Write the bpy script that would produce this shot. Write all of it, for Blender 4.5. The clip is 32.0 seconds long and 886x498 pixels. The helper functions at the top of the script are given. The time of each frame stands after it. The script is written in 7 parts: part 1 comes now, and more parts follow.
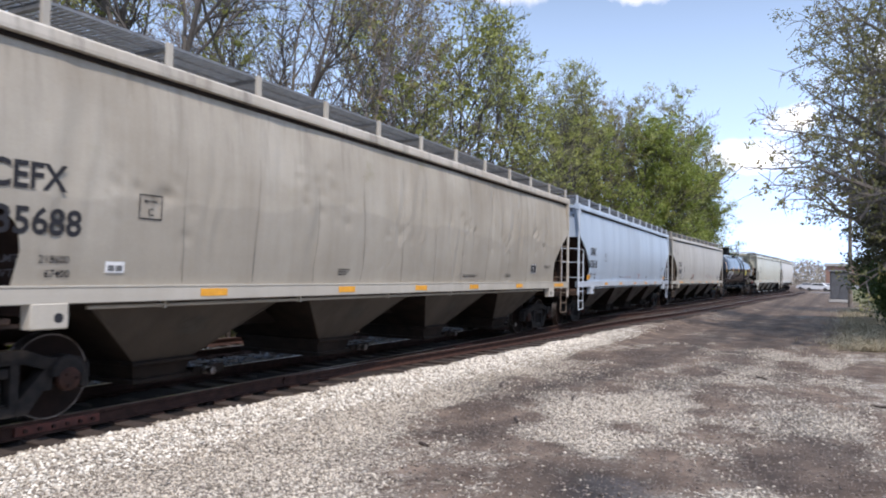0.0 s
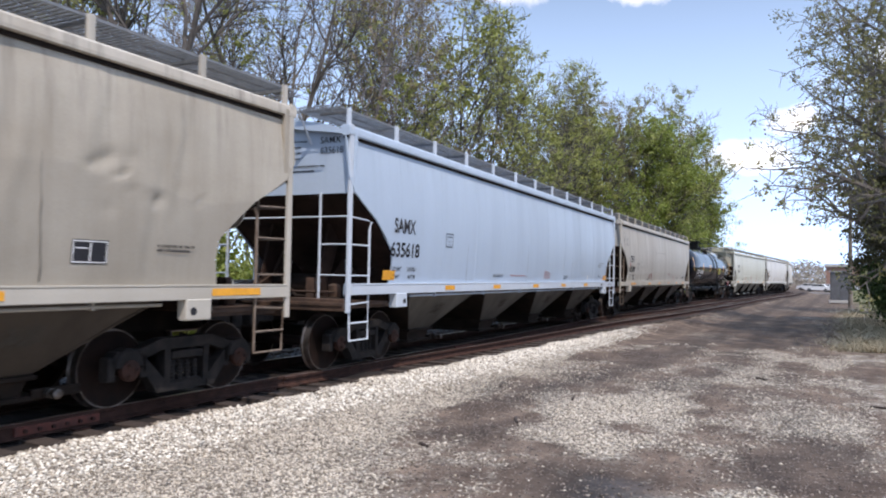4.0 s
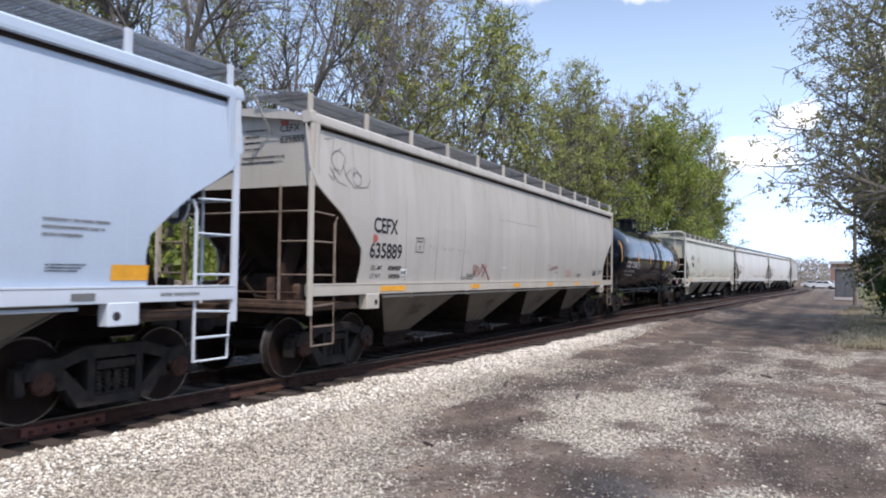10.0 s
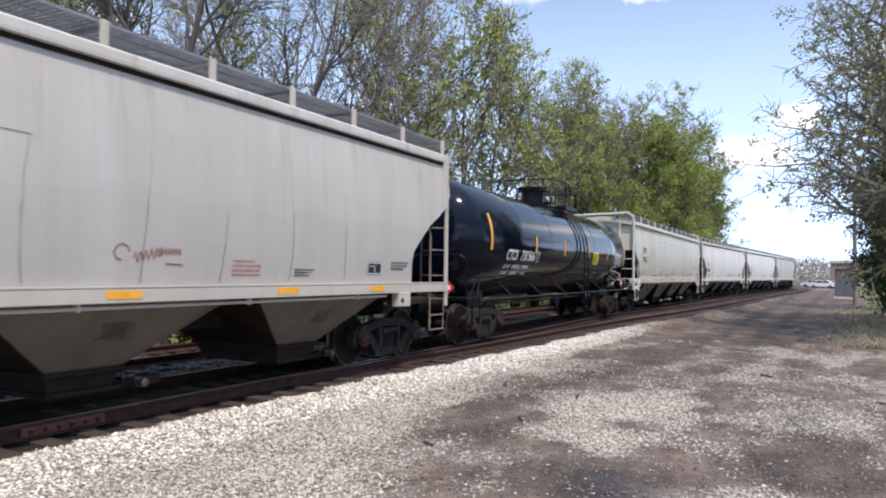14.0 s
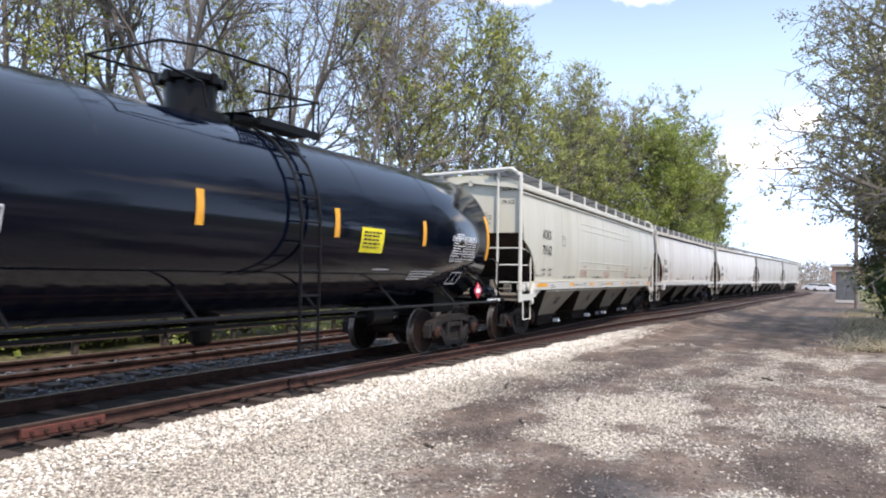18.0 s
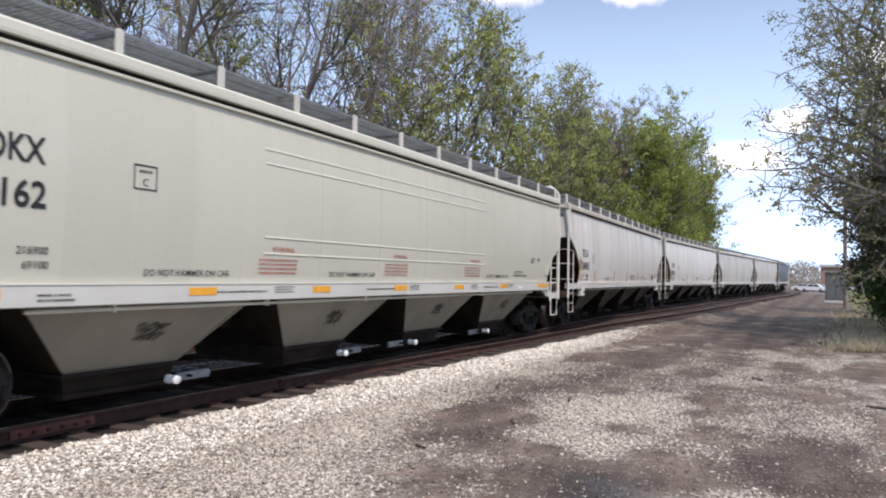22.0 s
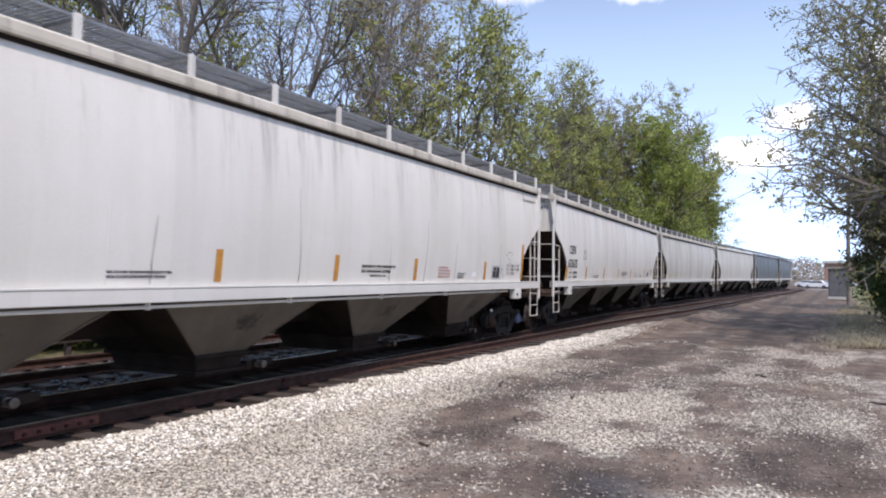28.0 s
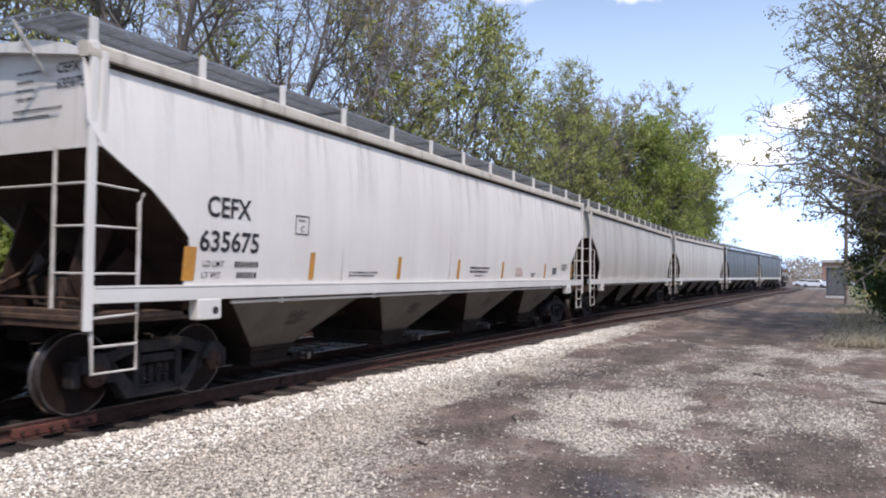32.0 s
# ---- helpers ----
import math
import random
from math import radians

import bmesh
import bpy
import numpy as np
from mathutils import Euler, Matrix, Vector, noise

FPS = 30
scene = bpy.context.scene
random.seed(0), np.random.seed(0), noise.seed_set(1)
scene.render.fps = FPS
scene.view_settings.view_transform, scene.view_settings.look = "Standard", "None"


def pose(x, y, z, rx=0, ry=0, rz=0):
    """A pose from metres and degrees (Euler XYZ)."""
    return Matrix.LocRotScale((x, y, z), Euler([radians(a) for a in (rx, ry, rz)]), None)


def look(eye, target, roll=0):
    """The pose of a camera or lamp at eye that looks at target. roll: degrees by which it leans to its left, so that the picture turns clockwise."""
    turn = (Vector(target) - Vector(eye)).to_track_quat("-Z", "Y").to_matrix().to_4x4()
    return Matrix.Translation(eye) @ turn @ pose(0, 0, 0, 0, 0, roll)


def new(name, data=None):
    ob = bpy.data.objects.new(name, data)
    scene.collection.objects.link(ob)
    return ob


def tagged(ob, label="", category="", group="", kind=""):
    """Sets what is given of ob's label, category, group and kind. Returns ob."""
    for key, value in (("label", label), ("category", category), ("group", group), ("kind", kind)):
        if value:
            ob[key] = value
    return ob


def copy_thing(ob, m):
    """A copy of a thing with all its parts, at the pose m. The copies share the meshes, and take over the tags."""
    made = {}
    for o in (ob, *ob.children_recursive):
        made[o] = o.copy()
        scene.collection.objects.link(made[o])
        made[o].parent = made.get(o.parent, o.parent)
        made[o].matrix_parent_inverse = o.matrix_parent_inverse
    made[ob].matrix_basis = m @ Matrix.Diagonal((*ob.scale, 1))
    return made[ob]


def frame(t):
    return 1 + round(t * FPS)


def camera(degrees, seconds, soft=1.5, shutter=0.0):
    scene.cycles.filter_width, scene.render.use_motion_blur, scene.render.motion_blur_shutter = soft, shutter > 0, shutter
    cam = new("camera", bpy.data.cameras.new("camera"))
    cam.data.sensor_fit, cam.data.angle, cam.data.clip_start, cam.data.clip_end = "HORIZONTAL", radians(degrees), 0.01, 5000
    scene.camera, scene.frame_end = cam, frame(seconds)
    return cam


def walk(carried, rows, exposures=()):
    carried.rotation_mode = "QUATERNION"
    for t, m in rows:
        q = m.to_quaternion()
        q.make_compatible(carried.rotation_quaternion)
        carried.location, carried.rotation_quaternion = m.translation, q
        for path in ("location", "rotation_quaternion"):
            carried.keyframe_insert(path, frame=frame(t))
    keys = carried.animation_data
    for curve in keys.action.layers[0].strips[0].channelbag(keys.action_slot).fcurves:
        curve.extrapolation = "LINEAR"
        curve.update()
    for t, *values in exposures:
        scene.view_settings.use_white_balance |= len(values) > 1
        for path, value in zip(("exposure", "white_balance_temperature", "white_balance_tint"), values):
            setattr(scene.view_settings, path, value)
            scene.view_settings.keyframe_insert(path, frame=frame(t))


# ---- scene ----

# ---- camera: held at one spot beside the track, swaying slightly ----
EYE = (0.0, 0.0, 1.66)
SWAY = [  # seconds, heading, tilt, lean in degrees
    (0.0, 27.39, 1.92, 1.04), (0.5, 27.33, 1.90, 0.92), (1.0, 27.28, 1.88, 0.93), (1.5, 27.29, 1.90, 1.10),
    (2.0, 27.32, 1.92, 1.08), (2.5, 27.34, 1.92, 1.00), (3.0, 27.34, 1.92, 1.01), (3.5, 27.39, 1.93, 1.09),
    (5.5, 27.51, 2.03, 0.98), (6.0, 27.58, 2.04, 0.92), (6.5, 27.61, 2.02, 0.89), (7.0, 27.61, 1.98, 0.72),
    (7.5, 27.61, 1.95, 0.78), (8.0, 27.65, 1.91, 0.85), (8.5, 27.67, 1.85, 0.78), (9.0, 27.66, 1.82, 0.61),
    (9.5, 27.65, 1.84, 0.58), (10.0, 27.68, 1.88, 0.77), (10.5, 27.70, 1.90, 0.89), (11.0, 27.76, 1.99, 0.97),
    (11.5, 27.75, 2.07, 1.00), (12.0, 27.74, 2.08, 1.09), (12.5, 27.65, 2.04, 1.04), (13.0, 27.63, 1.98, 0.95),
    (13.5, 27.64, 1.92, 0.77), (14.0, 27.67, 1.86, 0.73), (14.5, 27.69, 1.86, 0.72), (16.5, 27.81, 1.91, 0.84),
    (17.0, 27.81, 1.91, 0.86), (17.5, 27.78, 1.97, 0.91), (18.0, 27.76, 2.02, 0.92), (18.5, 27.63, 2.04, 0.98),
    (19.0, 27.59, 2.09, 1.01), (19.5, 27.43, 2.12, 1.08), (20.0, 27.38, 2.15, 1.07), (20.5, 27.30, 2.18, 1.01),
    (21.0, 27.24, 2.18, 1.00), (21.5, 27.15, 2.16, 1.00), (22.0, 27.09, 2.08, 0.91), (22.5, 27.01, 1.93, 0.93),
    (23.0, 27.02, 1.85, 0.98), (23.5, 27.05, 1.79, 0.82), (24.0, 27.10, 1.75, 0.65), (24.5, 27.15, 1.72, 0.65),
    (25.0, 27.25, 1.71, 0.60), (25.5, 27.31, 1.76, 0.58), (27.5, 27.30, 1.91, 0.74), (28.0, 27.28, 1.92, 0.65),
    (28.5, 27.24, 1.86, 0.54), (29.0, 27.21, 1.83, 0.34), (29.5, 27.22, 1.82, 0.28), (30.0, 27.23, 1.84, 0.41),
    (30.5, 27.24, 1.84, 0.50), (31.0, 27.21, 1.87, 0.58), (31.5, 27.17, 1.88, 0.66), (32.0, 27.15, 1.83, 0.69)]


def aim(heading, tilt, lean):
    a, b = radians(heading), radians(tilt)
    to = Vector((math.cos(a) * math.cos(b), math.sin(a) * math.cos(b), math.sin(b)))
    return look(EYE, Vector(EYE) + 10 * to, lean)


cam = camera(63.07, 32.0, soft=2.0, shutter=0.3)
walk(cam, [(t, aim(a, b, c)) for t, a, b, c in SWAY],
     exposures=[(0.0, 0.13, 7000, 16), (14.5, 0.22, 7000, 16), (16.5, 0.5, 7150, 16), (19.5, 0.55, 7250, 16), (21.0, 0.24, 7250, 17), (22.0, 0.12, 7250, 17), (23.0, 0.14, 7250, 17), (25.0, 0.29, 7200, 18), (28.0, 0.17, 7000, 18), (32.0, 0.19, 7000, 18)])

# distance that the train has rolled towards the camera, by time
ROLL = [
    (0.0, 0.06), (0.5, 1.76), (1.0, 3.44), (1.5, 5.10), (2.0, 6.75), (2.5, 8.40), (3.0, 10.07), (3.5, 11.77),
    (5.5, 18.74), (6.0, 20.48), (6.5, 22.21), (7.0, 23.94), (7.5, 25.67), (8.0, 27.43), (8.5, 29.21), (9.0, 31.04),
    (9.5, 32.90), (10.0, 34.75), (10.5, 36.65), (11.0, 38.50), (11.5, 40.38), (12.0, 42.12), (12.5, 43.80), (13.0, 45.49),
    (13.5, 47.22), (14.0, 49.03), (14.5, 50.89), (16.5, 58.44), (17.0, 60.30), (17.5, 62.13), (18.0, 63.93), (18.5, 65.72),
    (19.0, 67.51), (19.5, 69.33), (20.0, 71.16), (20.5, 73.08), (21.0, 74.96), (21.5, 76.93), (22.0, 78.81), (22.5, 80.61),
    (23.0, 82.38), (23.5, 84.16), (24.0, 86.0), (24.5, 87.79), (25.0, 89.65), (25.5, 91.53), (27.5, 99.00), (28.0, 100.83),
    (28.5, 102.63), (29.0, 104.40), (29.5, 106.14), (30.0, 108.00), (30.5, 110.02), (31.0, 112.06), (31.5, 114.07), (32.0, 116.08)]

# ---- light: high spring sun from behind the camera's right shoulder, hazy blue sky ----
SUN_EL, SUN_AZ = radians(58), math.atan2(-0.56, -0.53)   # direction towards the sun
world = bpy.data.worlds.new("sky")
scene.world = world
world.use_nodes = True
wn, wl = world.node_tree.nodes, world.node_tree.links
wn.clear()
w_out = wn.new("ShaderNodeOutputWorld")
w_bg = wn.new("ShaderNodeBackground")
w_sky = wn.new("ShaderNodeTexSky")
w_sky.sky_type = "NISHITA"
w_sky.sun_disc = False
w_sky.sun_elevation = SUN_EL
w_sky.sun_rotation = math.pi / 2 - SUN_AZ
w_sky.dust_density = 0.15
w_sky.ozone_density = 3.0
w_sky.air_density = 1.0
w_co = wn.new("ShaderNodeTexCoord")
w_noise = wn.new("ShaderNodeTexNoise")
w_noise.inputs["Scale"].default_value = 14
w_noise.inputs["Detail"].default_value = 7
w_noise.inputs["Roughness"].default_value = 0.6
wl.new(w_co.outputs["Generated"], w_noise.inputs["Vector"])


def cloud(bearing, height, wide, tall):
    """A small ragged fair-weather cloud: how white the sky is round one direction, in degrees."""
    a, e = radians(bearing), radians(height)
    mp = wn.new("ShaderNodeMapping")
    mp.vector_type = "TEXTURE"
    mp.inputs["Location"].default_value = (math.cos(a) * math.cos(e), math.sin(a) * math.cos(e), math.sin(e))
    mp.inputs["Rotation"].default_value = (0, 0, a)
    mp.inputs["Scale"].default_value = (1.0, radians(wide), radians(tall))
    wl.new(w_co.outputs["Generated"], mp.inputs["Vector"])
    ln = wn.new("ShaderNodeVectorMath")
    ln.operation = "LENGTH"
    wl.new(mp.outputs["Vector"], ln.inputs[0])
    ad = wn.new("ShaderNodeMath")
    ad.operation = "MULTIPLY_ADD"
    ad.inputs[1].default_value = 2.6
    wl.new(w_noise.outputs["Fac"], ad.inputs[0])
    wl.new(ln.outputs["Value"], ad.inputs[2])
    rg = wn.new("ShaderNodeMapRange")
    rg.inputs["From Min"].default_value, rg.inputs["From Max"].default_value = 2.5, 1.5
    wl.new(ad.outputs[0], rg.inputs["Value"])
    return rg.outputs[0]


w_all = None
for spec in ((4.2, 8.8, 3.2, 1.1), (1.2, 11.3, 1.8, 1.0), (23.2, 21.9, 3.4, 1.1), (12.4, 21.6, 3.2, 1.0), (-8, 14, 6, 2), (50, 27, 8, 2.5), (95, 24, 9, 3), (150, 30, 12, 4), (215, 18, 10, 3), (275, 35, 14, 5), (320, 20, 9, 3)):
    c_ = cloud(*spec)
    if w_all is None:
        w_all = c_
    else:
        mx_ = wn.new("ShaderNodeMath")
        mx_.operation = "MAXIMUM"
        wl.new(w_all, mx_.inputs[0])
        wl.new(c_, mx_.inputs[1])
        w_all = mx_.outputs[0]
w_mix = wn.new("ShaderNodeMixRGB")
w_mix.inputs[2].default_value = (17.0, 17.0, 17.3, 1)
w_haze = wn.new("ShaderNodeMixRGB")
w_haze.inputs[2].default_value = (9.2, 13.3, 20.2, 1)
w_sep = wn.new("ShaderNodeSeparateXYZ")
w_fade = wn.new("ShaderNodeValToRGB")
for el, (pos, val) in zip((w_fade.color_ramp.elements[0], w_fade.color_ramp.elements[1], w_fade.color_ramp.elements.new(0.2), w_fade.color_ramp.elements.new(0.36)), ((0.0, 0.95), (0.6, 0.0), (0.2, 0.52), (0.36, 0.26))):
    el.position, el.color = pos, (val, val, val, 1)
wl.new(w_all, w_mix.inputs[0])
wl.new(w_co.outputs["Generated"], w_sep.inputs[0])
wl.new(w_sep.outputs["Z"], w_fade.inputs["Fac"])
wl.new(w_fade.outputs["Color"], w_haze.inputs[0])
wl.new(w_sky.outputs["Color"], w_haze.inputs[1])
wl.new(w_haze.outputs["Color"], w_mix.inputs[1])
wl.new(w_mix.outputs["Color"], w_bg.inputs["Color"])
wl.new(w_bg.outputs["Background"], w_out.inputs["Surface"])
w_bg.inputs["Strength"].default_value = 0.1

sun = new("sun", bpy.data.lights.new("sun", "SUN"))
sun.data.energy = 3.8
sun.data.angle = radians(0.6)
sun.data.color = (1.0, 0.965, 0.91)
sun.matrix_world = look((0, 0, 40), Vector((0, 0, 40)) - Vector((
    math.cos(SUN_EL) * math.cos(SUN_AZ), math.cos(SUN_EL) * math.sin(SUN_AZ), math.sin(SUN_EL))))


# ---- the track's line ----
TRACK_Y = 8.24          # centre of the track, beside the camera
SECOND = 3.7            # the second track lies this far behind the first
KNOT_X = [-200, 0, 12, 25, 38, 52, 68, 85, 105, 112, 120, 140, 200, 400]
KNOT_H = [-0.003, -0.003, 0.002, 0.042, 0.015, -0.037, -0.068, -0.073, -0.071, -0.045, 0.03, 0.12, 0.25, 0.4]
_gx = np.arange(-200, 400, 0.5)
_gh = np.interp(_gx, KNOT_X, KNOT_H)
_gy = np.cumsum(_gh) * 0.5
_gy -= np.interp(0, _gx, _gy)


def track_y(x):
    return TRACK_Y + float(np.interp(x, _gx, _gy))


def track_heading(x):
    return float(np.interp(x, _gx, _gh))


LEAD_X = [9, 13, 17, 21.6, 27.5, 35, 41, 50, 65, 90, 130]
LEAD_Y = [-0.78, -0.98, -1.25, -1.52, -2.05, -2.95, -3.45, -3.85, -3.75, -3.7, -3.0]   # outer rail of the turnout


def lead_off(x):
    """How far the turnout's outer rail lies out from the main track's near rail (0 or less)."""
    return np.interp(x, LEAD_X, LEAD_Y, left=-0.755) + 0.755


def rail_point(x, side, z=0.0):
    a = math.atan(track_heading(x))
    return (x - side * math.sin(a), track_y(x) + side * math.cos(a), z)


# ---- materials ----
def material(name, rough=0.6, metal=0.0):
    m = bpy.data.materials.new(name)
    m.use_nodes = True
    b = m.node_tree.nodes["Principled BSDF"]
    b.inputs["Roughness"].default_value = rough
    b.inputs["Metallic"].default_value = metal
    return m, m.node_tree.nodes, m.node_tree.links, b


def add_noise(n, l, vec, scale, detail=5, rough=0.55):
    t = n.new("ShaderNodeTexNoise")
    t.inputs["Scale"].default_value = scale
    t.inputs["Detail"].default_value = detail
    t.inputs["Roughness"].default_value = rough
    if vec is not None:
        l.new(vec, t.inputs["Vector"])
    return t.outputs["Fac"]


def stops(n, l, fac, rows):
    r = n.new("ShaderNodeValToRGB")
    e = r.color_ramp.elements
    while len(e) < len(rows):
        e.new(0.5)
    for el, (p, c) in zip(e, rows):
        el.position = p
        el.color = (c, c, c, 1) if isinstance(c, (int, float)) else (*c, 1)
    l.new(fac, r.inputs["Fac"])
    return r.outputs["Color"]


def blend(n, l, fac, a, b, mode="MIX"):
    x = n.new("ShaderNodeMixRGB")
    x.blend_type = mode
    for i, v in ((0, fac), (1, a), (2, b)):
        if isinstance(v, (int, float)):
            x.inputs[i].default_value = v if i == 0 else (v, v, v, 1)
        elif isinstance(v, tuple):
            x.inputs[i].default_value = (*v, 1)
        else:
            l.new(v, x.inputs[i])
    return x.outputs["Color"]


def bump(n, l, b, height, strength=0.3, dist=0.02):
    u = n.new("ShaderNodeBump")
    u.inputs["Strength"].default_value = strength
    u.inputs["Distance"].default_value = dist
    l.new(height, u.inputs["Height"])
    l.new(u.outputs["Normal"], b.inputs["Normal"])


def mapped(n, l, scale, out="Object", offset_random=False):
    co = n.new("ShaderNodeTexCoord")
    mp = n.new("ShaderNodeMapping")
    mp.inputs["Scale"].default_value = scale
    l.new(co.outputs[out], mp.inputs["Vector"])
    if offset_random:
        oi = n.new("ShaderNodeObjectInfo")
        mul = n.new("ShaderNodeMath")
        mul.operation = "MULTIPLY"
        mul.inputs[1].default_value = 37.0
        l.new(oi.outputs["Random"], mul.inputs[0])
        cb = n.new("ShaderNodeCombineXYZ")
        for i in range(3):
            l.new(mul.outputs[0], cb.inputs[i])
        l.new(cb.outputs[0], mp.inputs["Location"])
    return mp.outputs["Vector"]


def car_paint(name, base, streak, dirt, streak_amount, rough=0.5, dents=0.25, runs=0.35, lower_dark=0.0, moss=0.0):
    """Weathered freight-car paint: broad wash bands, runs from the roof line, soft blotches, dents."""
    m, n, l, b = material(name, rough)
    s = stops(n, l, add_noise(n, l, mapped(n, l, (0.5, 0.5, 0.045), offset_random=True), 3.0, 6, 0.6), [(0.40, 0.0), (0.75, 1.0)])
    fine = stops(n, l, add_noise(n, l, mapped(n, l, (3.2, 3.2, 0.13), offset_random=True), 3.0, 5, 0.6), [(0.45, 0.0), (0.8, 1.0)])
    big = stops(n, l, add_noise(n, l, mapped(n, l, (0.35, 0.35, 0.6), offset_random=True), 1.3, 5, 0.6), [(0.35, 0.0), (0.72, 1.0)])
    col = stops(n, l, add_noise(n, l, mapped(n, l, (1.5, 1.5, 0.06), offset_random=True), 2.6, 4, 0.7), [(0.52, 0.0), (0.70, 1.0)])
    co = n.new("ShaderNodeTexCoord")
    sp = n.new("ShaderNodeSeparateXYZ")
    l.new(co.outputs["Object"], sp.inputs[0])
    hi = n.new("ShaderNodeMapRange")
    hi.inputs["From Min"].default_value, hi.inputs["From Max"].default_value = 2.5, 3.95
    l.new(sp.outputs["Z"], hi.inputs["Value"])

    def times(a, k):
        x = n.new("ShaderNodeMath")
        x.operation = "MULTIPLY"
        l.new(a, x.inputs[0])
        if isinstance(k, float):
            x.inputs[1].default_value = k
        else:
            l.new(k, x.inputs[1])
        return x.outputs[0]
    c = blend(n, l, times(s, streak_amount * 0.8), base, streak)
    c = blend(n, l, times(fine, streak_amount * 0.22), c, streak)
    c = blend(n, l, times(big, 0.5), c, dirt)
    c = blend(n, l, times(times(col, hi.outputs[0]), runs), c, tuple(v * 0.35 for v in streak))
    # each sheet between two seams has weathered a little differently
    cell = n.new("ShaderNodeMath")
    cell.operation = "SNAP"
    cell.inputs[1].default_value = 2 * 9.44 / 11
    l.new(sp.outputs["X"], cell.inputs[0])
    wn_ = n.new("ShaderNodeTexWhiteNoise")
    wn_.noise_dimensions = "2D"
    cb = n.new("ShaderNodeCombineXYZ")
    oi = n.new("ShaderNodeObjectInfo")
    l.new(cell.outputs[0], cb.inputs[0])
    l.new(oi.outputs["Random"], cb.inputs[1])
    l.new(cb.outputs[0], wn_.inputs["Vector"])
    c = blend(n, l, 1.0, c, stops(n, l, wn_.outputs["Value"], [(0.0, 0.955), (1.0, 1.02)]), "MULTIPLY")
    # darker below a wavy, sharp-edged line near mid-height
    if lower_dark:
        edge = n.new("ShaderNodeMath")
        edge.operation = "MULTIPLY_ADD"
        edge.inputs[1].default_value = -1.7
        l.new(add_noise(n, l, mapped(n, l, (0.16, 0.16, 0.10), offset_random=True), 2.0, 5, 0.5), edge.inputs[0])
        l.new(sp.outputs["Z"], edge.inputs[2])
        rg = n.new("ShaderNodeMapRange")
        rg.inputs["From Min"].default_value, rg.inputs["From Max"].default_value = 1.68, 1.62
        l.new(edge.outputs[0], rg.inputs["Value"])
        c = blend(n, l, times(rg.outputs[0], lower_dark), c, tuple(v * 0.55 for v in base))
    if moss:
        mo = stops(n, l, add_noise(n, l, mapped(n, l, (0.9, 0.9, 1.0), offset_random=True), 2.2, 6, 0.7), [(0.60, 0.0), (0.70, 1.0)])
        c = blend(n, l, times(times(mo, hi.outputs[0]), moss), c, (0.24, 0.215, 0.11))
    c = blend(n, l, 0.10, c, add_noise(n, l, mapped(n, l, (1, 1, 1)), 45, 3), "OVERLAY")
    l.new(c, b.inputs["Base Color"])
    l.new(stops(n, l, s, [(0, rough - 0.08), (1, rough + 0.15)]), b.inputs["Roughness"])
    bump(n, l, b, add_noise(n, l, mapped(n, l, (0.8, 0.8, 0.6), offset_random=True), 1.1, 3), dents, 0.06)
    return m


def worn(name, base, other, scale=6, rough=0.7, metal=0.0, relief=0.2):
    m, n, l, b = material(name, rough, metal)
    if max(base) < 0.12 and metal < 0.5:
        b.inputs["Specular IOR Level"].default_value = 0.15   # matt grime
    v = mapped(n, l, (1, 1, 1), offset_random=True)
    f = stops(n, l, add_noise(n, l, v, scale, 6), [(0.35, 0.0), (0.68, 1.0)])
    c = blend(n, l, f, base, other)
    c = blend(n, l, 0.2, c, add_noise(n, l, v, scale * 11, 3), "OVERLAY")
    l.new(c, b.inputs["Base Color"])
    bump(n, l, b, add_noise(n, l, v, scale * 5, 4), relief, 0.01)
    return m


def plain(name, base, rough=0.5, metal=0.0):
    return worn(name, base, tuple(c * 0.82 for c in base), 9, rough, metal, 0.05)


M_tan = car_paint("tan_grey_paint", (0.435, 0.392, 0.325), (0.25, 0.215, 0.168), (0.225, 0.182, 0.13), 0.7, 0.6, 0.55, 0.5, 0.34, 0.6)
M_blue = car_paint("pale_blue_paint", (0.42, 0.50, 0.60), (0.33, 0.39, 0.465), (0.38, 0.455, 0.55), 0.35, 0.42, 0.18, 0.12)
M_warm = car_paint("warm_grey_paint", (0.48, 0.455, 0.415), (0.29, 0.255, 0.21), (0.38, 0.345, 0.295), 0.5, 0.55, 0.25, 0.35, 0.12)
M_light = car_paint("light_grey_paint", (0.53, 0.51, 0.42), (0.44, 0.42, 0.335), (0.49, 0.465, 0.375), 0.3, 0.45, 0.18, 0.1)
M_white = car_paint("dull_white_paint", (0.64, 0.612, 0.57), (0.37, 0.335, 0.295), (0.55, 0.51, 0.455), 0.34, 0.5, 0.25, 0.55, 0.0, 0.22)
M_cream = car_paint("cream_grey_paint", (0.50, 0.475, 0.43), (0.224, 0.200, 0.176), (0.400, 0.368, 0.320), 0.75, 0.55, 0.25, 0.9)
M_slate = car_paint("slate_grey_paint", (0.085, 0.098, 0.108), (0.05, 0.055, 0.06), (0.07, 0.078, 0.084), 0.5, 0.55)
M_trim = car_paint("white_trim_paint", (0.58, 0.565, 0.53), (0.38, 0.345, 0.30), (0.50, 0.47, 0.425), 0.35, 0.5)
M_trim_cream = car_paint("cream_trim_paint", (0.47, 0.435, 0.375), (0.27, 0.235, 0.19), (0.40, 0.36, 0.30), 0.5, 0.55)
M_chord = car_paint("stained_chord_paint", (0.50, 0.455, 0.39), (0.26, 0.22, 0.17), (0.36, 0.315, 0.25), 0.7, 0.6, 0.2, 0.6)
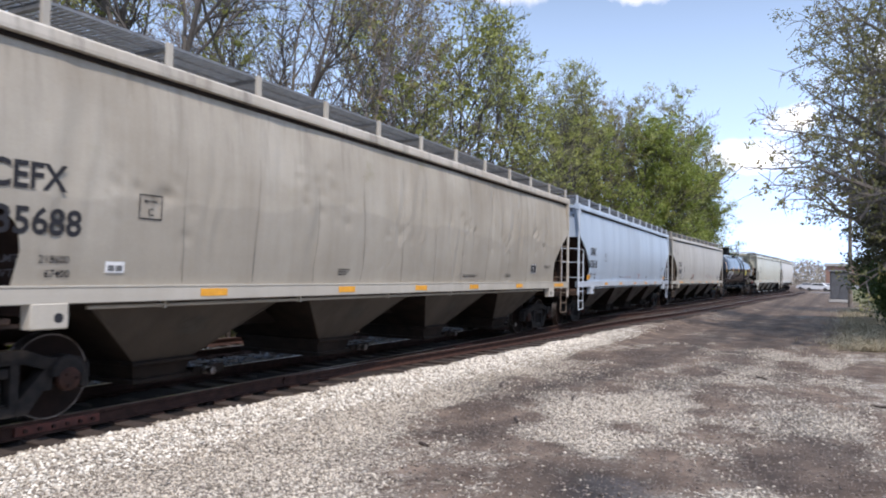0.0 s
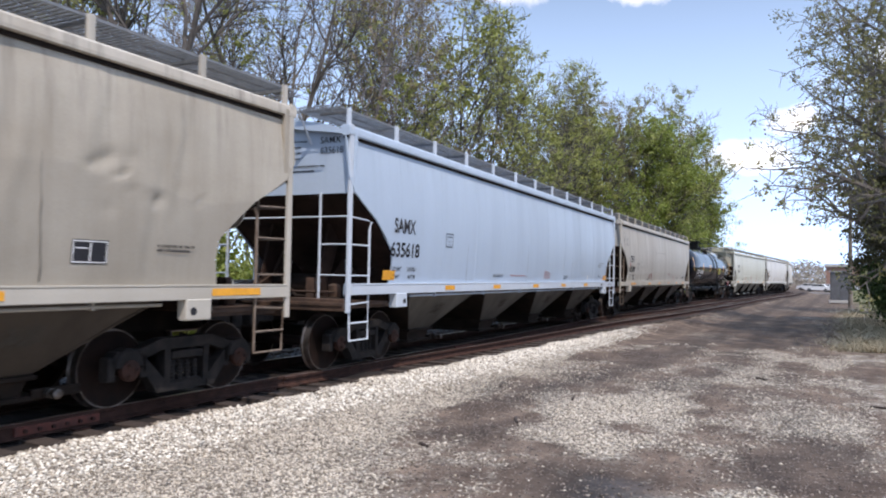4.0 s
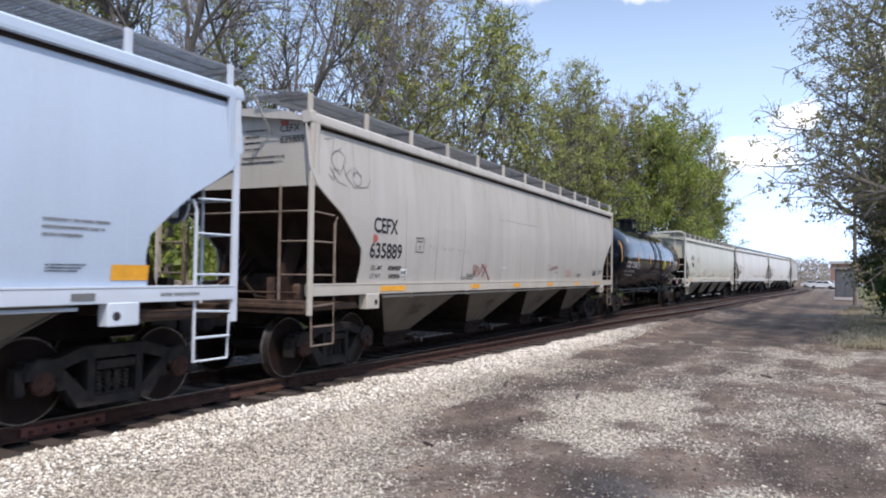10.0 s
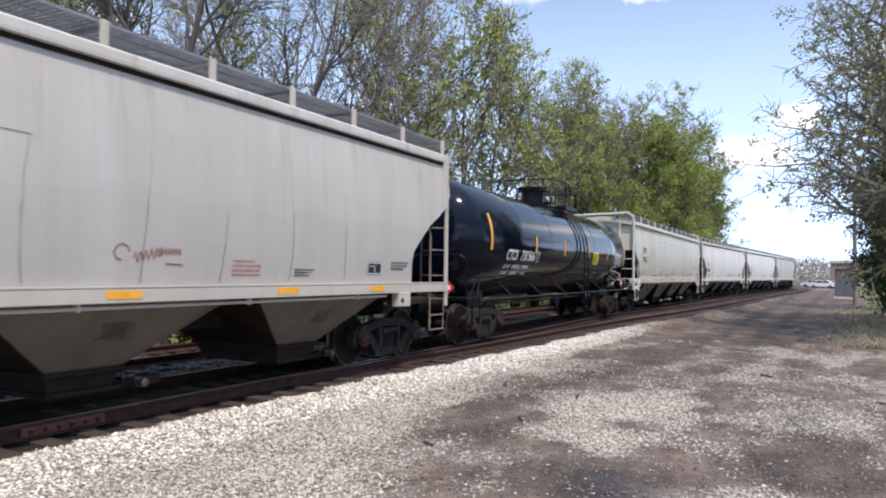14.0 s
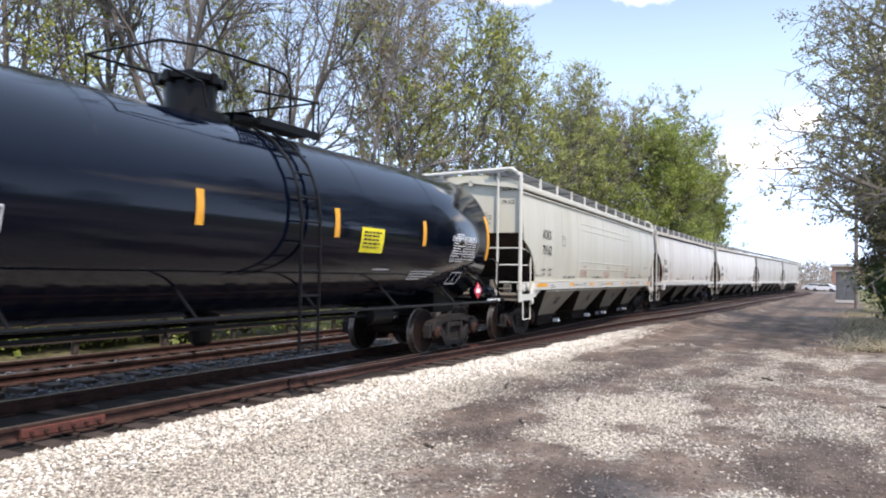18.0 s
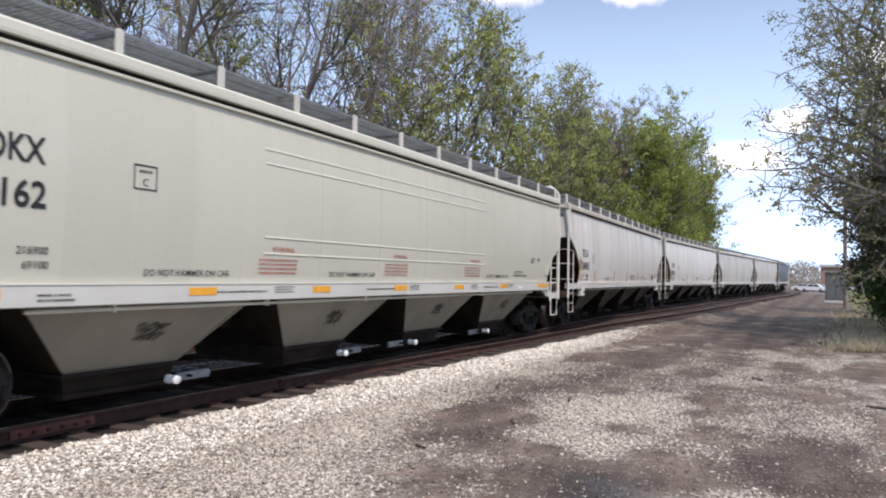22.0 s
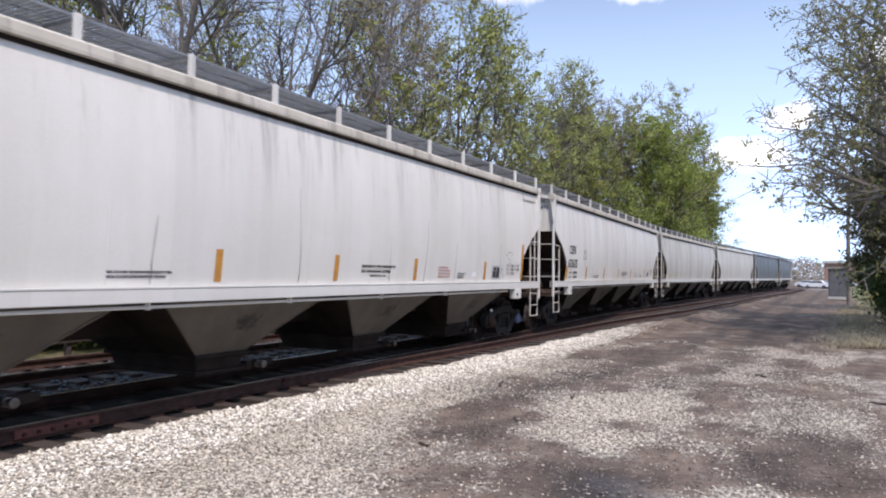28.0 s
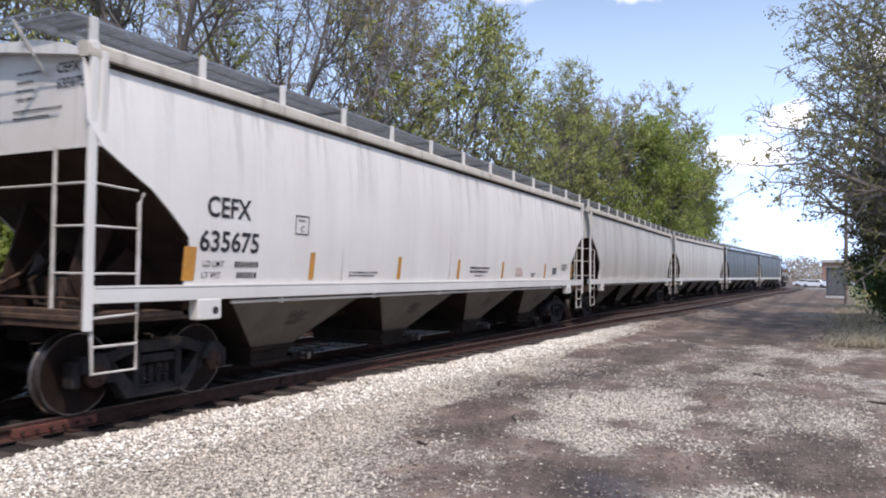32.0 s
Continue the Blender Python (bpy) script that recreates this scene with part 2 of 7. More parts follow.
M_trim_blue = car_paint("pale_blue_trim_paint", (0.52, 0.57, 0.63), (0.36, 0.38, 0.41), (0.46, 0.50, 0.56), 0.35, 0.5)
M_trim_pale = car_paint("pale_grey_trim_paint", (0.56, 0.55, 0.50), (0.40, 0.37, 0.32), (0.50, 0.485, 0.43), 0.4, 0.5)
M_ladder = worn("pale_ladder_paint", (0.50, 0.48, 0.45), (0.33, 0.29, 0.25), 7, 0.6)
M_ladder_rust = worn("rust_stained_ladder_paint", (0.20, 0.155, 0.12), (0.11, 0.075, 0.055), 7, 0.7)
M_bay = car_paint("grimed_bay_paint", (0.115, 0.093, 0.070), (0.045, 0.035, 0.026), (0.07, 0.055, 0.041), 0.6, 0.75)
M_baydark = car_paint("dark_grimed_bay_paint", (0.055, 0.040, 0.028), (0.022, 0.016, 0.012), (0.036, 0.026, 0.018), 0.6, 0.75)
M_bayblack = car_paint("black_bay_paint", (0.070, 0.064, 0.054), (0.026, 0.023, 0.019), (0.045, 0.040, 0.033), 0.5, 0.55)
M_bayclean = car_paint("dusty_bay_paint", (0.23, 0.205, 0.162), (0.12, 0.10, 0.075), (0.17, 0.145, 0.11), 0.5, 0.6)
# grimed steel, its colour darkened further for the shade under and inside the cars
M_grime_shade = worn("brown_grimed_shaded_steel", (0.026, 0.018, 0.014), (0.012, 0.009, 0.0075), 3, 0.85)
M_iron = worn("dark_cast_steel", (0.015, 0.014, 0.0145), (0.032, 0.027, 0.0245), 7, 0.75, 0.1)
M_wheel = worn("worn_wheel_steel", (0.009, 0.0055, 0.0046), (0.020, 0.010, 0.0075), 5, 0.75, 0.0)
M_placard = plain("red_placard_vinyl", (0.60, 0.03, 0.06), 0.4)
M_cap = worn("rusty_bearing_cap", (0.06, 0.028, 0.021), (0.028, 0.016, 0.013), 9, 0.7, 0.1)
M_tread = worn("bright_tread_steel", (0.17, 0.15, 0.14), (0.07, 0.055, 0.045), 8, 0.4, 0.8)
M_grate = worn("galvanised_grating", (0.17, 0.178, 0.19), (0.25, 0.26, 0.27), 8, 0.55, 0.4)
M_orange = plain("orange_reflective_tape", (0.80, 0.36, 0.03), 0.4)
M_strip = worn("browned_orange_tape", (0.52, 0.23, 0.03), (0.36, 0.16, 0.035), 8, 0.5)
M_bluecap = worn("blue_bearing_cap", (0.05, 0.11, 0.26), (0.12, 0.13, 0.16), 9, 0.6)
M_yellow = plain("yellow_vinyl", (0.85, 0.72, 0.03), 0.45)
M_ink = plain("black_stencil", (0.03, 0.03, 0.035), 0.6)
M_chalk = plain("white_stencil", (0.78, 0.78, 0.78), 0.55)
M_red = plain("red_stencil", (0.42, 0.11, 0.08), 0.6)
M_brownred = plain("faded_brown_red_scrawl", (0.25, 0.07, 0.065), 0.65)
M_stain = plain("dark_weathering_line", (0.15, 0.138, 0.12), 0.8)
M_smudge = plain("grease_smudge", (0.085, 0.075, 0.063), 0.8)
M_faint = plain("faded_green_grey_marker", (0.27, 0.28, 0.24), 0.7)
M_doodle = plain("grey_marker_line", (0.14, 0.14, 0.14), 0.7)
M_rust = worn("rusty_rail_steel", (0.062, 0.031, 0.024), (0.030, 0.017, 0.014), 6, 0.8, 0.05)
M_railtop = worn("polished_rail_head", (0.30, 0.25, 0.23), (0.18, 0.13, 0.11), 4, 0.35, 0.8)
M_redrust = worn("red_oxide_bar", (0.14, 0.038, 0.026), (0.07, 0.025, 0.018), 8, 0.75, 0.1)


def black_tank():
    m, n, l, b = material("glossy_black_tank_paint", 0.14)
    v = mapped(n, l, (1, 1, 1))
    f = stops(n, l, add_noise(n, l, mapped(n, l, (0.8, 0.8, 0.25)), 2.2, 6), [(0.4, 0.0), (0.75, 1.0)])
    # blue in the base colour stands in for sky reflected by black paint
    c = blend(n, l, f, (0.0012, 0.0027, 0.0080), (0.0018, 0.0036, 0.0100))
    l.new(c, b.inputs["Base Color"])
    l.new(stops(n, l, f, [(0, 0.07), (1, 0.13)]), b.inputs["Roughness"])
    b.inputs["Specular IOR Level"].default_value = 0.28
    bump(n, l, b, add_noise(n, l, v, 0.9, 2), 0.03, 0.05)
    return m


M_black = black_tank()
M_blackfit = plain("black_fitting_paint", (0.006, 0.006, 0.0065), 0.4)


def ground_cover():
    """Brown trodden dirt with pale limestone gravel spilt in patches, wet dark hollows, and the train's shade painted
    dark along the tracks.
    """
    m, n, l, b = material("gravel_and_dirt", 0.95)
    co = n.new("ShaderNodeTexCoord")
    at = n.new("ShaderNodeAttribute")
    at.attribute_name = "gravel"
    dk = n.new("ShaderNodeAttribute")
    dk.attribute_name = "damp_shade"
    gr = n.new("ShaderNodeAttribute")
    gr.attribute_name = "grass"
    o = co.outputs["Object"]
    stone = n.new("ShaderNodeTexVoronoi")
    stone.inputs["Scale"].default_value = 26
    l.new(o, stone.inputs["Vector"])
    sep = n.new("ShaderNodeSeparateColor")
    l.new(stone.outputs["Color"], sep.inputs[0])
    pebble = stops(n, l, sep.outputs[0], [(0.0, (0.20, 0.17, 0.135)), (0.4, (0.38, 0.335, 0.275)), (0.85, (0.58, 0.525, 0.445))])
    gap = stops(n, l, stone.outputs["Distance"], [(0.25, 1.0), (0.62, 0.5)])
    pebble = blend(n, l, 1.0, pebble, gap, "MULTIPLY")
    soil = stops(n, l, add_noise(n, l, o, 1.7, 8, 0.65), [(0.28, (0.046, 0.033, 0.027)), (0.44, (0.090, 0.067, 0.054)), (0.58, (0.142, 0.108, 0.087)), (0.76, (0.21, 0.164, 0.134))])
    soil = blend(n, l, 0.55, soil, add_noise(n, l, o, 30, 6, 0.7), "OVERLAY")
    rut = stops(n, l, add_noise(n, l, mapped(n, l, (0.16, 1.7, 1.0)), 2.2, 7, 0.68), [(0.38, (0.45, 0.42, 0.40)), (0.62, (1.25, 1.2, 1.15))])
    soil = blend(n, l, 0.4, soil, rut, "MULTIPLY")
    soil = blend(n, l, 0.8, soil, stops(n, l, add_noise(n, l, o, 0.55, 7, 0.7), [(0.36, (0.5, 0.47, 0.46)), (0.62, (1.3, 1.25, 1.18))]), "MULTIPLY")
    # gravel thins out unevenly
    e = n.new("ShaderNodeMath")
    e.operation = "ADD"
    l.new(at.outputs["Fac"], e.inputs[0])
    nz = n.new("ShaderNodeMath")
    nz.operation = "MULTIPLY_ADD"
    nz.inputs[1].default_value = 1.9
    nz.inputs[2].default_value = -0.95
    l.new(add_noise(n, l, o, 3.5, 10, 0.8), nz.inputs[0])
    l.new(nz.outputs[0], e.inputs[1])
    cover = stops(n, l, e.outputs[0], [(0.28, 0.0), (0.62, 1.0)])
    c = blend(n, l, cover, soil, pebble)
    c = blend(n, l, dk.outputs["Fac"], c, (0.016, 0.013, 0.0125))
    green = stops(n, l, add_noise(n, l, o, 2.5, 6), [(0.3, (0.06, 0.075, 0.025)), (0.7, (0.16, 0.15, 0.06))])
    c = blend(n, l, gr.outputs["Fac"], c, green)
    l.new(c, b.inputs["Base Color"])
    wt = n.new("ShaderNodeAttribute")
    wt.attribute_name = "wet"
    l.new(stops(n, l, wt.outputs["Fac"], [(0.3, 0.95), (0.9, 0.3)]), b.inputs["Roughness"])
    b.inputs["Specular IOR Level"].default_value = 0.25
    hgt = blend(n, l, cover, add_noise(n, l, o, 12, 6), stone.outputs["Distance"])
    bump(n, l, b, hgt, 0.55, 0.03)
    return m


M_ground = ground_cover()


def stones_mat(name, lo, hi):
    m, n, l, b = material(name, 0.9)
    g = n.new("ShaderNodeNewGeometry")
    c = stops(n, l, g.outputs["Random Per Island"], [(0.0, lo), (0.55, hi), (1.0, tuple(min(1, x * 1.2) for x in hi))])
    c = blend(n, l, 0.3, c, add_noise(n, l, mapped(n, l, (1, 1, 1)), 60, 3), "OVERLAY")
    l.new(c, b.inputs["Base Color"])
    return m


M_chip = stones_mat("dusty_gravel_chips", (0.13, 0.105, 0.082), (0.45, 0.395, 0.325))
M_stone = stones_mat("limestone_chips", (0.20, 0.17, 0.135), (0.68, 0.63, 0.55))
M_litter = stones_mat("dirt_crumbs", (0.045, 0.035, 0.030), (0.20, 0.163, 0.14))
# grey stones made darker to carry the shadow cast behind the train
M_greystone = stones_mat("shaded_grey_ballast", (0.035, 0.037, 0.042), (0.085, 0.09, 0.10))


def tie_wood():
    m, n, l, b = material("creosoted_oak", 0.9)
    v = mapped(n, l, (0.6, 6, 6), offset_random=True)
    f = add_noise(n, l, v, 5, 8, 0.7)
    c = stops(n, l, f, [(0.3, (0.020, 0.014, 0.011)), (0.6, (0.050, 0.035, 0.028)), (0.8, (0.095, 0.072, 0.060))])
    l.new(c, b.inputs["Base Color"])
    bump(n, l, b, f, 0.5, 0.01)
    return m


M_tie = tie_wood()


def bark(name, a, b_):
    m, n, l, b = material(name, 0.9)
    v = mapped(n, l, (5, 5, 0.8))
    f = add_noise(n, l, v, 3, 7, 0.7)
    l.new(stops(n, l, f, [(0.3, a), (0.7, b_)]), b.inputs["Base Color"])
    bump(n, l, b, f, 0.5, 0.02)
    return m


M_bark = bark("grey_brown_bark", (0.055, 0.047, 0.042), (0.15, 0.13, 0.115))
M_lanebark = bark("brown_grey_bark", (0.07, 0.06, 0.054), (0.17, 0.148, 0.13))
M_twig = bark("pale_grey_twig_bark", (0.13, 0.115, 0.11), (0.30, 0.27, 0.26))
M_endrust = worn("rusty_end_paint", (0.10, 0.062, 0.045), (0.045, 0.032, 0.026), 4, 0.8)
# dust-brown, with the shade of the end recesses mixed into the colour
M_slope = worn("red_brown_grimed_shaded_slope", (0.040, 0.023, 0.017), (0.018, 0.011, 0.009), 2.5, 0.85)


def foliage(name, rows, rough=0.55, through_light=0.35):
    """Small young leaves, each its own tone, with light coming through."""
    m, n, l, b = material(name, rough)
    g = n.new("ShaderNodeNewGeometry")
    c = stops(n, l, g.outputs["Random Per Island"], rows)
    big = add_noise(n, l, mapped(n, l, (1, 1, 1)), 0.5, 3)
    c = blend(n, l, 0.35, c, big, "OVERLAY")
    l.new(c, b.inputs["Base Color"])
    tr = n.new("ShaderNodeBsdfTranslucent")
    l.new(c, tr.inputs["Color"])
    mx = n.new("ShaderNodeMixShader")
    mx.inputs[0].default_value = through_light
    l.new(b.outputs["BSDF"], mx.inputs[1])
    l.new(tr.outputs["BSDF"], mx.inputs[2])
    l.new(mx.outputs[0], n["Material Output"].inputs["Surface"])
    return m


M_leaf_olive = foliage("olive_young_leaves", [(0, (0.15, 0.16, 0.04)), (0.5, (0.29, 0.31, 0.08)), (1, (0.47, 0.47, 0.17))], 0.55, 0.5)
M_leaf_rust = foliage("reddish_buds", [(0, (0.16, 0.105, 0.06)), (0.5, (0.27, 0.20, 0.10)), (1, (0.38, 0.33, 0.15))], 0.55, 0.5)
M_leaf_green = foliage("fresh_green_leaves", [(0, (0.13, 0.175, 0.035)), (0.5, (0.255, 0.31, 0.065)), (1, (0.41, 0.44, 0.13))], 0.55, 0.5)
M_leaf_dark = foliage("dull_green_brown_leaves", [(0, (0.10, 0.098, 0.036)), (0.5, (0.20, 0.19, 0.075)), (1, (0.32, 0.305, 0.125))], 0.55, 0.45)
# darker copy of the lane leaves, with the shade under the crowns in its colour
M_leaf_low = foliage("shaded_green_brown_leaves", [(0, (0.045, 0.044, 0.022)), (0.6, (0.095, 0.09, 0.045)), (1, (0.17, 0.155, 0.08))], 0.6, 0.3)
M_leaf_bush = foliage("deep_green_bush_leaves", [(0, (0.02, 0.04, 0.01)), (0.6, (0.045, 0.085, 0.018)), (1, (0.085, 0.13, 0.03))])
M_straw = foliage("dry_straw", [(0, (0.20, 0.165, 0.105)), (0.5, (0.32, 0.27, 0.18)), (1, (0.42, 0.365, 0.26))], 0.8, 0.2)


# ---- mesh helpers ----
class Mesh:
    """Collects corners and faces of one part."""

    def __init__(self):
        self.v, self.f = [], []

    def add(self, verts, faces):
        k = len(self.v)
        self.v += [tuple(p) for p in verts]
        self.f += [tuple(i + k for i in q) for q in faces]
        return self

    def box(self, x0, x1, y0, y1, z0, z1, bevel=0.0):
        if bevel <= 0:
            v = [(x, y, z) for z in (z0, z1) for y in (y0, y1) for x in (x0, x1)]
            return self.add(v, [(0, 2, 3, 1), (4, 5, 7, 6), (0, 1, 5, 4), (2, 6, 7, 3), (0, 4, 6, 2), (1, 3, 7, 5)])
        c = bevel
        prof = [(y0 + c, z0), (y1 - c, z0), (y1, z0 + c), (y1, z1 - c), (y1 - c, z1), (y0 + c, z1), (y0, z1 - c), (y0, z0 + c)]
        inner = [(y0 + (y - y0) * 1.0, z) for y, z in prof]
        cy, cz = (y0 + y1) / 2, (z0 + z1) / 2
        small = [(y + (c if y < cy else -c) * 0.7, z + (c if z < cz else -c) * 0.7) for y, z in inner]
        rings = [(x0, small), (x0 + c, inner), (x1 - c, inner), (x1, small)]
        return self.loft([[(x, y, z) for y, z in p] for x, p in rings])

    def loft(self, rings, close=True, caps=True):
        k, m = len(self.v), len(rings[0])
        for r in rings:
            self.v += [tuple(p) for p in r]
        for i in range(len(rings) - 1):
            for j in range(m if close else m - 1):
                a, b = k + i * m + j, k + i * m + (j + 1) % m
                self.f.append((a, b, b + m, a + m))
        if caps and close:
            self.f.append(tuple(k + j for j in reversed(range(m))))
            self.f.append(tuple(k + (len(rings) - 1) * m + j for j in range(m)))
        return self

    def tube(self, pts, r, sides=6, caps=True):
        rs = r if isinstance(r, (list, tuple)) else [r] * len(pts)
        pts = [Vector(p) for p in pts]
        rings = []
        for i, p in enumerate(pts):
            d = (pts[min(i + 1, len(pts) - 1)] - pts[max(i - 1, 0)]).normalized()
            u = d.cross(Vector((0, 0, 1)) if abs(d.z) < 0.9 else Vector((1, 0, 0))).normalized()
            w = d.cross(u)
            rings.append([p + rs[i] * (math.cos(2 * math.pi * j / sides) * u + math.sin(2 * math.pi * j / sides) * w) for j in range(sides)])
        return self.loft(rings, True, caps)

    def lathe(self, prof, sides=32, axis="y", centre=(0, 0, 0), caps=True):
        """prof: (along, radius) pairs; closed at both ends."""
        cx, cy, cz = centre
        rings = []
        for a, r in prof:
            ring = []
            for j in range(sides):
                t = 2 * math.pi * j / sides
                c, s = r * math.cos(t), r * math.sin(t)
                ring.append({"y": (cx + c, cy + a, cz + s), "x": (cx + a, cy + c, cz + s), "z": (cx + c, cy + s, cz + a)}[axis])
            rings.append(ring)
        return self.loft(rings, True, caps)

    def prism(self, outline, y0, y1):
        """An outline in x and z, drawn out from y0 to y1."""
        return self.loft([[(x, y0, z) for x, z in outline], [(x, y1, z) for x, z in outline]])


def part(name, mb, mat, parent=None, label="", smooth=False, at=None):
    me = bpy.data.meshes.new(name)
    me.from_pydata(mb.v, [], mb.f)
    me.update()
    bm = bmesh.new()
    bm.from_mesh(me)
    bmesh.ops.recalc_face_normals(bm, faces=bm.faces)
    bm.to_mesh(me)
    bm.free()
    if smooth:
        me.shade_smooth()
        me.set_sharp_from_angle(angle=radians(38))
    me.materials.append(mat)
    ob = new(name, me)
    if parent is not None:
        ob.parent = parent
    if at is not None:
        ob.matrix_basis = at
    if label:
        tagged(ob, label)
    return ob


def again(name, ob, parent, at):
    """Another part on the same mesh."""
    o = new(name, ob.data)
    o.parent = parent
    o.matrix_basis = at
    return o


def raw_mesh(name, verts, faces, mat):
    """A large mesh straight from arrays of corners and equal-sized faces."""
    verts, faces = np.asarray(verts, np.float32), np.asarray(faces, np.int32)
    me = bpy.data.meshes.new(name)
    me.vertices.add(len(verts))
    me.vertices.foreach_set("co", verts.ravel())
    k = faces.shape[1]
    me.loops.add(faces.size)
    me.loops.foreach_set("vertex_index", faces.ravel())
    me.polygons.add(len(faces))
    me.polygons.foreach_set("loop_start", np.arange(0, faces.size, k, dtype=np.int32))
    me.update(calc_edges=True)
    me.materials.append(mat)
    return me


# ---- the ground: one sheet to the horizon ----
def smooth(a, b, x):
    t = np.clip((x - a) / (b - a), 0, 1)
    return t * t * (3 - 2 * t)


def lateral(x, y):
    return y - (TRACK_Y + np.interp(x, _gx, _gy))


_lat = np.random.default_rng(7).random((64, 64))


def patchy(x, y, size):
    """Smooth random field, 0 to 1, with lumps of about that size."""
    u, v = np.asarray(x, float) / size, np.asarray(y, float) / size
    i, j = np.floor(u).astype(int), np.floor(v).astype(int)
    a, b = u - i, v - j
    a, b = a * a * (3 - 2 * a), b * b * (3 - 2 * b)
    g = lambda p, q: _lat[p % 64, q % 64]
    return (g(i, j) * (1 - a) + g(i + 1, j) * a) * (1 - b) + (g(i, j + 1) * (1 - a) + g(i + 1, j + 1) * a) * b


def beside(x, y):
    """Distance from the track's centre line, counted on the lane's side from the turnout's outer rail."""
    l, off = lateral(x, y), lead_off(x)
    return l - np.clip(l, off, 0)


def mottle(x, y):
    return 0.45 * patchy(x, y * 1.9, 2.3) + 0.3 * patchy(x + 9, y * 1.6, 0.9) + 0.25 * patchy(x, y, 0.4)


def gravel_cover(x, y):
    """How much pale gravel lies at a spot, 0 to 1."""
    l, b = lateral(x, y), beside(x, y)
    wide = np.exp(-(np.maximum(x, 0) / 8.5) ** 1.6)
    band = smooth(-2.5 - 5.2 * wide, -1.75 - 2.6 * wide, b) * (1 - 0.75 * smooth(16, 29, x)) * smooth(40, 28, x)
    dx, dy = x - 10.9 + 0.5 * patchy(x, y, 0.7), y - 2.5 + 0.4 * (patchy(x + 4, y, 0.6) - 0.5)
    patch = np.exp(-((dx / 2.9) ** 2 + (dy / 1.15) ** 2) ** 2) * (1 - 0.6 * np.exp(-((x - 9.6) / 0.5) ** 2 - ((y - 2.3) / 0.5) ** 2))
    patch = np.maximum(patch, 0.9 * np.exp(-(((x - 9.0) / 0.8) ** 2 + ((y - 3.1) / 0.6) ** 2) ** 2))
    corner = np.exp(-(((x - 6.4) / 1.3) ** 2 + ((y - 0.4) / 1.1) ** 2) ** 2)
    pale = np.exp(-((x - 19.6) / 3.0) ** 2 - ((y + 0.4 + 0.2 * (x - 19.6)) / 0.5) ** 2)
    m = mottle(x, y)
    strewn = 0.16 * smooth(2.4, 0.8, y) * smooth(8, 10, x) * smooth(30, 20, x)
    g = np.maximum.reduce([band, 0.80 * patch, 0.72 * corner, 0.6 * pale, 0.24 - 0.10 * smooth(13, 26, x) + strewn])
    g = np.clip(g + (m - 0.5) * np.where(g > 0.9, 0.4, 1.0), 0, 1)
    return g * smooth(1.12, 1.3, np.abs(b)) * (1 - 0.92 * smooth(1.1, 1.5, l))


def wet_cover(x, y):
    """A shallow puddle with a lobed shore."""
    return np.exp(-(((x - 7.0) / 0.6) ** 2 + ((y - 2.0 + 0.3 * np.sin(2 * x)) / 0.5) ** 2) ** 2 - 0.8 * patchy(x * 1.3, y * 1.3 + 5, 0.5) ** 2)


def damp_shade_cover(x, y):
    wob = 0.25 * (patchy(x, y, 1.4) - 0.5)
    puddle = np.exp(-(((x - 7.1) / 0.75) ** 2 + ((y - 2.0 + wob) / 0.8) ** 2) ** 1.5)
    spots = 0
    for cx, cy, rx, ry, k in ((12.3, 5.3, 1.1, 0.5, 0.55), (8.7, 0.45, 1.1, 0.5, 0.55), (9.9, -0.2, 1.0, 0.5, 0.5), (8.6, 3.95, 0.9, 0.5, 0.5), (14.2, 2.6, 1.2, 0.4, 0.5), (12.4, 4.4, 1.6, 0.35, 0.4), (11.4, 0.2, 1.6, 0.4, 0.4), (15.5, 0.6, 2.4, 0.35, 0.35), (6.4, 1.4, 0.5, 0.6, 0.4)):
        spots = spots + k * np.exp(-((x - cx) / rx) ** 2 - ((y - cy + wob) / ry) ** 2)
    worn_in = 0.75 + 0.5 * patchy(x * 0.5, y, 1.1)
    rut = np.exp(-((y - 4.35 + 0.075 * np.minimum(x - 10, 12) + 0.012 * x + wob) / 0.42) ** 2) * smooth(9, 14, x) * 0.5 * worn_in
    rut2 = np.exp(-((y - 2.45 + 0.028 * x + wob) / 0.38) ** 2) * smooth(11, 17, x) * 0.42 * worn_in
    # dark bed under and between the tracks: oil, with the train's shade painted in
    l, b = lateral(x, y), beside(x, y)
    oily_shade = 0.97 * smooth(1.25, 1.1, np.abs(b)) * (1 - 0.55 * smooth(20, 34, x)) + 0.5 * smooth(1.1, 1.4, l) * smooth(3.0, 2.4, l) + 0.6 * smooth(1.3, 1.1, np.abs(l - SECOND))
    return np.clip(oily_shade + 0.75 * puddle + spots + rut + rut2, 0, 1)


def ground_z(x, y):
    l, b = lateral(x, y), beside(x, y)
    z = -0.36 + (0.13 + 0.075 * patchy(x, y, 0.55)) * smooth(-2.6, -1.45, b) - 0.09 * smooth(1.35, 1.9, l) + 0.07 * smooth(1.9, 2.3, l)
    z = z - 0.17 * smooth(SECOND + 1.4, SECOND + 2.6, l) + 0.35 * smooth(8, 16, l)
    z = z - 0.04 * np.exp(-(((x - 6.9) / 0.8) ** 2 + ((y - 1.95) / 0.6) ** 2))
    z = z + 0.02 * np.sin(x * 0.9 + y * 1.3) * np.sin(y * 0.7 - x * 0.31) + 0.012 * np.sin(x * 2.7) * np.sin(y * 3.1)
    z = z + 0.25 * smooth(-4.0, -7.5, y) * smooth(20, 30, x)
    return z


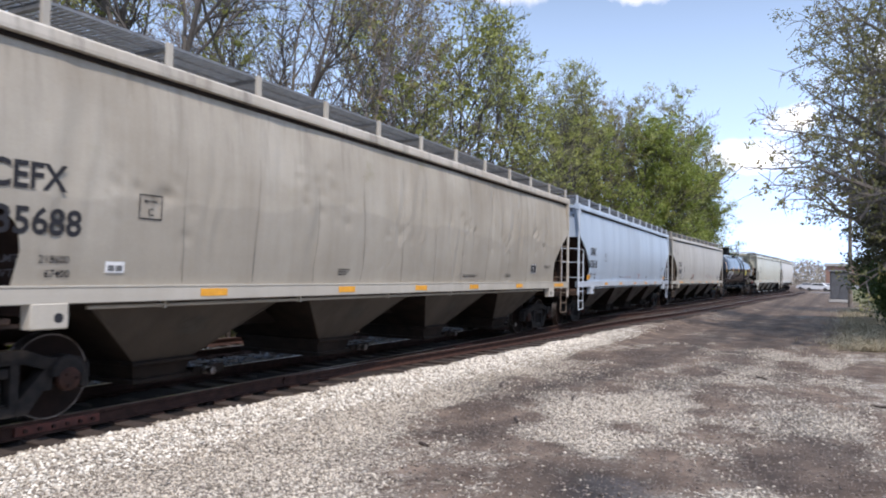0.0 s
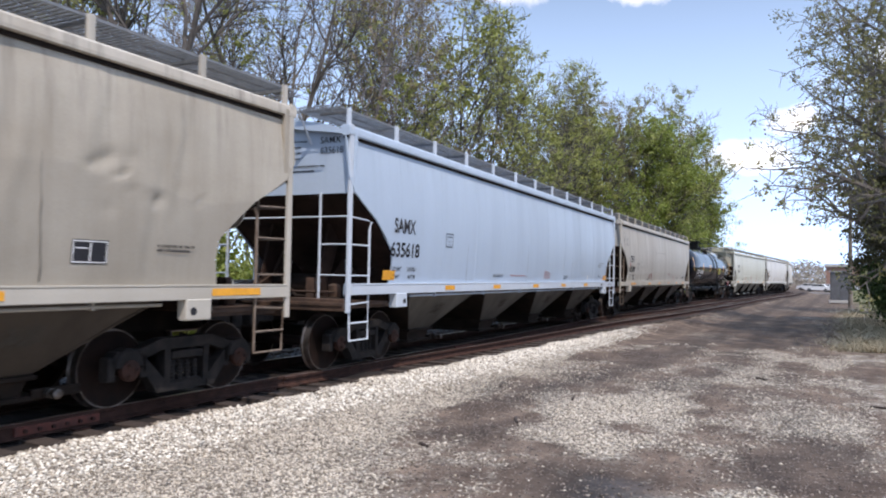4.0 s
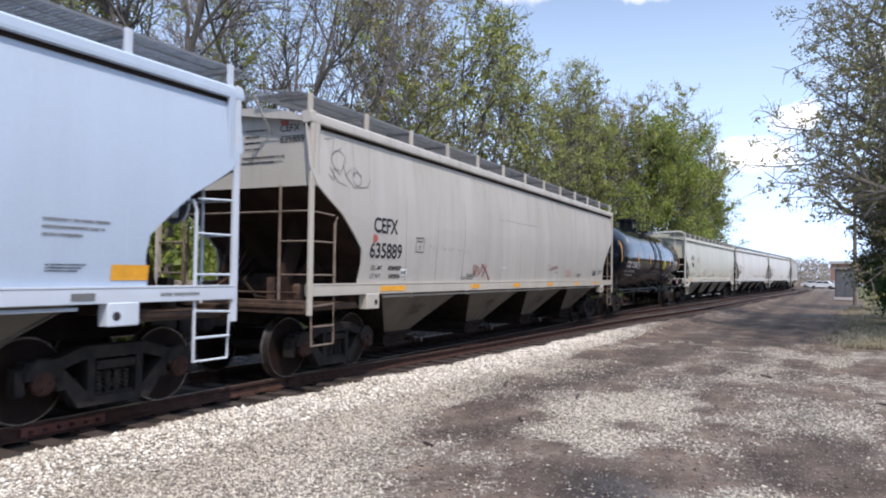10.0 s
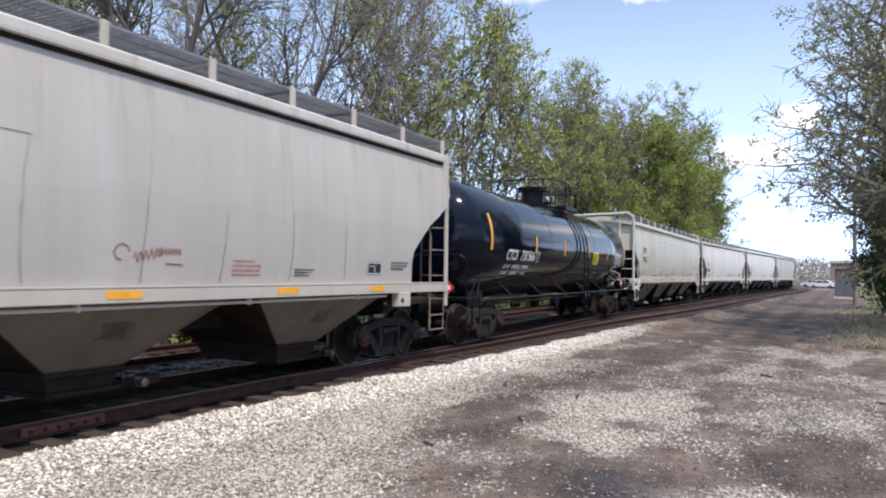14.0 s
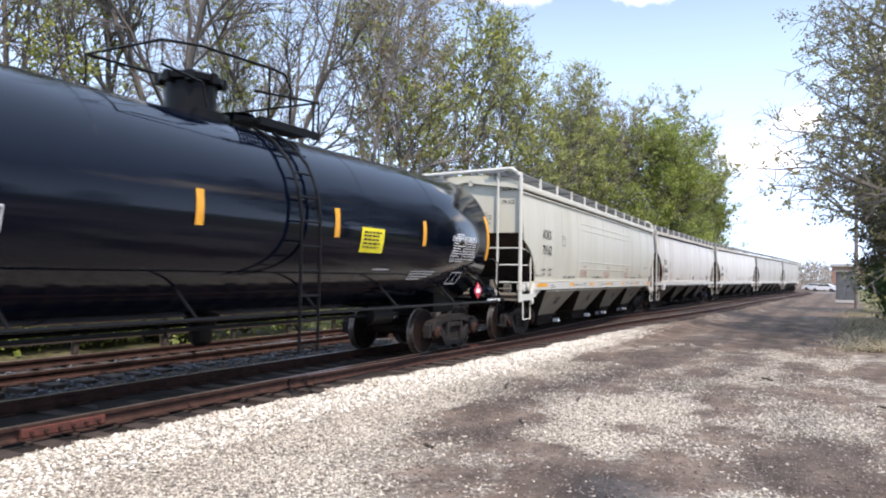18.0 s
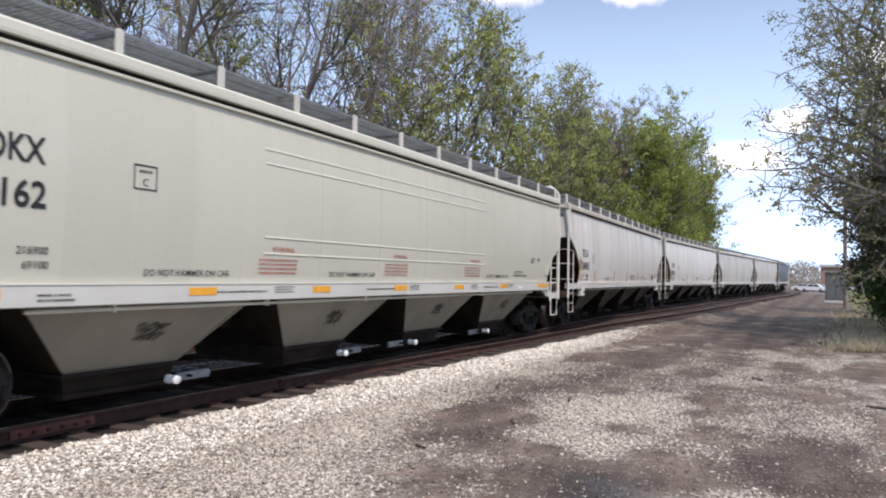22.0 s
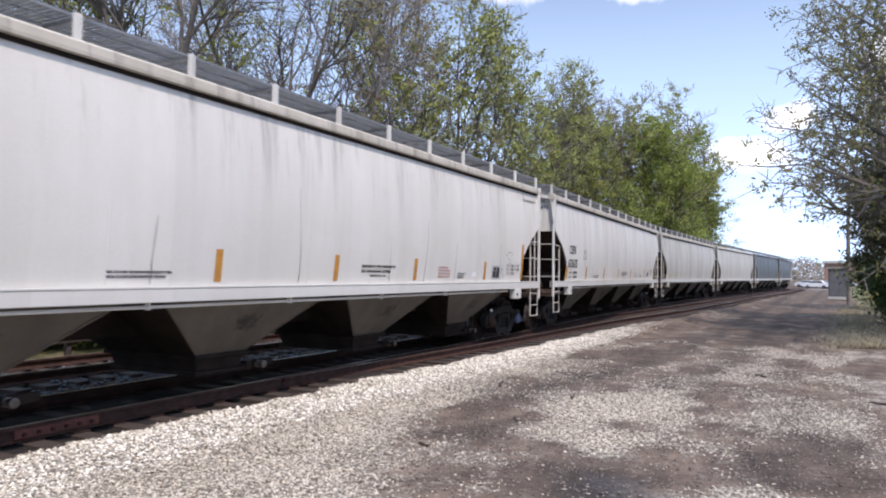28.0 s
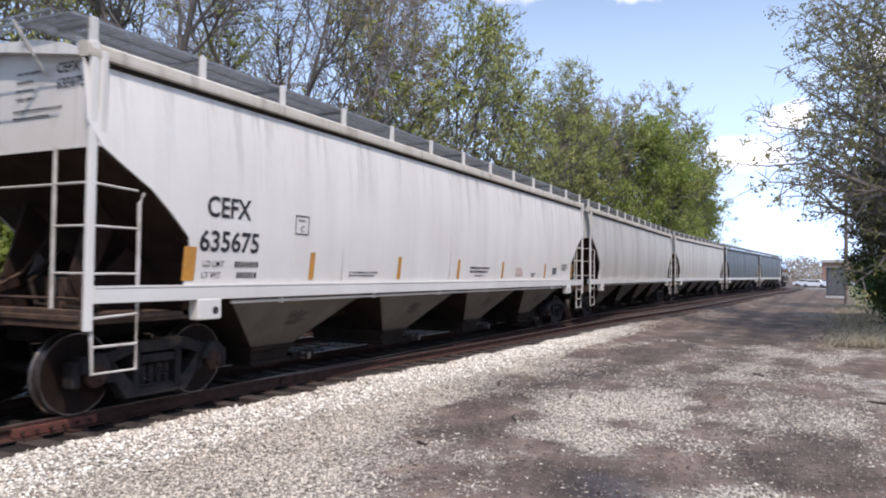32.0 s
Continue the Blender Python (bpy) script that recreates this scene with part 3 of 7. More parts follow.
def build_ground():
    xs = np.concatenate([np.arange(-900, -60, 60), np.arange(-60, -4, 4), np.arange(-4, 24, 0.16), np.arange(24, 60, 0.6),
                         np.arange(60, 150, 3), np.arange(150, 900, 50), [1500, 2500, 4000]])
    ys = np.concatenate([[-3000, -1500], np.arange(-900, -60, 60), np.arange(-60, -6, 5), np.arange(-6, 14, 0.16), np.arange(14, 40, 1.5),
                         np.arange(40, 900, 60), [1500, 3000]])
    X, Y = np.meshgrid(xs, ys, indexing="ij")
    Z = ground_z(X, Y)
    v = np.stack([X, Y, Z], -1).reshape(-1, 3)
    a, b = len(xs), len(ys)
    i = (np.arange(a - 1)[:, None] * b + np.arange(b - 1)[None]).ravel()
    me = raw_mesh("ground", v, np.stack([i, i + b, i + b + 1, i + 1], -1), M_ground)
    l = lateral(X, Y)
    grass = np.maximum(smooth(SECOND + 2.6, SECOND + 5, l), smooth(-2.2, -4.5, Y) * smooth(16, 30, X)) * 0.85
    for key, val in (("gravel", gravel_cover(X, Y) * smooth(SECOND + 4, SECOND + 1.5, l)), ("damp_shade", damp_shade_cover(X, Y)), ("grass", grass), ("wet", wet_cover(X, Y))):
        me.attributes.new(key, "FLOAT", "POINT").data.foreach_set("value", val.astype(np.float32).ravel())
    me.shade_smooth()
    return tagged(new("ground", me), "brown trodden dirt lane with pale limestone gravel spilt along the track", "ground", kind="structure")


build_ground()


def scatter_stones(name, count, area, size, cover, mat, label, seed):
    rng = np.random.default_rng(seed)
    x = rng.uniform(area[0], area[1], count * 5)
    y = rng.uniform(area[2], area[3], count * 5)
    near = np.clip(9.0 / np.maximum(np.hypot(x, y), 3), 0, 1)
    keep = rng.random(len(x)) < cover(x, y) * near
    x, y = x[keep][:count], y[keep][:count]
    n = len(x)
    base = np.array([(1, 0, 0), (-1, 0, 0), (0, 1, 0), (0, -1, 0), (0, 0, 1), (0, 0, -1)], float)
    r = rng.uniform(size[0], size[1], (n, 1, 1)) * np.exp(rng.normal(0, 0.25, (n, 1, 1)))
    p = base[None] * r * rng.uniform(0.55, 1.25, (n, 6, 1)) * np.stack([rng.uniform(1.0, 1.5, n), rng.uniform(0.55, 1.0, n), rng.uniform(0.35, 0.7, n)], -1)[:, None]
    p += rng.normal(0, 0.14, (n, 6, 3)) * r
    a = rng.uniform(0, 6.28, n)
    c, s = np.cos(a)[:, None], np.sin(a)[:, None]
    px = p[:, :, 0] * c - p[:, :, 1] * s + x[:, None]
    py = p[:, :, 0] * s + p[:, :, 1] * c + y[:, None]
    pz = p[:, :, 2] + (ground_z(x, y) + 0.25 * r[:, 0, 0])[:, None]
    faces = np.array([(0, 2, 4), (2, 1, 4), (1, 3, 4), (3, 0, 4), (2, 0, 5), (1, 2, 5), (3, 1, 5), (0, 3, 5)])
    f = (faces[None] + (np.arange(n) * 6)[:, None, None]).reshape(-1, 3)
    return tagged(new(name, raw_mesh(name, np.stack([px, py, pz], -1).reshape(-1, 3), f, mat)), label, "gravel", kind="stuff")


scatter_stones("gravel", 80000, (2.5, 24, -0.8, 7.1), (0.009, 0.023), lambda x, y: np.clip((gravel_cover(x, y) - 0.22) / 0.6, 0.02, 1) ** 1.3 * (1 - 0.9 * damp_shade_cover(x, y)), M_chip,
               "loose pale limestone chips beside the track", 3)
scatter_stones("ballast_shoulder", 24000, (3, 34, 4.6, 7.1), (0.011, 0.027), lambda x, y: smooth(-2.4, -1.7, beside(x, y)) * smooth(-1.22, -1.4, beside(x, y)) * 2.2 * smooth(30, 16, x), M_stone,
               "pale crushed limestone heaped at the tie ends", 4)
scatter_stones("ballast_between_tracks", 7000, (4, 26, 9.3, 13.2), (0.025, 0.05), lambda x, y: smooth(1.1, 1.3, lateral(x, y)) * smooth(5.6, 5.0, lateral(x, y)), M_greystone,
               "grey crushed ballast between the two tracks, darkened for the train's shade", 5)


scatter_stones("dirt_crumbs", 36000, (4, 20, -0.9, 6.4), (0.007, 0.016), lambda x, y: 0.55 + 0.45 * mottle(x * 1.7, y * 1.7 + 3), M_litter,
               "brown crumbs of dirt and dead leaves on the lane", 6)


# ---- the two tracks ----
RAIL_PROFILE = [(-0.07, -0.16), (0.07, -0.16), (0.07, -0.145), (0.012, -0.12), (0.010, -0.05), (0.035, -0.04), (0.036, -0.008), (0.028, 0.0),
                (-0.028, 0.0), (-0.036, -0.008), (-0.035, -0.04), (-0.010, -0.05), (-0.012, -0.12), (-0.07, -0.145)]


def build_rail(parent, side, x0, x1, drop=0.0, shift=None):
    mb, head = Mesh(), Mesh()
    xs = list(np.concatenate([np.arange(x0, min(60, x1), 1.5), np.arange(60, x1, 3.0)])) if x1 > 60 else list(np.arange(x0, x1 + 0.1, 1.0))
    rings, top = [], []
    for x in xs:
        off = side + (shift(x) if shift else 0)
        rings.append([rail_point(x, off + u, w - drop) for u, w in RAIL_PROFILE])
        top.append([rail_point(x, off + u, w - drop) for u, w in ((-0.024, -0.004), (0.024, -0.004), (0.024, 0.004), (-0.024, 0.004))])
    mb.loft(rings)
    head.loft(top)
    r = part("rail", mb, M_rust, parent, "rusty steel rail")
    part("running_surface", head, M_railtop, r, "worn bright rail head")
    return r


def build_ties(parent, centre, x0, near, far, seed):
    rng = random.Random(seed)
    bx = Mesh().box(-0.115, 0.115, -1.3, 1.3, -0.33, -0.165, 0.012)
    first = None
    x = x0
    rest = Mesh()
    plate = Mesh()
    while x < far:
        a = math.atan(track_heading(x)) + rng.uniform(-0.02, 0.02)
        off = float(lead_off(x)) if centre == 0 and x < 75 else 0.0
        p = rail_point(x, centre + off / 2 + rng.uniform(-0.04, 0.04))
        long = 1 - off / 2.6
        dz = rng.uniform(-0.012, 0.006)
        if x < near:
            m = Matrix.Translation((p[0], p[1], dz)) @ Matrix.Rotation(a, 4, "Z") @ Matrix.Diagonal((1, long, 1, 1))
            if first is None:
                first = part("tie", bx, M_tie, parent, "weathered dark wooden tie", at=m)
            else:
                again("tie", first, parent, m)
        else:
            c, s = math.cos(a), math.sin(a)
            box = Mesh().box(-0.115, 0.115, -1.3 * long, 1.3 * long, -0.33, -0.165)
            rest.add([(p[0] + u * c - v * s, p[1] + u * s + v * c, w + dz) for u, v, w in box.v], box.f)
        if x < near:
            for sd in (-0.755, 0.755):
                q = rail_point(x, centre + sd)
                plate.box(q[0] - 0.1, q[0] + 0.1, q[1] - 0.17, q[1] + 0.17, -0.17, -0.150)
        x += 0.53 + rng.uniform(-0.02, 0.02)
    if rest.v:
        tagged(part("far_ties", rest, M_tie, parent), kind="stuff")
    tagged(part("tie_plates", plate, M_rust, parent, "rusty steel tie plates"), kind="stuff")


def build_track(name, centre, x0, label):
    tr = tagged(new(name), label, "railway track", kind="structure")
    for sd in (-0.755, 0.755):
        build_rail(tr, centre + sd, -60, 300)
    build_ties(tr, centre, x0, 45, 130, 11 + int(centre))
    return tr


main_track = build_track("track", 0.0, -3.0, "rusty main track on dark wooden ties in pale ballast")
build_track("track_behind", SECOND, 0.0, "second rusty track behind the train in grey ballast")
# lead rail of the turnout that leaves the main track towards the lane
build_rail(main_track, -0.755, 9.0, 118.0, 0.012, lambda x: float(lead_off(x)))
build_rail(main_track, -0.755 + 1.51, 29.5, 118.0, 0.012, lambda x: float(lead_off(x)))
# joint bars with bolts on the near rail
for jx in (5.2, 15.6):
    p0 = rail_point(jx, -0.755)
    jb = Mesh().box(-0.5, 0.5, -0.062, -0.012, -0.135, -0.035, 0.008)
    joint = part("joint_bar", jb, M_redrust, main_track, "red-brown bolted joint bar", at=Matrix.Translation((p0[0], p0[1], 0)) @ Matrix.Rotation(track_heading(jx), 4, "Z"))
    bolt = None
    for i in range(6):
        m = pose(-0.4 + 0.16 * i, -0.062, -0.085)
        if bolt is None:
            bolt = part("bolt", Mesh().lathe([(-0.03, 0.022), (0.0, 0.022)], 6), M_rust, joint, at=m)
        else:
            again("bolt", bolt, joint, m)


# ---- low rail fence behind the second track ----
def build_fence():
    f = tagged(new("rail_fence"), "low dark post-and-rail fence beside the second track", "fence")
    post = None
    side = SECOND + 2.6
    for i, x in enumerate(np.arange(3, 48, 2.45)):
        p = rail_point(float(x), side)
        m = pose(p[0], p[1], -0.5)
        if post is None:
            post = part("post", Mesh().box(-0.055, 0.055, -0.055, 0.055, 0, 1.12, 0.01), M_tie, f, at=m)
        else:
            again("post", post, f, m)
    for z in (0.12, 0.5):
        mb = Mesh()
        mb.loft([[rail_point(float(x), side - 0.075 + u, z + w) for u, w in ((-0.02, -0.06), (0.02, -0.06), (0.02, 0.06), (-0.02, 0.06))] for x in np.arange(3, 48, 2.45)])
        part("rail", mb, M_tie, f, "dark wooden fence rail")


build_fence()


# ---- freight cars ----
def side_w(z):
    """Half width of a covered hopper's curved side at a height."""
    return 1.60 - 0.085 * ((z - 2.6) / 1.2) ** 2


def letters(text, size, width=None, slant=0.0):
    """Flat lettering as corners and faces in (u, v), left edge and baseline at zero."""
    cu = bpy.data.curves.new("letters", "FONT")
    cu.body = text
    cu.size = size
    cu.resolution_u = 3
    cu.shear = slant
    cu.offset = size * (0.022 if size > 0.25 else 0.006)
    ob = bpy.data.objects.new("letters", cu)
    me = bpy.data.meshes.new_from_object(ob)
    v = [(p.co.x, p.co.y) for p in me.vertices]
    f = [tuple(p.vertices) for p in me.polygons]
    bpy.data.objects.remove(ob)
    bpy.data.curves.remove(cu)
    bpy.data.meshes.remove(me)
    w = max(p[0] for p in v)
    if width:
        v = [(p[0] * width / w, p[1]) for p in v]
    return v, f


def bars(u, v, widths, height, pitch, glyphs=False):
    """Unreadable small writing: rows of short bars."""
    rng = random.Random(int(u * 100 + v * 10))
    vs, fs = [], []
    for i, w in enumerate(widths):
        x = u
        while x < u + w - 0.02:
            k = min((0.6 if glyphs else rng.uniform(1.2, 4.5)) * height, u + w - x)
            z = v - i * pitch
            n = len(vs)
            vs += [(x, z), (x + k, z), (x + k, z + height), (x, z + height)]
            fs.append((n, n + 1, n + 2, n + 3))
            x += k + ((0.28 if rng.random() > 0.12 else 0.8) if glyphs else 0.95) * height
    return vs, fs


def on_side(uv, lift, wall, flip=False):
    """Lay flat (along, height) shapes on the camera's side of a car whose half width is wall(z)."""
    v, f = uv
    s = 1 if flip else -1
    return [(p[0], s * (wall(p[1]) + lift), p[1]) for p in v], f


def moved(uv, du, dv):
    return [(p[0] + du, p[1] + dv) for p in uv[0]], uv[1]


def patch(u0, u1, v0, v1, steps=1):
    vs, fs = [], []
    for i in range(steps + 1):
        v = v0 + (v1 - v0) * i / steps
        vs += [(u0, v), (u1, v)]
    for i in range(steps):
        fs.append((2 * i, 2 * i + 1, 2 * i + 3, 2 * i + 2))
    return vs, fs


def framed(u, v, w, h, t):
    o = []
    for a in (patch(u, u + w, v, v + t), patch(u, u + w, v + h - t, v + h), patch(u, u + t, v + t, v + h - t), patch(u + w - t, u + w, v + t, v + h - t)):
        o.append(a)
    return o


WHEEL_R = 0.46
TRUCK_X = 8.0       # truck centres of a hopper, from its middle


def build_truck(car, x):
    """Three-piece truck: two side frames, bolster, springs, two wheelsets."""
    tk = part("truck", Mesh().box(-0.17, 0.17, -0.95, 0.95, 0.38, 0.66, 0.03), M_iron, car, "dark cast-steel truck", at=pose(x, 0, 0))
    top = [(-1.12, 0.58), (-1.02, 0.68), (-0.72, 0.70), (-0.42, 0.78), (0.42, 0.78), (0.72, 0.70), (1.02, 0.68), (1.12, 0.58),
           (1.08, 0.40), (0.78, 0.40), (0.72, 0.52), (0.44, 0.28), (0.36, 0.17), (-0.36, 0.17), (-0.44, 0.28), (-0.72, 0.52), (-0.78, 0.40), (-1.08, 0.40)]

    def frame_mesh(y0, y1):
        mb = Mesh()
        # top chord, bottom chord, struts and pedestals leave the two openings clear
        mb.prism([(-1.14, 0.56), (-1.05, 0.68), (-0.70, 0.70), (-0.42, 0.80), (0.42, 0.80), (0.70, 0.70), (1.05, 0.68), (1.14, 0.56), (0.66, 0.58), (0.40, 0.66), (-0.40, 0.66), (-0.66, 0.58)], y0, y1)
        mb.prism([(-0.80, 0.60), (-0.66, 0.60), (-0.34, 0.28), (-0.34, 0.14), (-0.46, 0.14)], y0, y1)
        mb.prism([(0.80, 0.60), (0.66, 0.60), (0.34, 0.28), (0.34, 0.14), (0.46, 0.14)], y0, y1)
        mb.box(-0.36, 0.36, y0 + 0.01, y1 - 0.01, 0.14, 0.24)
        mb.box(-0.36, -0.27, y0, y1, 0.22, 0.68)
        mb.box(0.27, 0.36, y0, y1, 0.22, 0.68)
        mb.box(-1.16, -1.06, y0, y1, 0.34, 0.62, 0.015)
        mb.box(1.06, 1.16, y0, y1, 0.34, 0.62, 0.015)
        mb.box(-0.72, -0.64, y0, y1, 0.36, 0.62)
        mb.box(0.64, 0.72, y0, y1, 0.36, 0.62)
        # rounded journal housings and the bolster's ends between the columns
        s = -1 if y0 < 0 else 1
        for kx in (-0.89, 0.89):
            mb.loft([[(kx + r * 0.2 * math.cos(a), yy, 0.50 + r * 0.22 * math.sin(a)) for a in [math.pi * j / 8 for j in range(9)]] for yy, r in ((s * 0.95, 1.0), (s * 1.12, 1.0), (s * 1.14, 0.9))])
        mb.box(-0.25, 0.25, y0 - 0.01, y1 + 0.01, 0.53, 0.63, 0.012)
        mb.box(-0.25, 0.25, y0 + 0.02, y1 - 0.02, 0.245, 0.265)
        return mb
    for y0, y1 in ((-1.10, -0.93), (0.93, 1.10)):
        part("side_frame", frame_mesh(y0, y1), M_iron, tk, "dark cast side frame")
    coil = None
    for sy in (-1.02, 1.02):
        for sx in (-0.18, -0.06, 0.06, 0.18):
            m = pose(sx, sy, 0)
            if coil is None:
                coil = part("spring", Mesh().lathe([(0.24 + i * 0.022, 0.048 if i % 2 else 0.036) for i in range(13)], 8, "z"), M_iron, tk, at=m)
            else:
                again("spring", coil, tk, m)
    for k in (-0.89, 0.89):
        prof_w = [(-0.80, 0.10), (-0.795, 0.36), (-0.80, 0.385), (-0.80, WHEEL_R), (-0.70, WHEEL_R + 0.004), (-0.685, WHEEL_R + 0.024), (-0.665, WHEEL_R + 0.022), (-0.66, 0.385), (-0.70, 0.36), (-0.72, 0.14), (-0.68, 0.10)]
        mb = Mesh().lathe(prof_w, 40)
        mb.lathe([(-a, r) for a, r in prof_w], 40)
        mb.lathe([(-1.13, 0.085), (1.13, 0.085)], 14)
        ws = part("wheelset", mb, M_wheel, tk, "rolling steel wheelset", smooth=True, at=pose(k, 0, WHEEL_R))
        td = Mesh()
        for s in (-1, 1):
            td.lathe([(s * 0.803, WHEEL_R - 0.014), (s * 0.804, WHEEL_R + 0.002), (s * 0.70, WHEEL_R + 0.007), (s * 0.684, WHEEL_R + 0.027), (s * 0.664, WHEEL_R + 0.025), (s * 0.66, WHEEL_R - 0.01)], 40, caps=False)
        cap = Mesh()
        for s in (-1, 1):
            cap.lathe([(s * 1.09, 0.13), (s * 1.15, 0.125), (s * 1.165, 0.09), (s * 1.17, 0.05)], 16)
            for j in range(3):
                a = j * 2.094
                cap.box(math.cos(a) * 0.07 - 0.018, math.cos(a) * 0.07 + 0.018, min(s * 1.16, s * 1.19), max(s * 1.16, s * 1.19), math.sin(a) * 0.07 - 0.018, math.sin(a) * 0.07 + 0.018)
        # tread and bearing caps turn with the wheelset
        merged_me = ws.data
        bm = bmesh.new()
        bm.from_mesh(merged_me)
        for extra, slot in ((td, 1), (cap, 2)):
            vs = [bm.verts.new(p) for p in extra.v]
            for q in extra.f:
                fc = bm.faces.new([vs[i] for i in q])
                fc.material_index = slot
        bmesh.ops.recalc_face_normals(bm, faces=bm.faces)
        bm.to_mesh(merged_me)
        bm.free()
        merged_me.materials.append(M_tread)
        merged_me.materials.append(M_cap)
        merged_me.set_sharp_from_angle(angle=radians(38))
    return tk


def ladder(car, pts_a, pts_b, rungs, name, mat, r=0.019):
    """Two stiles and rungs between points on them; returns the ladder part."""
    mb = Mesh()
    for pts in (pts_a, pts_b):
        if pts:
            mb.tube(pts, r * 1.2, 6)
    lad = part(name, mb, mat, car)
    for a, b in rungs:
        part("rung", Mesh().tube([a, b], r * 0.8, 6), mat, lad)
    return lad


HOP_X = (-5.6, -1.87, 1.87, 5.6)
LB = 9.44


def build_hopper(h=0.46, w1=0.86, truck_x=TRUCK_X, posts=True):
    """Four-bay covered hopper; its middle at the origin, the rail's top at z = 0."""
    car = new("hopper_car")
    # sides: chamfered lower corners, curved in section
    zs = [1.46, 1.57, 1.8, 2.04, 2.3, 2.55, 2.75, 2.93, 3.2, 3.5, 3.84]
    xe = [8.04, 8.02, 7.98, 8.02, 8.30, 8.60, 8.95, 9.24, LB, LB, LB]
    if not posts:
        xe = [8.33, 8.37, 8.46, 8.60, 8.85, 9.38, LB - 0.02, LB, LB, LB, LB]
    nx = 24
    for s in (-1, 1):
        vs, fs = [], []
        for z, e in zip(zs, xe):
            for i in range(nx + 1):
                vs.append((-e + 2 * e * i / nx, s * side_w(z), z))
        m = nx + 1
        for j in range(len(zs) - 1):
            for i in range(nx):
                a = j * m + i
                fs.append((a, a + 1, a + m + 1, a + m))
        k = len(vs)
        # inner skin gives the sheet its thickness along the cut edges
        vs += [(x * 0.9995, y - s * 0.03, z) for x, y, z in vs]
        fs += [tuple(i + k for i in reversed(q)) for q in fs]
        rim = [j * m for j in range(len(zs))]
        rim2 = [j * m + nx for j in range(len(zs))]
        for r in (rim, rim2):
            for a, b in zip(r[:-1], r[1:]):
                fs.append((a, b, b + k, a + k))
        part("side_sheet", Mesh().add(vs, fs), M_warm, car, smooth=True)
        # upright weld seams show as slim ribs
        for i in range(1, 11):
            x = -LB + i * 2 * LB / 11
            seam = Mesh()
            zz = [1.5 + j * (3.82 - 1.5) / 8 for j in range(9)]
            seam.loft([[(x + u, s * (side_w(z) + w), z) for u, w in ((-0.012, -0.005), (-0.006, 0.003), (0.006, 0.003), (0.012, -0.005))] for z in zz])
            part("seam", seam, M_warm, car)
    # end walls, end slope sheets
    for s in (-1, 1):
        arch = [(-1.5, 3.9), (-1.2, 4.02), (-0.7, 4.11), (0, 4.15), (0.7, 4.11), (1.2, 4.02), (1.5, 3.9)]
        zb = 2.93 if posts else 2.76
        if not posts:
            arch = [(y, z + 0.13) for y, z in arch]
        wall = [(-side_w(zb) + 0.03, zb)] + [(-1.53, 3.4)] + arch + [(1.53, 3.4), (side_w(zb) - 0.03, zb)]
        x0, x1 = s * (LB - 0.12), s * (LB - 0.16)
        mb = Mesh().loft([[(x0, y, z) for y, z in wall], [(x1, y, z) for y, z in wall]])
        part("end_wall", mb, M_warm, car)
        # slopes coloured dark for the shade below the end wall, darkest lowest
        sl = Mesh()
        ring = lambda x, z, w: [(s * x, -w, z), (s * x, w, z), (s * (x - 0.04), w, z + 0.03), (s * (x - 0.04), -w, z + 0.03)]
        if posts:
            sl.loft([ring(LB - 0.12, 2.93, 1.56), ring(8.55, 2.5, 1.54), ring(7.9, 1.95, 1.50), ring(7.3, 1.35, 1.42)])
        else:
            sl.loft([ring(LB - 0.12, 2.76, 1.54), ring(9.0, 2.38, 1.50)])
            low = Mesh().loft([ring(9.0, 2.38, 1.50), ring(8.5, 1.86, 1.40), ring(8.1, 1.16, 1.25)])
            part("lower_slope", low, M_grime_shade, car, "lower slope sheet coloured near black for deeper shade")
        part("end_slope", sl, M_slope, car, "red-brown grimed end slope sheet, darkened for the shade there")
        part("bulkhead", Mesh().box(min(s * 7.66, s * 7.70), max(s * 7.66, s * 7.70), -1.46, 1.46, 1.15, 1.74), M_slope if posts else M_grime_shade, car, "dark inner bulkhead")
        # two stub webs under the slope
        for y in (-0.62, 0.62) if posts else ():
            part("end_web", Mesh().prism([(s * 9.0, 1.15), (s * 8.75, 1.15), (s * 8.3, 2.2), (s * 8.6, 2.5)], y - 0.03, y + 0.03), M_slope, car, "grimed end brace, darkened for the shade there")
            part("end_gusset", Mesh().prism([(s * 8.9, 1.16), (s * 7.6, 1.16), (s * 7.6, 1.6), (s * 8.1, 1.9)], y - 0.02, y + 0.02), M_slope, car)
    # roof and eave plates
    prof = [(-1.45, 3.94), (-1.2, 4.035), (-0.7, 4.13), (0, 4.17), (0.7, 4.13), (1.2, 4.035), (1.45, 3.94), (1.43, 3.88), (0, 4.08), (-1.43, 3.88)]
    part("roof", Mesh().loft([[(x, y, z) for y, z in prof] for x in (-LB, 0, LB)]), M_warm, car, smooth=True)
    for s in (-1, 1):
        ev = [(s * 1.44, 3.85), (s * 1.56, 3.85), (s * 1.583, 3.862), (s * 1.585, 3.90), (s * 1.575, 3.985), (s * 1.555, 4.012), (s * 1.46, 4.03), (s * 1.40, 4.0)]
        part("top_chord", Mesh().loft([[(x, y, z) for y, z in ev] for x in (-LB, 0, LB)]), M_chord, car, "rolled top chord")
        # dark strip under the chord: grime plus the overhang's shade
        part("eave_gutter", Mesh().box(-LB + 0.02, LB - 0.02, min(s * 1.45, s * 1.533), max(s * 1.45, s * 1.533), 3.80, 3.852), M_grime_shade, car, "dark line of grime and painted shade below the chord")
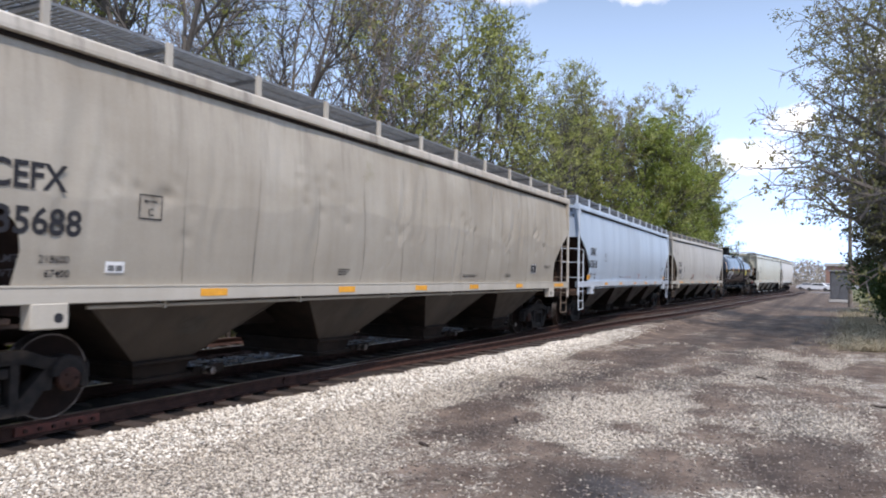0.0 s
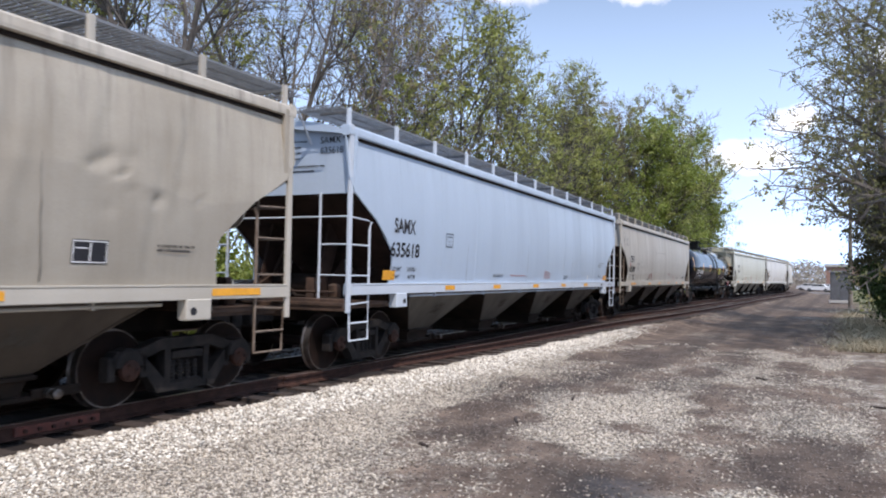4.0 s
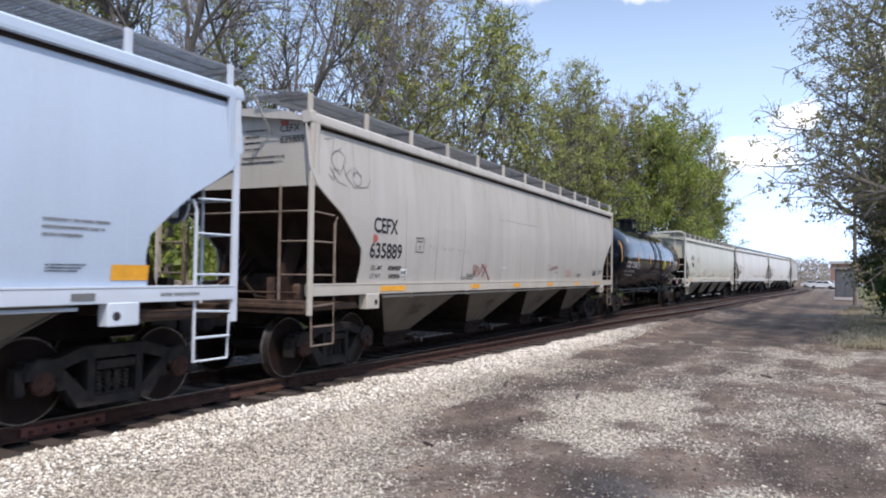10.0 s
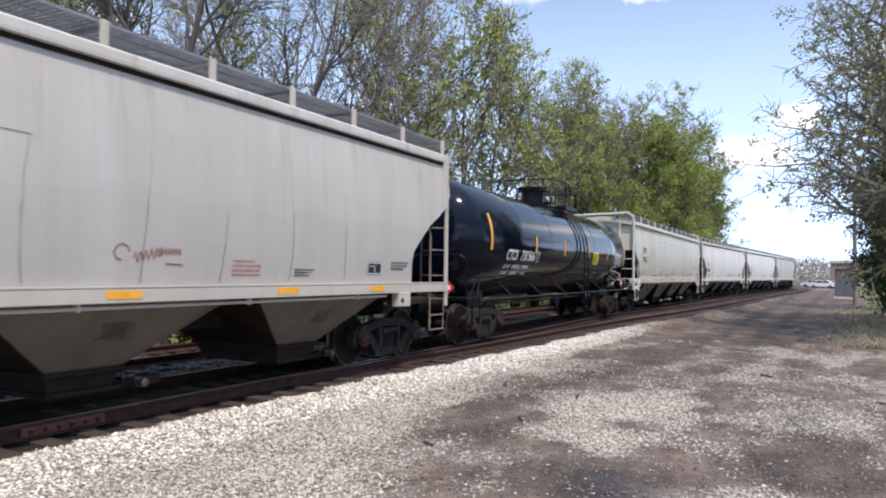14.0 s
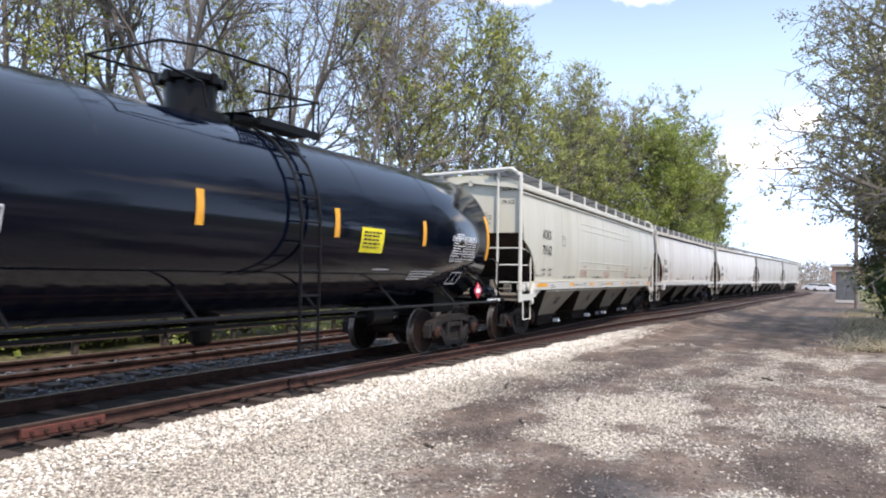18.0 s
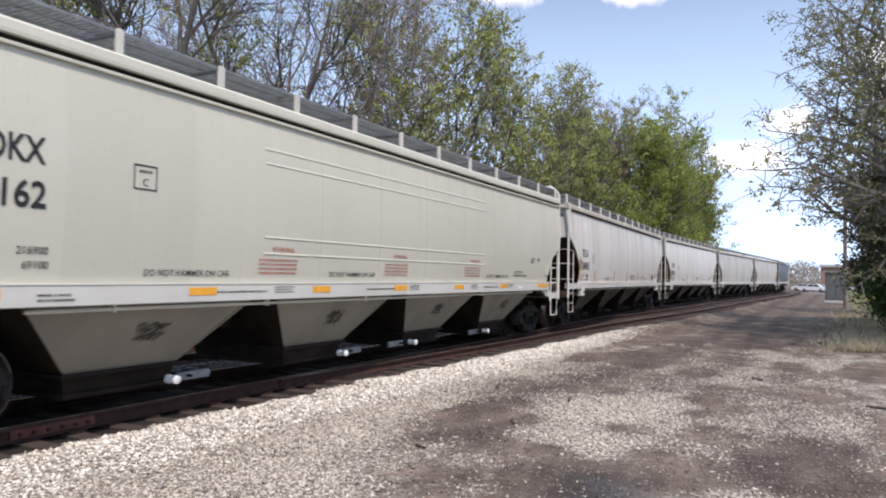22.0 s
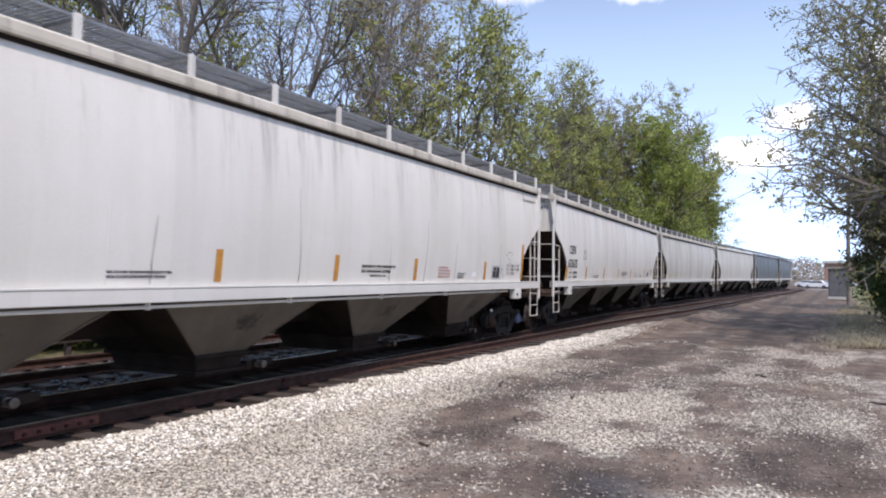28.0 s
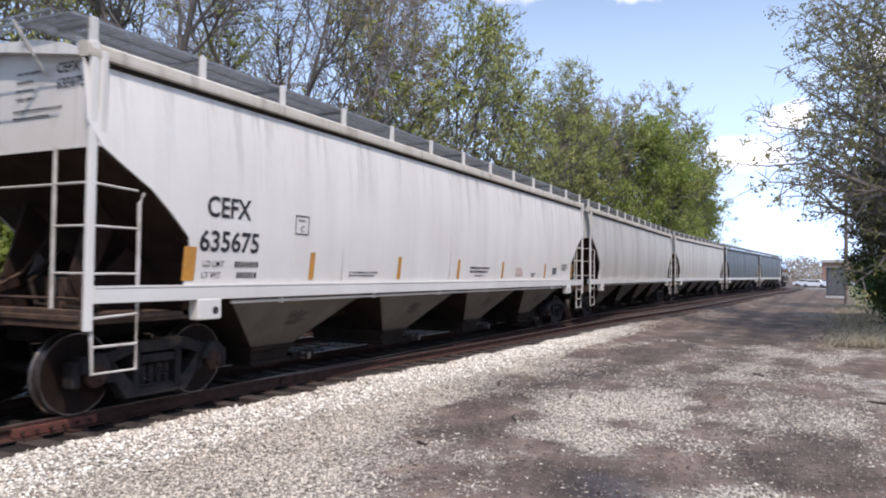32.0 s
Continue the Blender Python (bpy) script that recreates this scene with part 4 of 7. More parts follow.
    # hatch trough
    part("hatch_cover", Mesh().box(-8.6, 8.6, -0.33, 0.33, 4.15, 4.27, 0.04), M_warm, car)
    # running boards of bar grating on brackets
    for s in (-1, 1):
        mb = Mesh()
        y0, y1 = sorted((s * 0.60, s * 1.44))
        for y in np.linspace(y0, y1, 4):
            mb.box(-LB - 0.1, LB + 0.1, y - 0.005, y + 0.005, 4.272, 4.302)
        for i in range(250):
            x = -LB - 0.08 + i * (2 * LB + 0.16) / 249
            mb.box(x - 0.022, x + 0.022, y0, y1, 4.284, 4.297)
        part("running_board", mb, M_grate, car, "dark bar-grating running board")
    br = None
    for s in (-1, 1):
        for i in range(13):
            x = -9.3 + i * 18.6 / 12
            m = pose(x, 0, 0, 0, 0, 0 if s < 0 else 180)
            if br is None:
                bm_ = Mesh().box(-0.045, 0.045, -1.49, -1.44, 4.02, 4.31, 0.008)
                arm = Mesh().loft([[(-0.02, -1.44, 4.22), (0.02, -1.44, 4.22), (0.02, -1.44, 4.27), (-0.02, -1.44, 4.27)], [(-0.02, -0.9, 4.22), (0.02, -0.9, 4.22), (0.02, -0.9, 4.265), (-0.02, -0.9, 4.265)]])
                br = part("bracket", bm_, M_trim, car, "pale running-board bracket", at=m)
                arm = part("arm", arm, M_grate, br)
            else:
                again("arm", arm, again("bracket", br, car, m), Matrix())
    # end crossover boards and their struts
    for s in (-1, 1):
        mb = Mesh()
        a, b = sorted((s * (LB + 0.02), s * (LB + 0.30)) if posts else (s * (LB - 0.75), s * (LB - 0.1)))
        zc, half = (4.258, 1.4) if posts else (4.42, 0.75)
        for x in np.linspace(a, b, 3):
            mb.box(x - 0.004, x + 0.004, -half, half, zc, zc + 0.017)
        for i in range(36):
            y = -half + i * 2 * half / 35
            mb.box(a, b, y - 0.003, y + 0.003, zc + 0.006, zc + 0.012)
        part("crossover_board", mb, M_grate, car, "dark bar-grating crossover board")
        if not posts:
            for y in (-half, half):
                part("board_bracket", Mesh().box(a, b, y - 0.03, y + 0.03, zc - 0.3, zc, 0.01), M_grate, car)
        for y in (-0.75, 0.75) if posts else ():
            st = Mesh().tube([(s * (LB + 0.28), y, 4.25), (s * (LB - 0.12), y, 3.75)], 0.02)
            part("board_strut", st, M_trim, car)
    # side sills
    for s in (-1, 1):
        sill = [(s * 1.44, 1.285), (s * 1.592, 1.285), (s * 1.60, 1.295), (s * 1.602, 1.38), (s * 1.602, 1.44), (s * 1.61, 1.452), (s * 1.61, 1.468), (s * 1.44, 1.468)]
        if not posts:
            sill = [(y, z + 0.05 if z > 1.4 else z) for y, z in sill]
        part("side_sill", Mesh().loft([[(x, y, z) for y, z in sill] for x in ((-9.31, 0, 9.31) if posts else (-8.38, 0, 8.38))]), M_trim, car, "pale channel side sill")
        pipe = Mesh().tube([(-7.2, s * 1.5, 1.235), (7.2, s * 1.5, 1.235)], 0.022)
        for x in (-6.2, -3.7, -1.2, 1.3, 3.8, 6.3):
            pipe.box(x - 0.02, x + 0.02, min(s * 1.47, s * 1.53), max(s * 1.47, s * 1.53), 1.2, 1.30)
        part("brake_pipe", pipe, M_warm, car)
        for e in (-1, 1) if posts else ():
            jp = Mesh().box(-0.2, 0.2, min(s * 1.45, s * 1.61), max(s * 1.45, s * 1.61), 1.04, 1.30, 0.015)
            pad = part("jacking_pad", jp, M_trim, car, "jacking pad with a round hole", at=pose(e * 7.68, 0, 0))
            part("hole", Mesh().lathe([(s * 1.600, 0.05), (s * 1.613, 0.05)], 14, "y", (0.09 * -e, 0, 1.15)), M_ink, pad)
            jr = Mesh().box(min(e * 7.85, e * 9.23), max(e * 7.85, e * 9.23), min(s * 1.42, s * 1.46), max(s * 1.42, s * 1.46), 1.06, 1.10)
            part("apron", jr, M_endrust, car)
    # hopper bays: the sides lean in towards a short funnel above the outlet gate
    for i, hx in enumerate(HOP_X):
        t, w0 = 1.64, 1.50
        gt = 1 if posts or i < 2 else -1    # the side on which the gate slides out
        side_at = lambda z: w1 + (w0 - w1) * (z - 0.50) / 0.82
        top = [(hx - t, -w0, 1.32), (hx + t, -w0, 1.32), (hx + t, w0, 1.32), (hx - t, w0, 1.32)]
        mid = [(hx - h, -w1, 0.50), (hx + h, -w1, 0.50), (hx + h, w1, 0.50), (hx - h, w1, 0.50)]
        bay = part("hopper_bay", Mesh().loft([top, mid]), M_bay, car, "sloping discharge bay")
        # dark sheets over the sloping faces paint in the shade between bays
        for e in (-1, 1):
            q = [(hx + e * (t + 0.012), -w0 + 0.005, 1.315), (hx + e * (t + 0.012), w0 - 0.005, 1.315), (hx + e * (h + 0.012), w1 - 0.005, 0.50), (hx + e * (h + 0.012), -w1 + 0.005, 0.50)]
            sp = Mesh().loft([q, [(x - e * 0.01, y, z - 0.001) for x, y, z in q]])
            part("slope_sheet", sp, M_grime_shade, bay, "grimed slope sheet, darkened for the shade under the car")
            # flat stiffener along the bay's sloping edge
            ed = Mesh().loft([[(hx + e * (t - 0.03) + u, -w0 - w, 1.31) for u, w in ((-0.025, 0), (0.025, 0), (0.025, 0.012), (-0.025, 0.012))],
                              [(hx + e * (h - 0.02) + u, -w1 - w, 0.51) for u, w in ((-0.025, 0), (0.025, 0), (0.025, 0.012), (-0.025, 0.012))]])
            part("edge_flange", ed, M_bay, bay)
        g = Mesh().box(hx - h - 0.06, hx + h + 0.06, -w1 - 0.06, w1 + 0.06, 0.455, 0.51, 0.012)
        g.loft([[(hx + u * h, v * (w1 - 0.02), 0.46) for u, v in ((-1, -1), (1, -1), (1, 1), (-1, 1))], [(hx + u * (h - 0.06), v * (w1 - 0.06), 0.27) for u, v in ((-1, -1), (1, -1), (1, 1), (-1, 1))]])
        g.box(min(hx - gt * h, hx + gt * (h + 0.16)), max(hx - gt * h, hx + gt * (h + 0.16)), -w1, w1, 0.225, 0.285, 0.01)
        part("outlet_gate", g, M_grime_shade, bay, "dark outlet gate")
        hd = Mesh().lathe([(-w1 - 0.22, 0.03), (-w1 - 0.21, 0.055), (-w1 - 0.15, 0.055), (-w1 - 0.145, 0.035), (-w1 - 0.10, 0.035), (-w1 - 0.095, 0.055), (-w1 - 0.04, 0.055), (-w1 - 0.03, 0.03)], 12, "y", (hx + gt * (h + 0.2) + (0 if posts else -0.35 * gt), 0, 0.30))
        part("gate_capstan", hd, M_tread if posts else M_chalk, bay, "bright gate capstan")
        part("gate_shaft", Mesh().tube([(hx + gt * (h + 0.2), -w1 - 0.1, 0.30), (hx + gt * (h + 0.2), w1 + 0.1, 0.30)], 0.02), M_grime_shade, bay)
        part("gate_track", Mesh().box(min(hx + gt * (h + 0.04), hx + gt * (h + 0.6)), max(hx + gt * (h + 0.04), hx + gt * (h + 0.6)), -w1 - 0.02, -w1 + 0.03, 0.24, 0.35, 0.01), M_grime_shade if posts else M_grate, bay)
        rs = random.Random(300 + i)
        sm = Mesh()
        for k in range(46):
            a, uu, ww = rs.uniform(0.3, 1.2), hx + 0.12 + rs.uniform(-0.2, 0.2), 0.94 + rs.uniform(-0.10, 0.10)
            ln, th = rs.uniform(0.03, 0.08), rs.uniform(0.006, 0.018)
            vs = []
            for p, q in ((-ln, -th), (ln * 0.9, -th * 0.6), (ln, th), (-ln * 0.8, th * 0.8)):
                x, z = uu + p * math.cos(a) - q * math.sin(a), ww + p * math.sin(a) * 0.6 + q * math.cos(a)
                vs.append((x, -side_at(z) - 0.004 - 0.0004 * k, z))
            sm.add(vs, [(0, 1, 2, 3)])
        tagged(part("grease_smudge", sm, M_smudge, bay, "dark grease smudge"), kind="stuff")
    part("centre_sill", Mesh().box(-9.0, 9.0, -0.33, 0.33, 0.80, 1.12, 0.02), M_grime_shade, car)
    # ends: platform, sill, ladders, steps, coupler, hand brake
    for e in (-1, 1):
        a, b = sorted((e * 8.0, e * 9.43))
        pf = Mesh().box(a, b, -1.5, 1.5, 1.10, 1.16, 0.01)
        part("end_platform", pf, M_endrust if posts else M_grime_shade, car)
        c0, c1 = sorted((e * 9.29, e * 9.41))
        part("end_sill", Mesh().box(c0, c1, -1.52, 1.52, 1.02, 1.22, 0.012), M_endrust, car, "rusty end sill")
        cp = Mesh().box(min(e * 9.33, e * 9.83), max(e * 9.33, e * 9.83), -0.08, 0.08, 0.80, 0.96, 0.02)
        cp.box(min(e * 9.79, e * 10.0), max(e * 9.79, e * 10.0), -0.16, 0.13, 0.74, 1.02, 0.04)
        cp.tube([(e * 9.43, 0.35, 0.95), (e * 9.73, 0.38, 0.6), (e * 9.95, 0.3, 0.55), (e * 10.03, 0.25, 0.62)], 0.028)
        part("coupler", cp, M_iron, car, "cast knuckle coupler with air hose")
        for s in (-1, 1):
            yc = s * 1.54
            post = Mesh().box(min(e * 9.30, e * 9.40), max(e * 9.30, e * 9.40), min(s * 1.53, s * 1.58), max(s * 1.53, s * 1.58), 1.0, 4.03, 0.01)
            if posts:
                part("corner_post", post, M_trim, car, "pale corner post")
            wide = Mesh().box(min(e * 9.19, e * 9.29), max(e * 9.19, e * 9.29), min(s * 1.46, s * 1.585), max(s * 1.46, s * 1.585), 2.93, 3.95, 0.012)
            if posts:
                part("corner_plate", wide, M_warm, car)
            y2, x2 = s * 0.98, e * 8.72
            rz = (1.6, 2.1, 2.55) if posts else (1.49, 1.93, 2.36)
            if posts:
                ladder(car, [(e * 9.35, y2, 1.15), (e * 9.35, y2, 2.95)], None, [((e * 9.35, yc, z), (e * 9.35, y2, z)) for z in rz], "end_ladder", M_ladder)
            elif s < 0:
                ladder(car, [(e * 9.46, -0.9, 1.15), (e * 9.46, -0.9, 4.3)], None, [((e * 9.46, -1.52, z), (e * 9.46, -0.9, z)) for z in rz[:2]] + [((e * 9.46, -1.52, rz[2]), (e * 9.46, 0.74, rz[2]))], "end_ladder", M_ladder, 0.026)
            top = 2.55 if posts else 2.30
            ladder(car, [(x2, yc, 1.3), (x2, yc, top - 0.17), (e * 8.66, yc, top - 0.05)], None, [((e * 9.35, yc, z), (x2, yc, z)) for z in rz[:2]] + [((e * 9.35, yc, rz[2]), (e * 8.75, yc, top - 0.03))], "side_ladder", M_ladder)
            stp = Mesh()
            xa, xb = e * 9.30, e * 8.72
            stp.tube([(xa, yc, 1.1), (xa - e * 0.03, yc, 0.55), (xb, yc, 0.55), (xb, yc, 1.28)], 0.02)
            if posts:
                stp.tube([(xa, yc, 0.83), (xb, yc, 0.83)], 0.017)
                stp.tube([(xa, yc, 1.13), (xb, yc, 1.16)], 0.017)
            part("stirrup_step", stp, M_ladder, car, "pale stirrup step")
            if posts:
                part("grab_bar", Mesh().tube([(e * 9.33, s * 0.98, 2.55), (e * 9.33, 0, 2.55)], 0.016), M_ladder, car)
    # brake rigging, pipes and brackets over the end platforms
    for e in (-1, 1):
        rig = Mesh().tube([(e * 9.2, -1.2, 1.32), (e * 9.2, 1.25, 1.32)], 0.022)
        rig.tube([(e * 9.2, 0.55, 1.32), (e * 8.7, 0.5, 1.6), (e * 8.4, 0.5, 2.0)], 0.02)
        part("uncoupling_rod", rig, M_endrust, car)
        pp = Mesh().tube([(e * 9.05, -1.3, 1.2), (e * 9.05, -0.3, 1.24), (e * 8.8, 0.2, 1.5), (e * 8.4, 0.3, 1.7)], 0.028)
        part("end_pipe", pp, M_grime_shade, car)
        part("valve", Mesh().lathe([(1.16, 0.08), (1.3, 0.11), (1.42, 0.11), (1.46, 0.04)], 12, "z", (e * 8.85, -0.95, 0)), M_endrust, car)
        part("lever_bracket", Mesh().box(min(e * 9.0, e * 9.12), max(e * 9.0, e * 9.12), -0.75, -0.55, 1.16, 1.55, 0.01), M_endrust, car)
    # air reservoir and valve at one end, hand-brake wheel at the other
    part("air_reservoir", Mesh().lathe([(-0.5, 0.05), (-0.45, 0.2), (0.45, 0.2), (0.5, 0.05)], 18, "y", (-8.45, 0.1, 1.42)), M_grime_shade, car, smooth=True)
    hb = Mesh().box(9.23, 9.35, -0.55, -0.25, 2.35, 2.75, 0.02)
    hb.lathe([(9.39, 0.28), (9.42, 0.28), (9.42, 0.25), (9.39, 0.25)], 20, "x", (0, -0.4, 2.55))
    part("hand_brake", hb, M_trim, car)
    for x in (-truck_x, truck_x):
        build_truck(car, x)
    return car


def stencil(car, rows, mat, name, label="", wall=side_w, lift=0.006):
    mb = Mesh()
    for uv in rows:
        v, f = on_side(uv, lift, wall)
        mb.add(v, f)
    ob = part(name, mb, mat, car, label)
    if name in ("weight_stencil", "data_stencil", "test_data", "notice_writing", "warning_stencil"):
        tagged(ob, kind="stuff")
    return ob


def end_stencil(car, rows, mat, name, x):
    mb = Mesh()
    for v, f in rows:
        mb.add([(x, -p[0], p[1]) for p in v], f)
    return part(name, mb, mat, car)


def letter_hopper(car, mark, number, ink, u=2.45, top=2.35, tape=(), strips=(), reds=(), beads=False, weights=(), panel=None, plate=None, data=(), wz=1.69):
    """Reporting mark, number, weights and reflective tape on the camera's side."""
    x0 = -10.04
    rows = [moved(letters(mark, 0.36, 0.8), x0 + u, top), moved(letters(number, 0.36, 1.08 if len(number) > 5 else 0.84), x0 + u - (0.1 if len(number) > 5 else 0.02), top - 0.43)]
    for r, nm in zip(rows, ("reporting_mark", "car_number")):
        stencil(car, [r], ink, nm, "dark stencilled lettering")
    small = [moved(letters("LD LMT", 0.11), x0 + u - 0.02, wz), moved(letters("LT WT", 0.11), x0 + u - 0.02, wz - 0.14)]
    if weights:
        small += [moved(letters(weights[0], 0.11), x0 + u + 0.55, wz), moved(letters(weights[1], 0.11), x0 + u + 0.62, wz - 0.14)]
    else:
        small += [bars(x0 + u + 0.55, wz, (0.45,), 0.075, 0.14, True), bars(x0 + u + 0.6, wz - 0.14, (0.4,), 0.075, 0.14, True)]
    stencil(car, small, ink, "weight_stencil")
    stencil(car, framed(x0 + (plate or (u + 1.9,))[0], 2.18 if not plate else plate[1], 0.32, 0.28, 0.016) + [moved(letters("C", 0.12), x0 + (plate or (u + 1.9,))[0] + 0.12, (2.18 if not plate else plate[1]) + 0.045), bars(x0 + (plate or (u + 1.9,))[0] + 0.07, (2.18 if not plate else plate[1]) + 0.19, (0.19,), 0.03, 0.1, True)], ink, "plate_stencil", "small boxed plate letter")
    for a, z, w, n, h in data:
        stencil(car, [bars(x0 + a, z - i * h * 1.75, (w * (1 - 0.12 * (i % 3)),), h, 0.05, True) for i in range(n)], ink, "data_stencil")
    if panel:
        a, z, w, h = x0 + panel[0], panel[1], panel[2], panel[3]
        pn = stencil(car, [patch(a, a + w, z, z + h)], ink, "inspection_panel", "black inspection panel with white lines")
        pl = Mesh()
        for uv in framed(a + 0.01, z + 0.01, w - 0.02, h - 0.02, 0.012) + [patch(a + w * 0.48, a + w * 0.52, z + 0.03, z + h - 0.03), patch(a + 0.04, a + w * 0.42, z + h * 0.62, z + h * 0.67)]:
            v, f = on_side(uv, 0.009, side_w)
            pl.add(v, f)
        part("panel_lines", pl, M_chalk, pn)
    for r in reds:
        stencil(car, [bars(x0 + r - (0.24 if beads else 0), (1.82 if beads else 1.76) - 0.06 * i, (0.84 if beads else 0.56 - 0.12 * (i == 0),), 0.027, 0.05, True) for i in range(4)], M_red, "warning_stencil", "small red warning stencil")
    for i, xx in enumerate(tape):
        w = 0.86 if xx < 3 or xx > 17 else 0.45
        part("reflector", Mesh().box(x0 + xx, x0 + xx + w, -1.607, -1.600, 1.37 if beads else 1.33, 1.465 if beads else 1.42), M_orange, car, "orange reflective strip")
    for i, xx in enumerate(strips):
        stencil(car, [patch(x0 + xx, x0 + xx + (0.2 if xx < 3 else 0.12), 1.52, 1.93, 5)], M_strip, "reflector", "upright browned orange reflective strip")
    if beads:
        part("chord_lip", Mesh().box(-LB + 0.02, LB - 0.02, -1.56, -1.50, 3.755, 3.80, 0.01), M_light, car)
        sill = [bars(x0 + a, 1.45, (0.45, 0.40, 0.44), 0.015, 0.035, True) for a in (6.38, 10.2, 12.95, 15.15)] + [bars(x0 + a, 1.39, (0.95,), 0.026, 0.05, True) for a in (5.28, 8.74, 13.65)] + [bars(x0 + 2.9, 1.39, (0.38, 0.42), 0.024, 0.05, True)]
        tagged(stencil(car, sill, ink, "sill_data", "", lambda z: 1.602, 0.004), kind="stuff")
    # end wall facing the camera
    if beads:
        rows = [moved(letters(mark, 0.14), 0.95, 3.83), moved(letters(number, 0.14), 0.95, 3.50), bars(0.37, 3.26, (0.2,), 0.022, 0.08, True), bars(0.17, 3.19, (0.5, 0.52, 0.4, 0.5, 0.42), 0.022, 0.065, True)]
    else:
        rows = [moved(letters(mark, 0.155), 0.93, 3.76), moved(letters(number, 0.155), 0.93, 3.59), bars(0.25, 3.80, (0.42, 0.3, 0.3, 0.3), 0.028, 0.095, True), bars(0.2, 3.38, (0.85, 0.62), 0.028, 0.08, True)]
    end_stencil(car, rows[:1], ink, "end_mark", -9.33)
    end_stencil(car, rows[1:2], ink, "end_number", -9.33)
    tagged(end_stencil(car, rows[2:], ink, "end_data", -9.33), kind="stuff")
    if beads:
        for e in (-1, 1):
            xf = e * 9.46
            fr = Mesh().tube([(xf, -1.52, 1.0), (xf, -1.52, 4.14), (xf, -1.47, 4.22), (xf, -1.31, 4.36), (xf, -1.25, 4.39), (xf, 0.0, 4.35), (xf, 1.40, 4.31)], 0.05, 8)
            part("end_frame", fr, M_trim_pale, car, "pale bent-pipe end frame with a level top rail")
            far = Mesh().box(xf - 0.03, xf + 0.03, 0.66, 0.80, 2.3, 4.3, 0.008)
            far.tube([(xf, 1.42, 2.4), (xf, 1.42, 4.22), (xf - e * 0.2, 1.42, 4.3)], 0.034, 8)
            far = part("end_ladder", far, M_trim_pale, car, "pale ladder on a flat channel stile")
            for z in (2.73, 3.16, 3.58, 4.02):
                part("rung", Mesh().tube([(xf, 0.8, z), (xf, 1.42, z)], 0.018), M_trim_pale, far)
            part("vent_box", Mesh().box(min(e * 9.34, e * 9.44), max(e * 9.34, e * 9.44), -0.16, -0.05, 3.98, 4.14, 0.012), M_trim_pale, car)
            part("sill_bracket", Mesh().prism([(e * 8.36, 1.47), (e * 8.42, 1.47), (e * 8.62, 1.19), (e * 8.62, 1.10), (e * 8.36, 1.10), (e * 7.9, 1.28), (e * 8.36, 1.28)], -1.55, -1.50), M_trim_pale, car)
            # poling pocket plate, hanger lug and small stiffener on the sheet
            part("corner_casting", Mesh().prism([(e * 9.42, 1.03), (e * 8.75, 1.03), (e * 8.45, 1.10), (e * 8.45, 1.19), (e * 9.42, 1.19)], -1.56, -1.50), M_trim_pale, car, "pale corner casting")
            part("lug", Mesh().lathe([(-1.585, 0.035), (-1.58, 0.075), (-1.55, 0.075), (-1.545, 0.035)], 14, "y", (e * 8.62, 0, 1.0)), M_trim_pale, car)
            part("stiffener_plate", Mesh().box(min(e * 8.13, e * 8.40), max(e * 8.13, e * 8.40), -side_w(1.9) - 0.012, -side_w(1.9), 1.72, 2.06, 0.004), M_light, car)
        stencil(car, [moved(letters("DO NOT HAMMER ON CAR", 0.108), x0 + 7.72, 1.61)], ink, "hammer_notice", "black stencilled notice")
        stencil(car, [moved(letters("DO NOT HAMMER ON CAR", 0.108), x0 + 4.18, 1.60)], ink, "hammer_notice", "black stencilled notice")
        stencil(car, [moved(letters("DO NOT HAMMER ON CAR", 0.108), x0 + 13.95, 1.62)], ink, "hammer_notice", "black stencilled notice")
        stencil(car, [patch(x0 + 15.93, x0 + 16.21, 1.35, 1.41)], M_chalk, "white_label", "small white label on the sill", lambda z: 1.602, 0.004)
        # hand brake: wheel, gear housing, chain pipe and the stand that carries them
        hb = Mesh().lathe([(-9.62, 0.30), (-9.60, 0.325), (-9.58, 0.30), (-9.60, 0.265)], 26, "x", (0, 1.16, 1.88))
        wheel = part("hand_brake_wheel", hb, M_iron, car, "dark spoked hand-brake wheel")
        part("hub", Mesh().lathe([(-9.64, 0.02), (-9.63, 0.06), (-9.5, 0.06), (-9.48, 0.02)], 12, "x", (0, 1.16, 1.88)), M_iron, wheel)
        for i in range(6):
            a = i * 1.0472
            part("spoke", Mesh().tube([(-9.61, 1.16, 1.88), (-9.60, 1.16 + 0.29 * math.cos(a), 1.88 + 0.29 * math.sin(a))], 0.016, 5), M_iron, wheel)
        gb = Mesh().box(-9.5, -9.32, 0.62, 1.3, 1.62, 2.24, 0.06)
        gb.box(-9.56, -9.4, 0.42, 0.74, 1.86, 2.2, 0.05)
        gb.lathe([(-9.58, 0.05), (-9.55, 0.15), (-9.42, 0.17), (-9.4, 0.05)], 16, "x", (0, 0.62, 2.02))
        part("brake_gear", gb, M_trim_pale, car, "pale grimed brake gear housing")
        gs = Mesh().box(-9.46, -9.38, 0.22, 0.30, 1.16, 2.08, 0.008)
        gs.box(-9.44, -9.36, 0.56, 0.66, 1.16, 1.7, 0.01)
        gs.tube([(-9.43, 0.5, 1.9), (-9.44, 0.46, 1.5), (-9.40, 0.52, 1.18)], 0.03, 7)
        part("brake_stand", gs, M_trim_pale, car)
        part("step_board", Mesh().box(-9.5, -9.25, -0.1, 0.24, 1.48, 1.53, 0.008), M_grate, car)
        vb = Mesh()
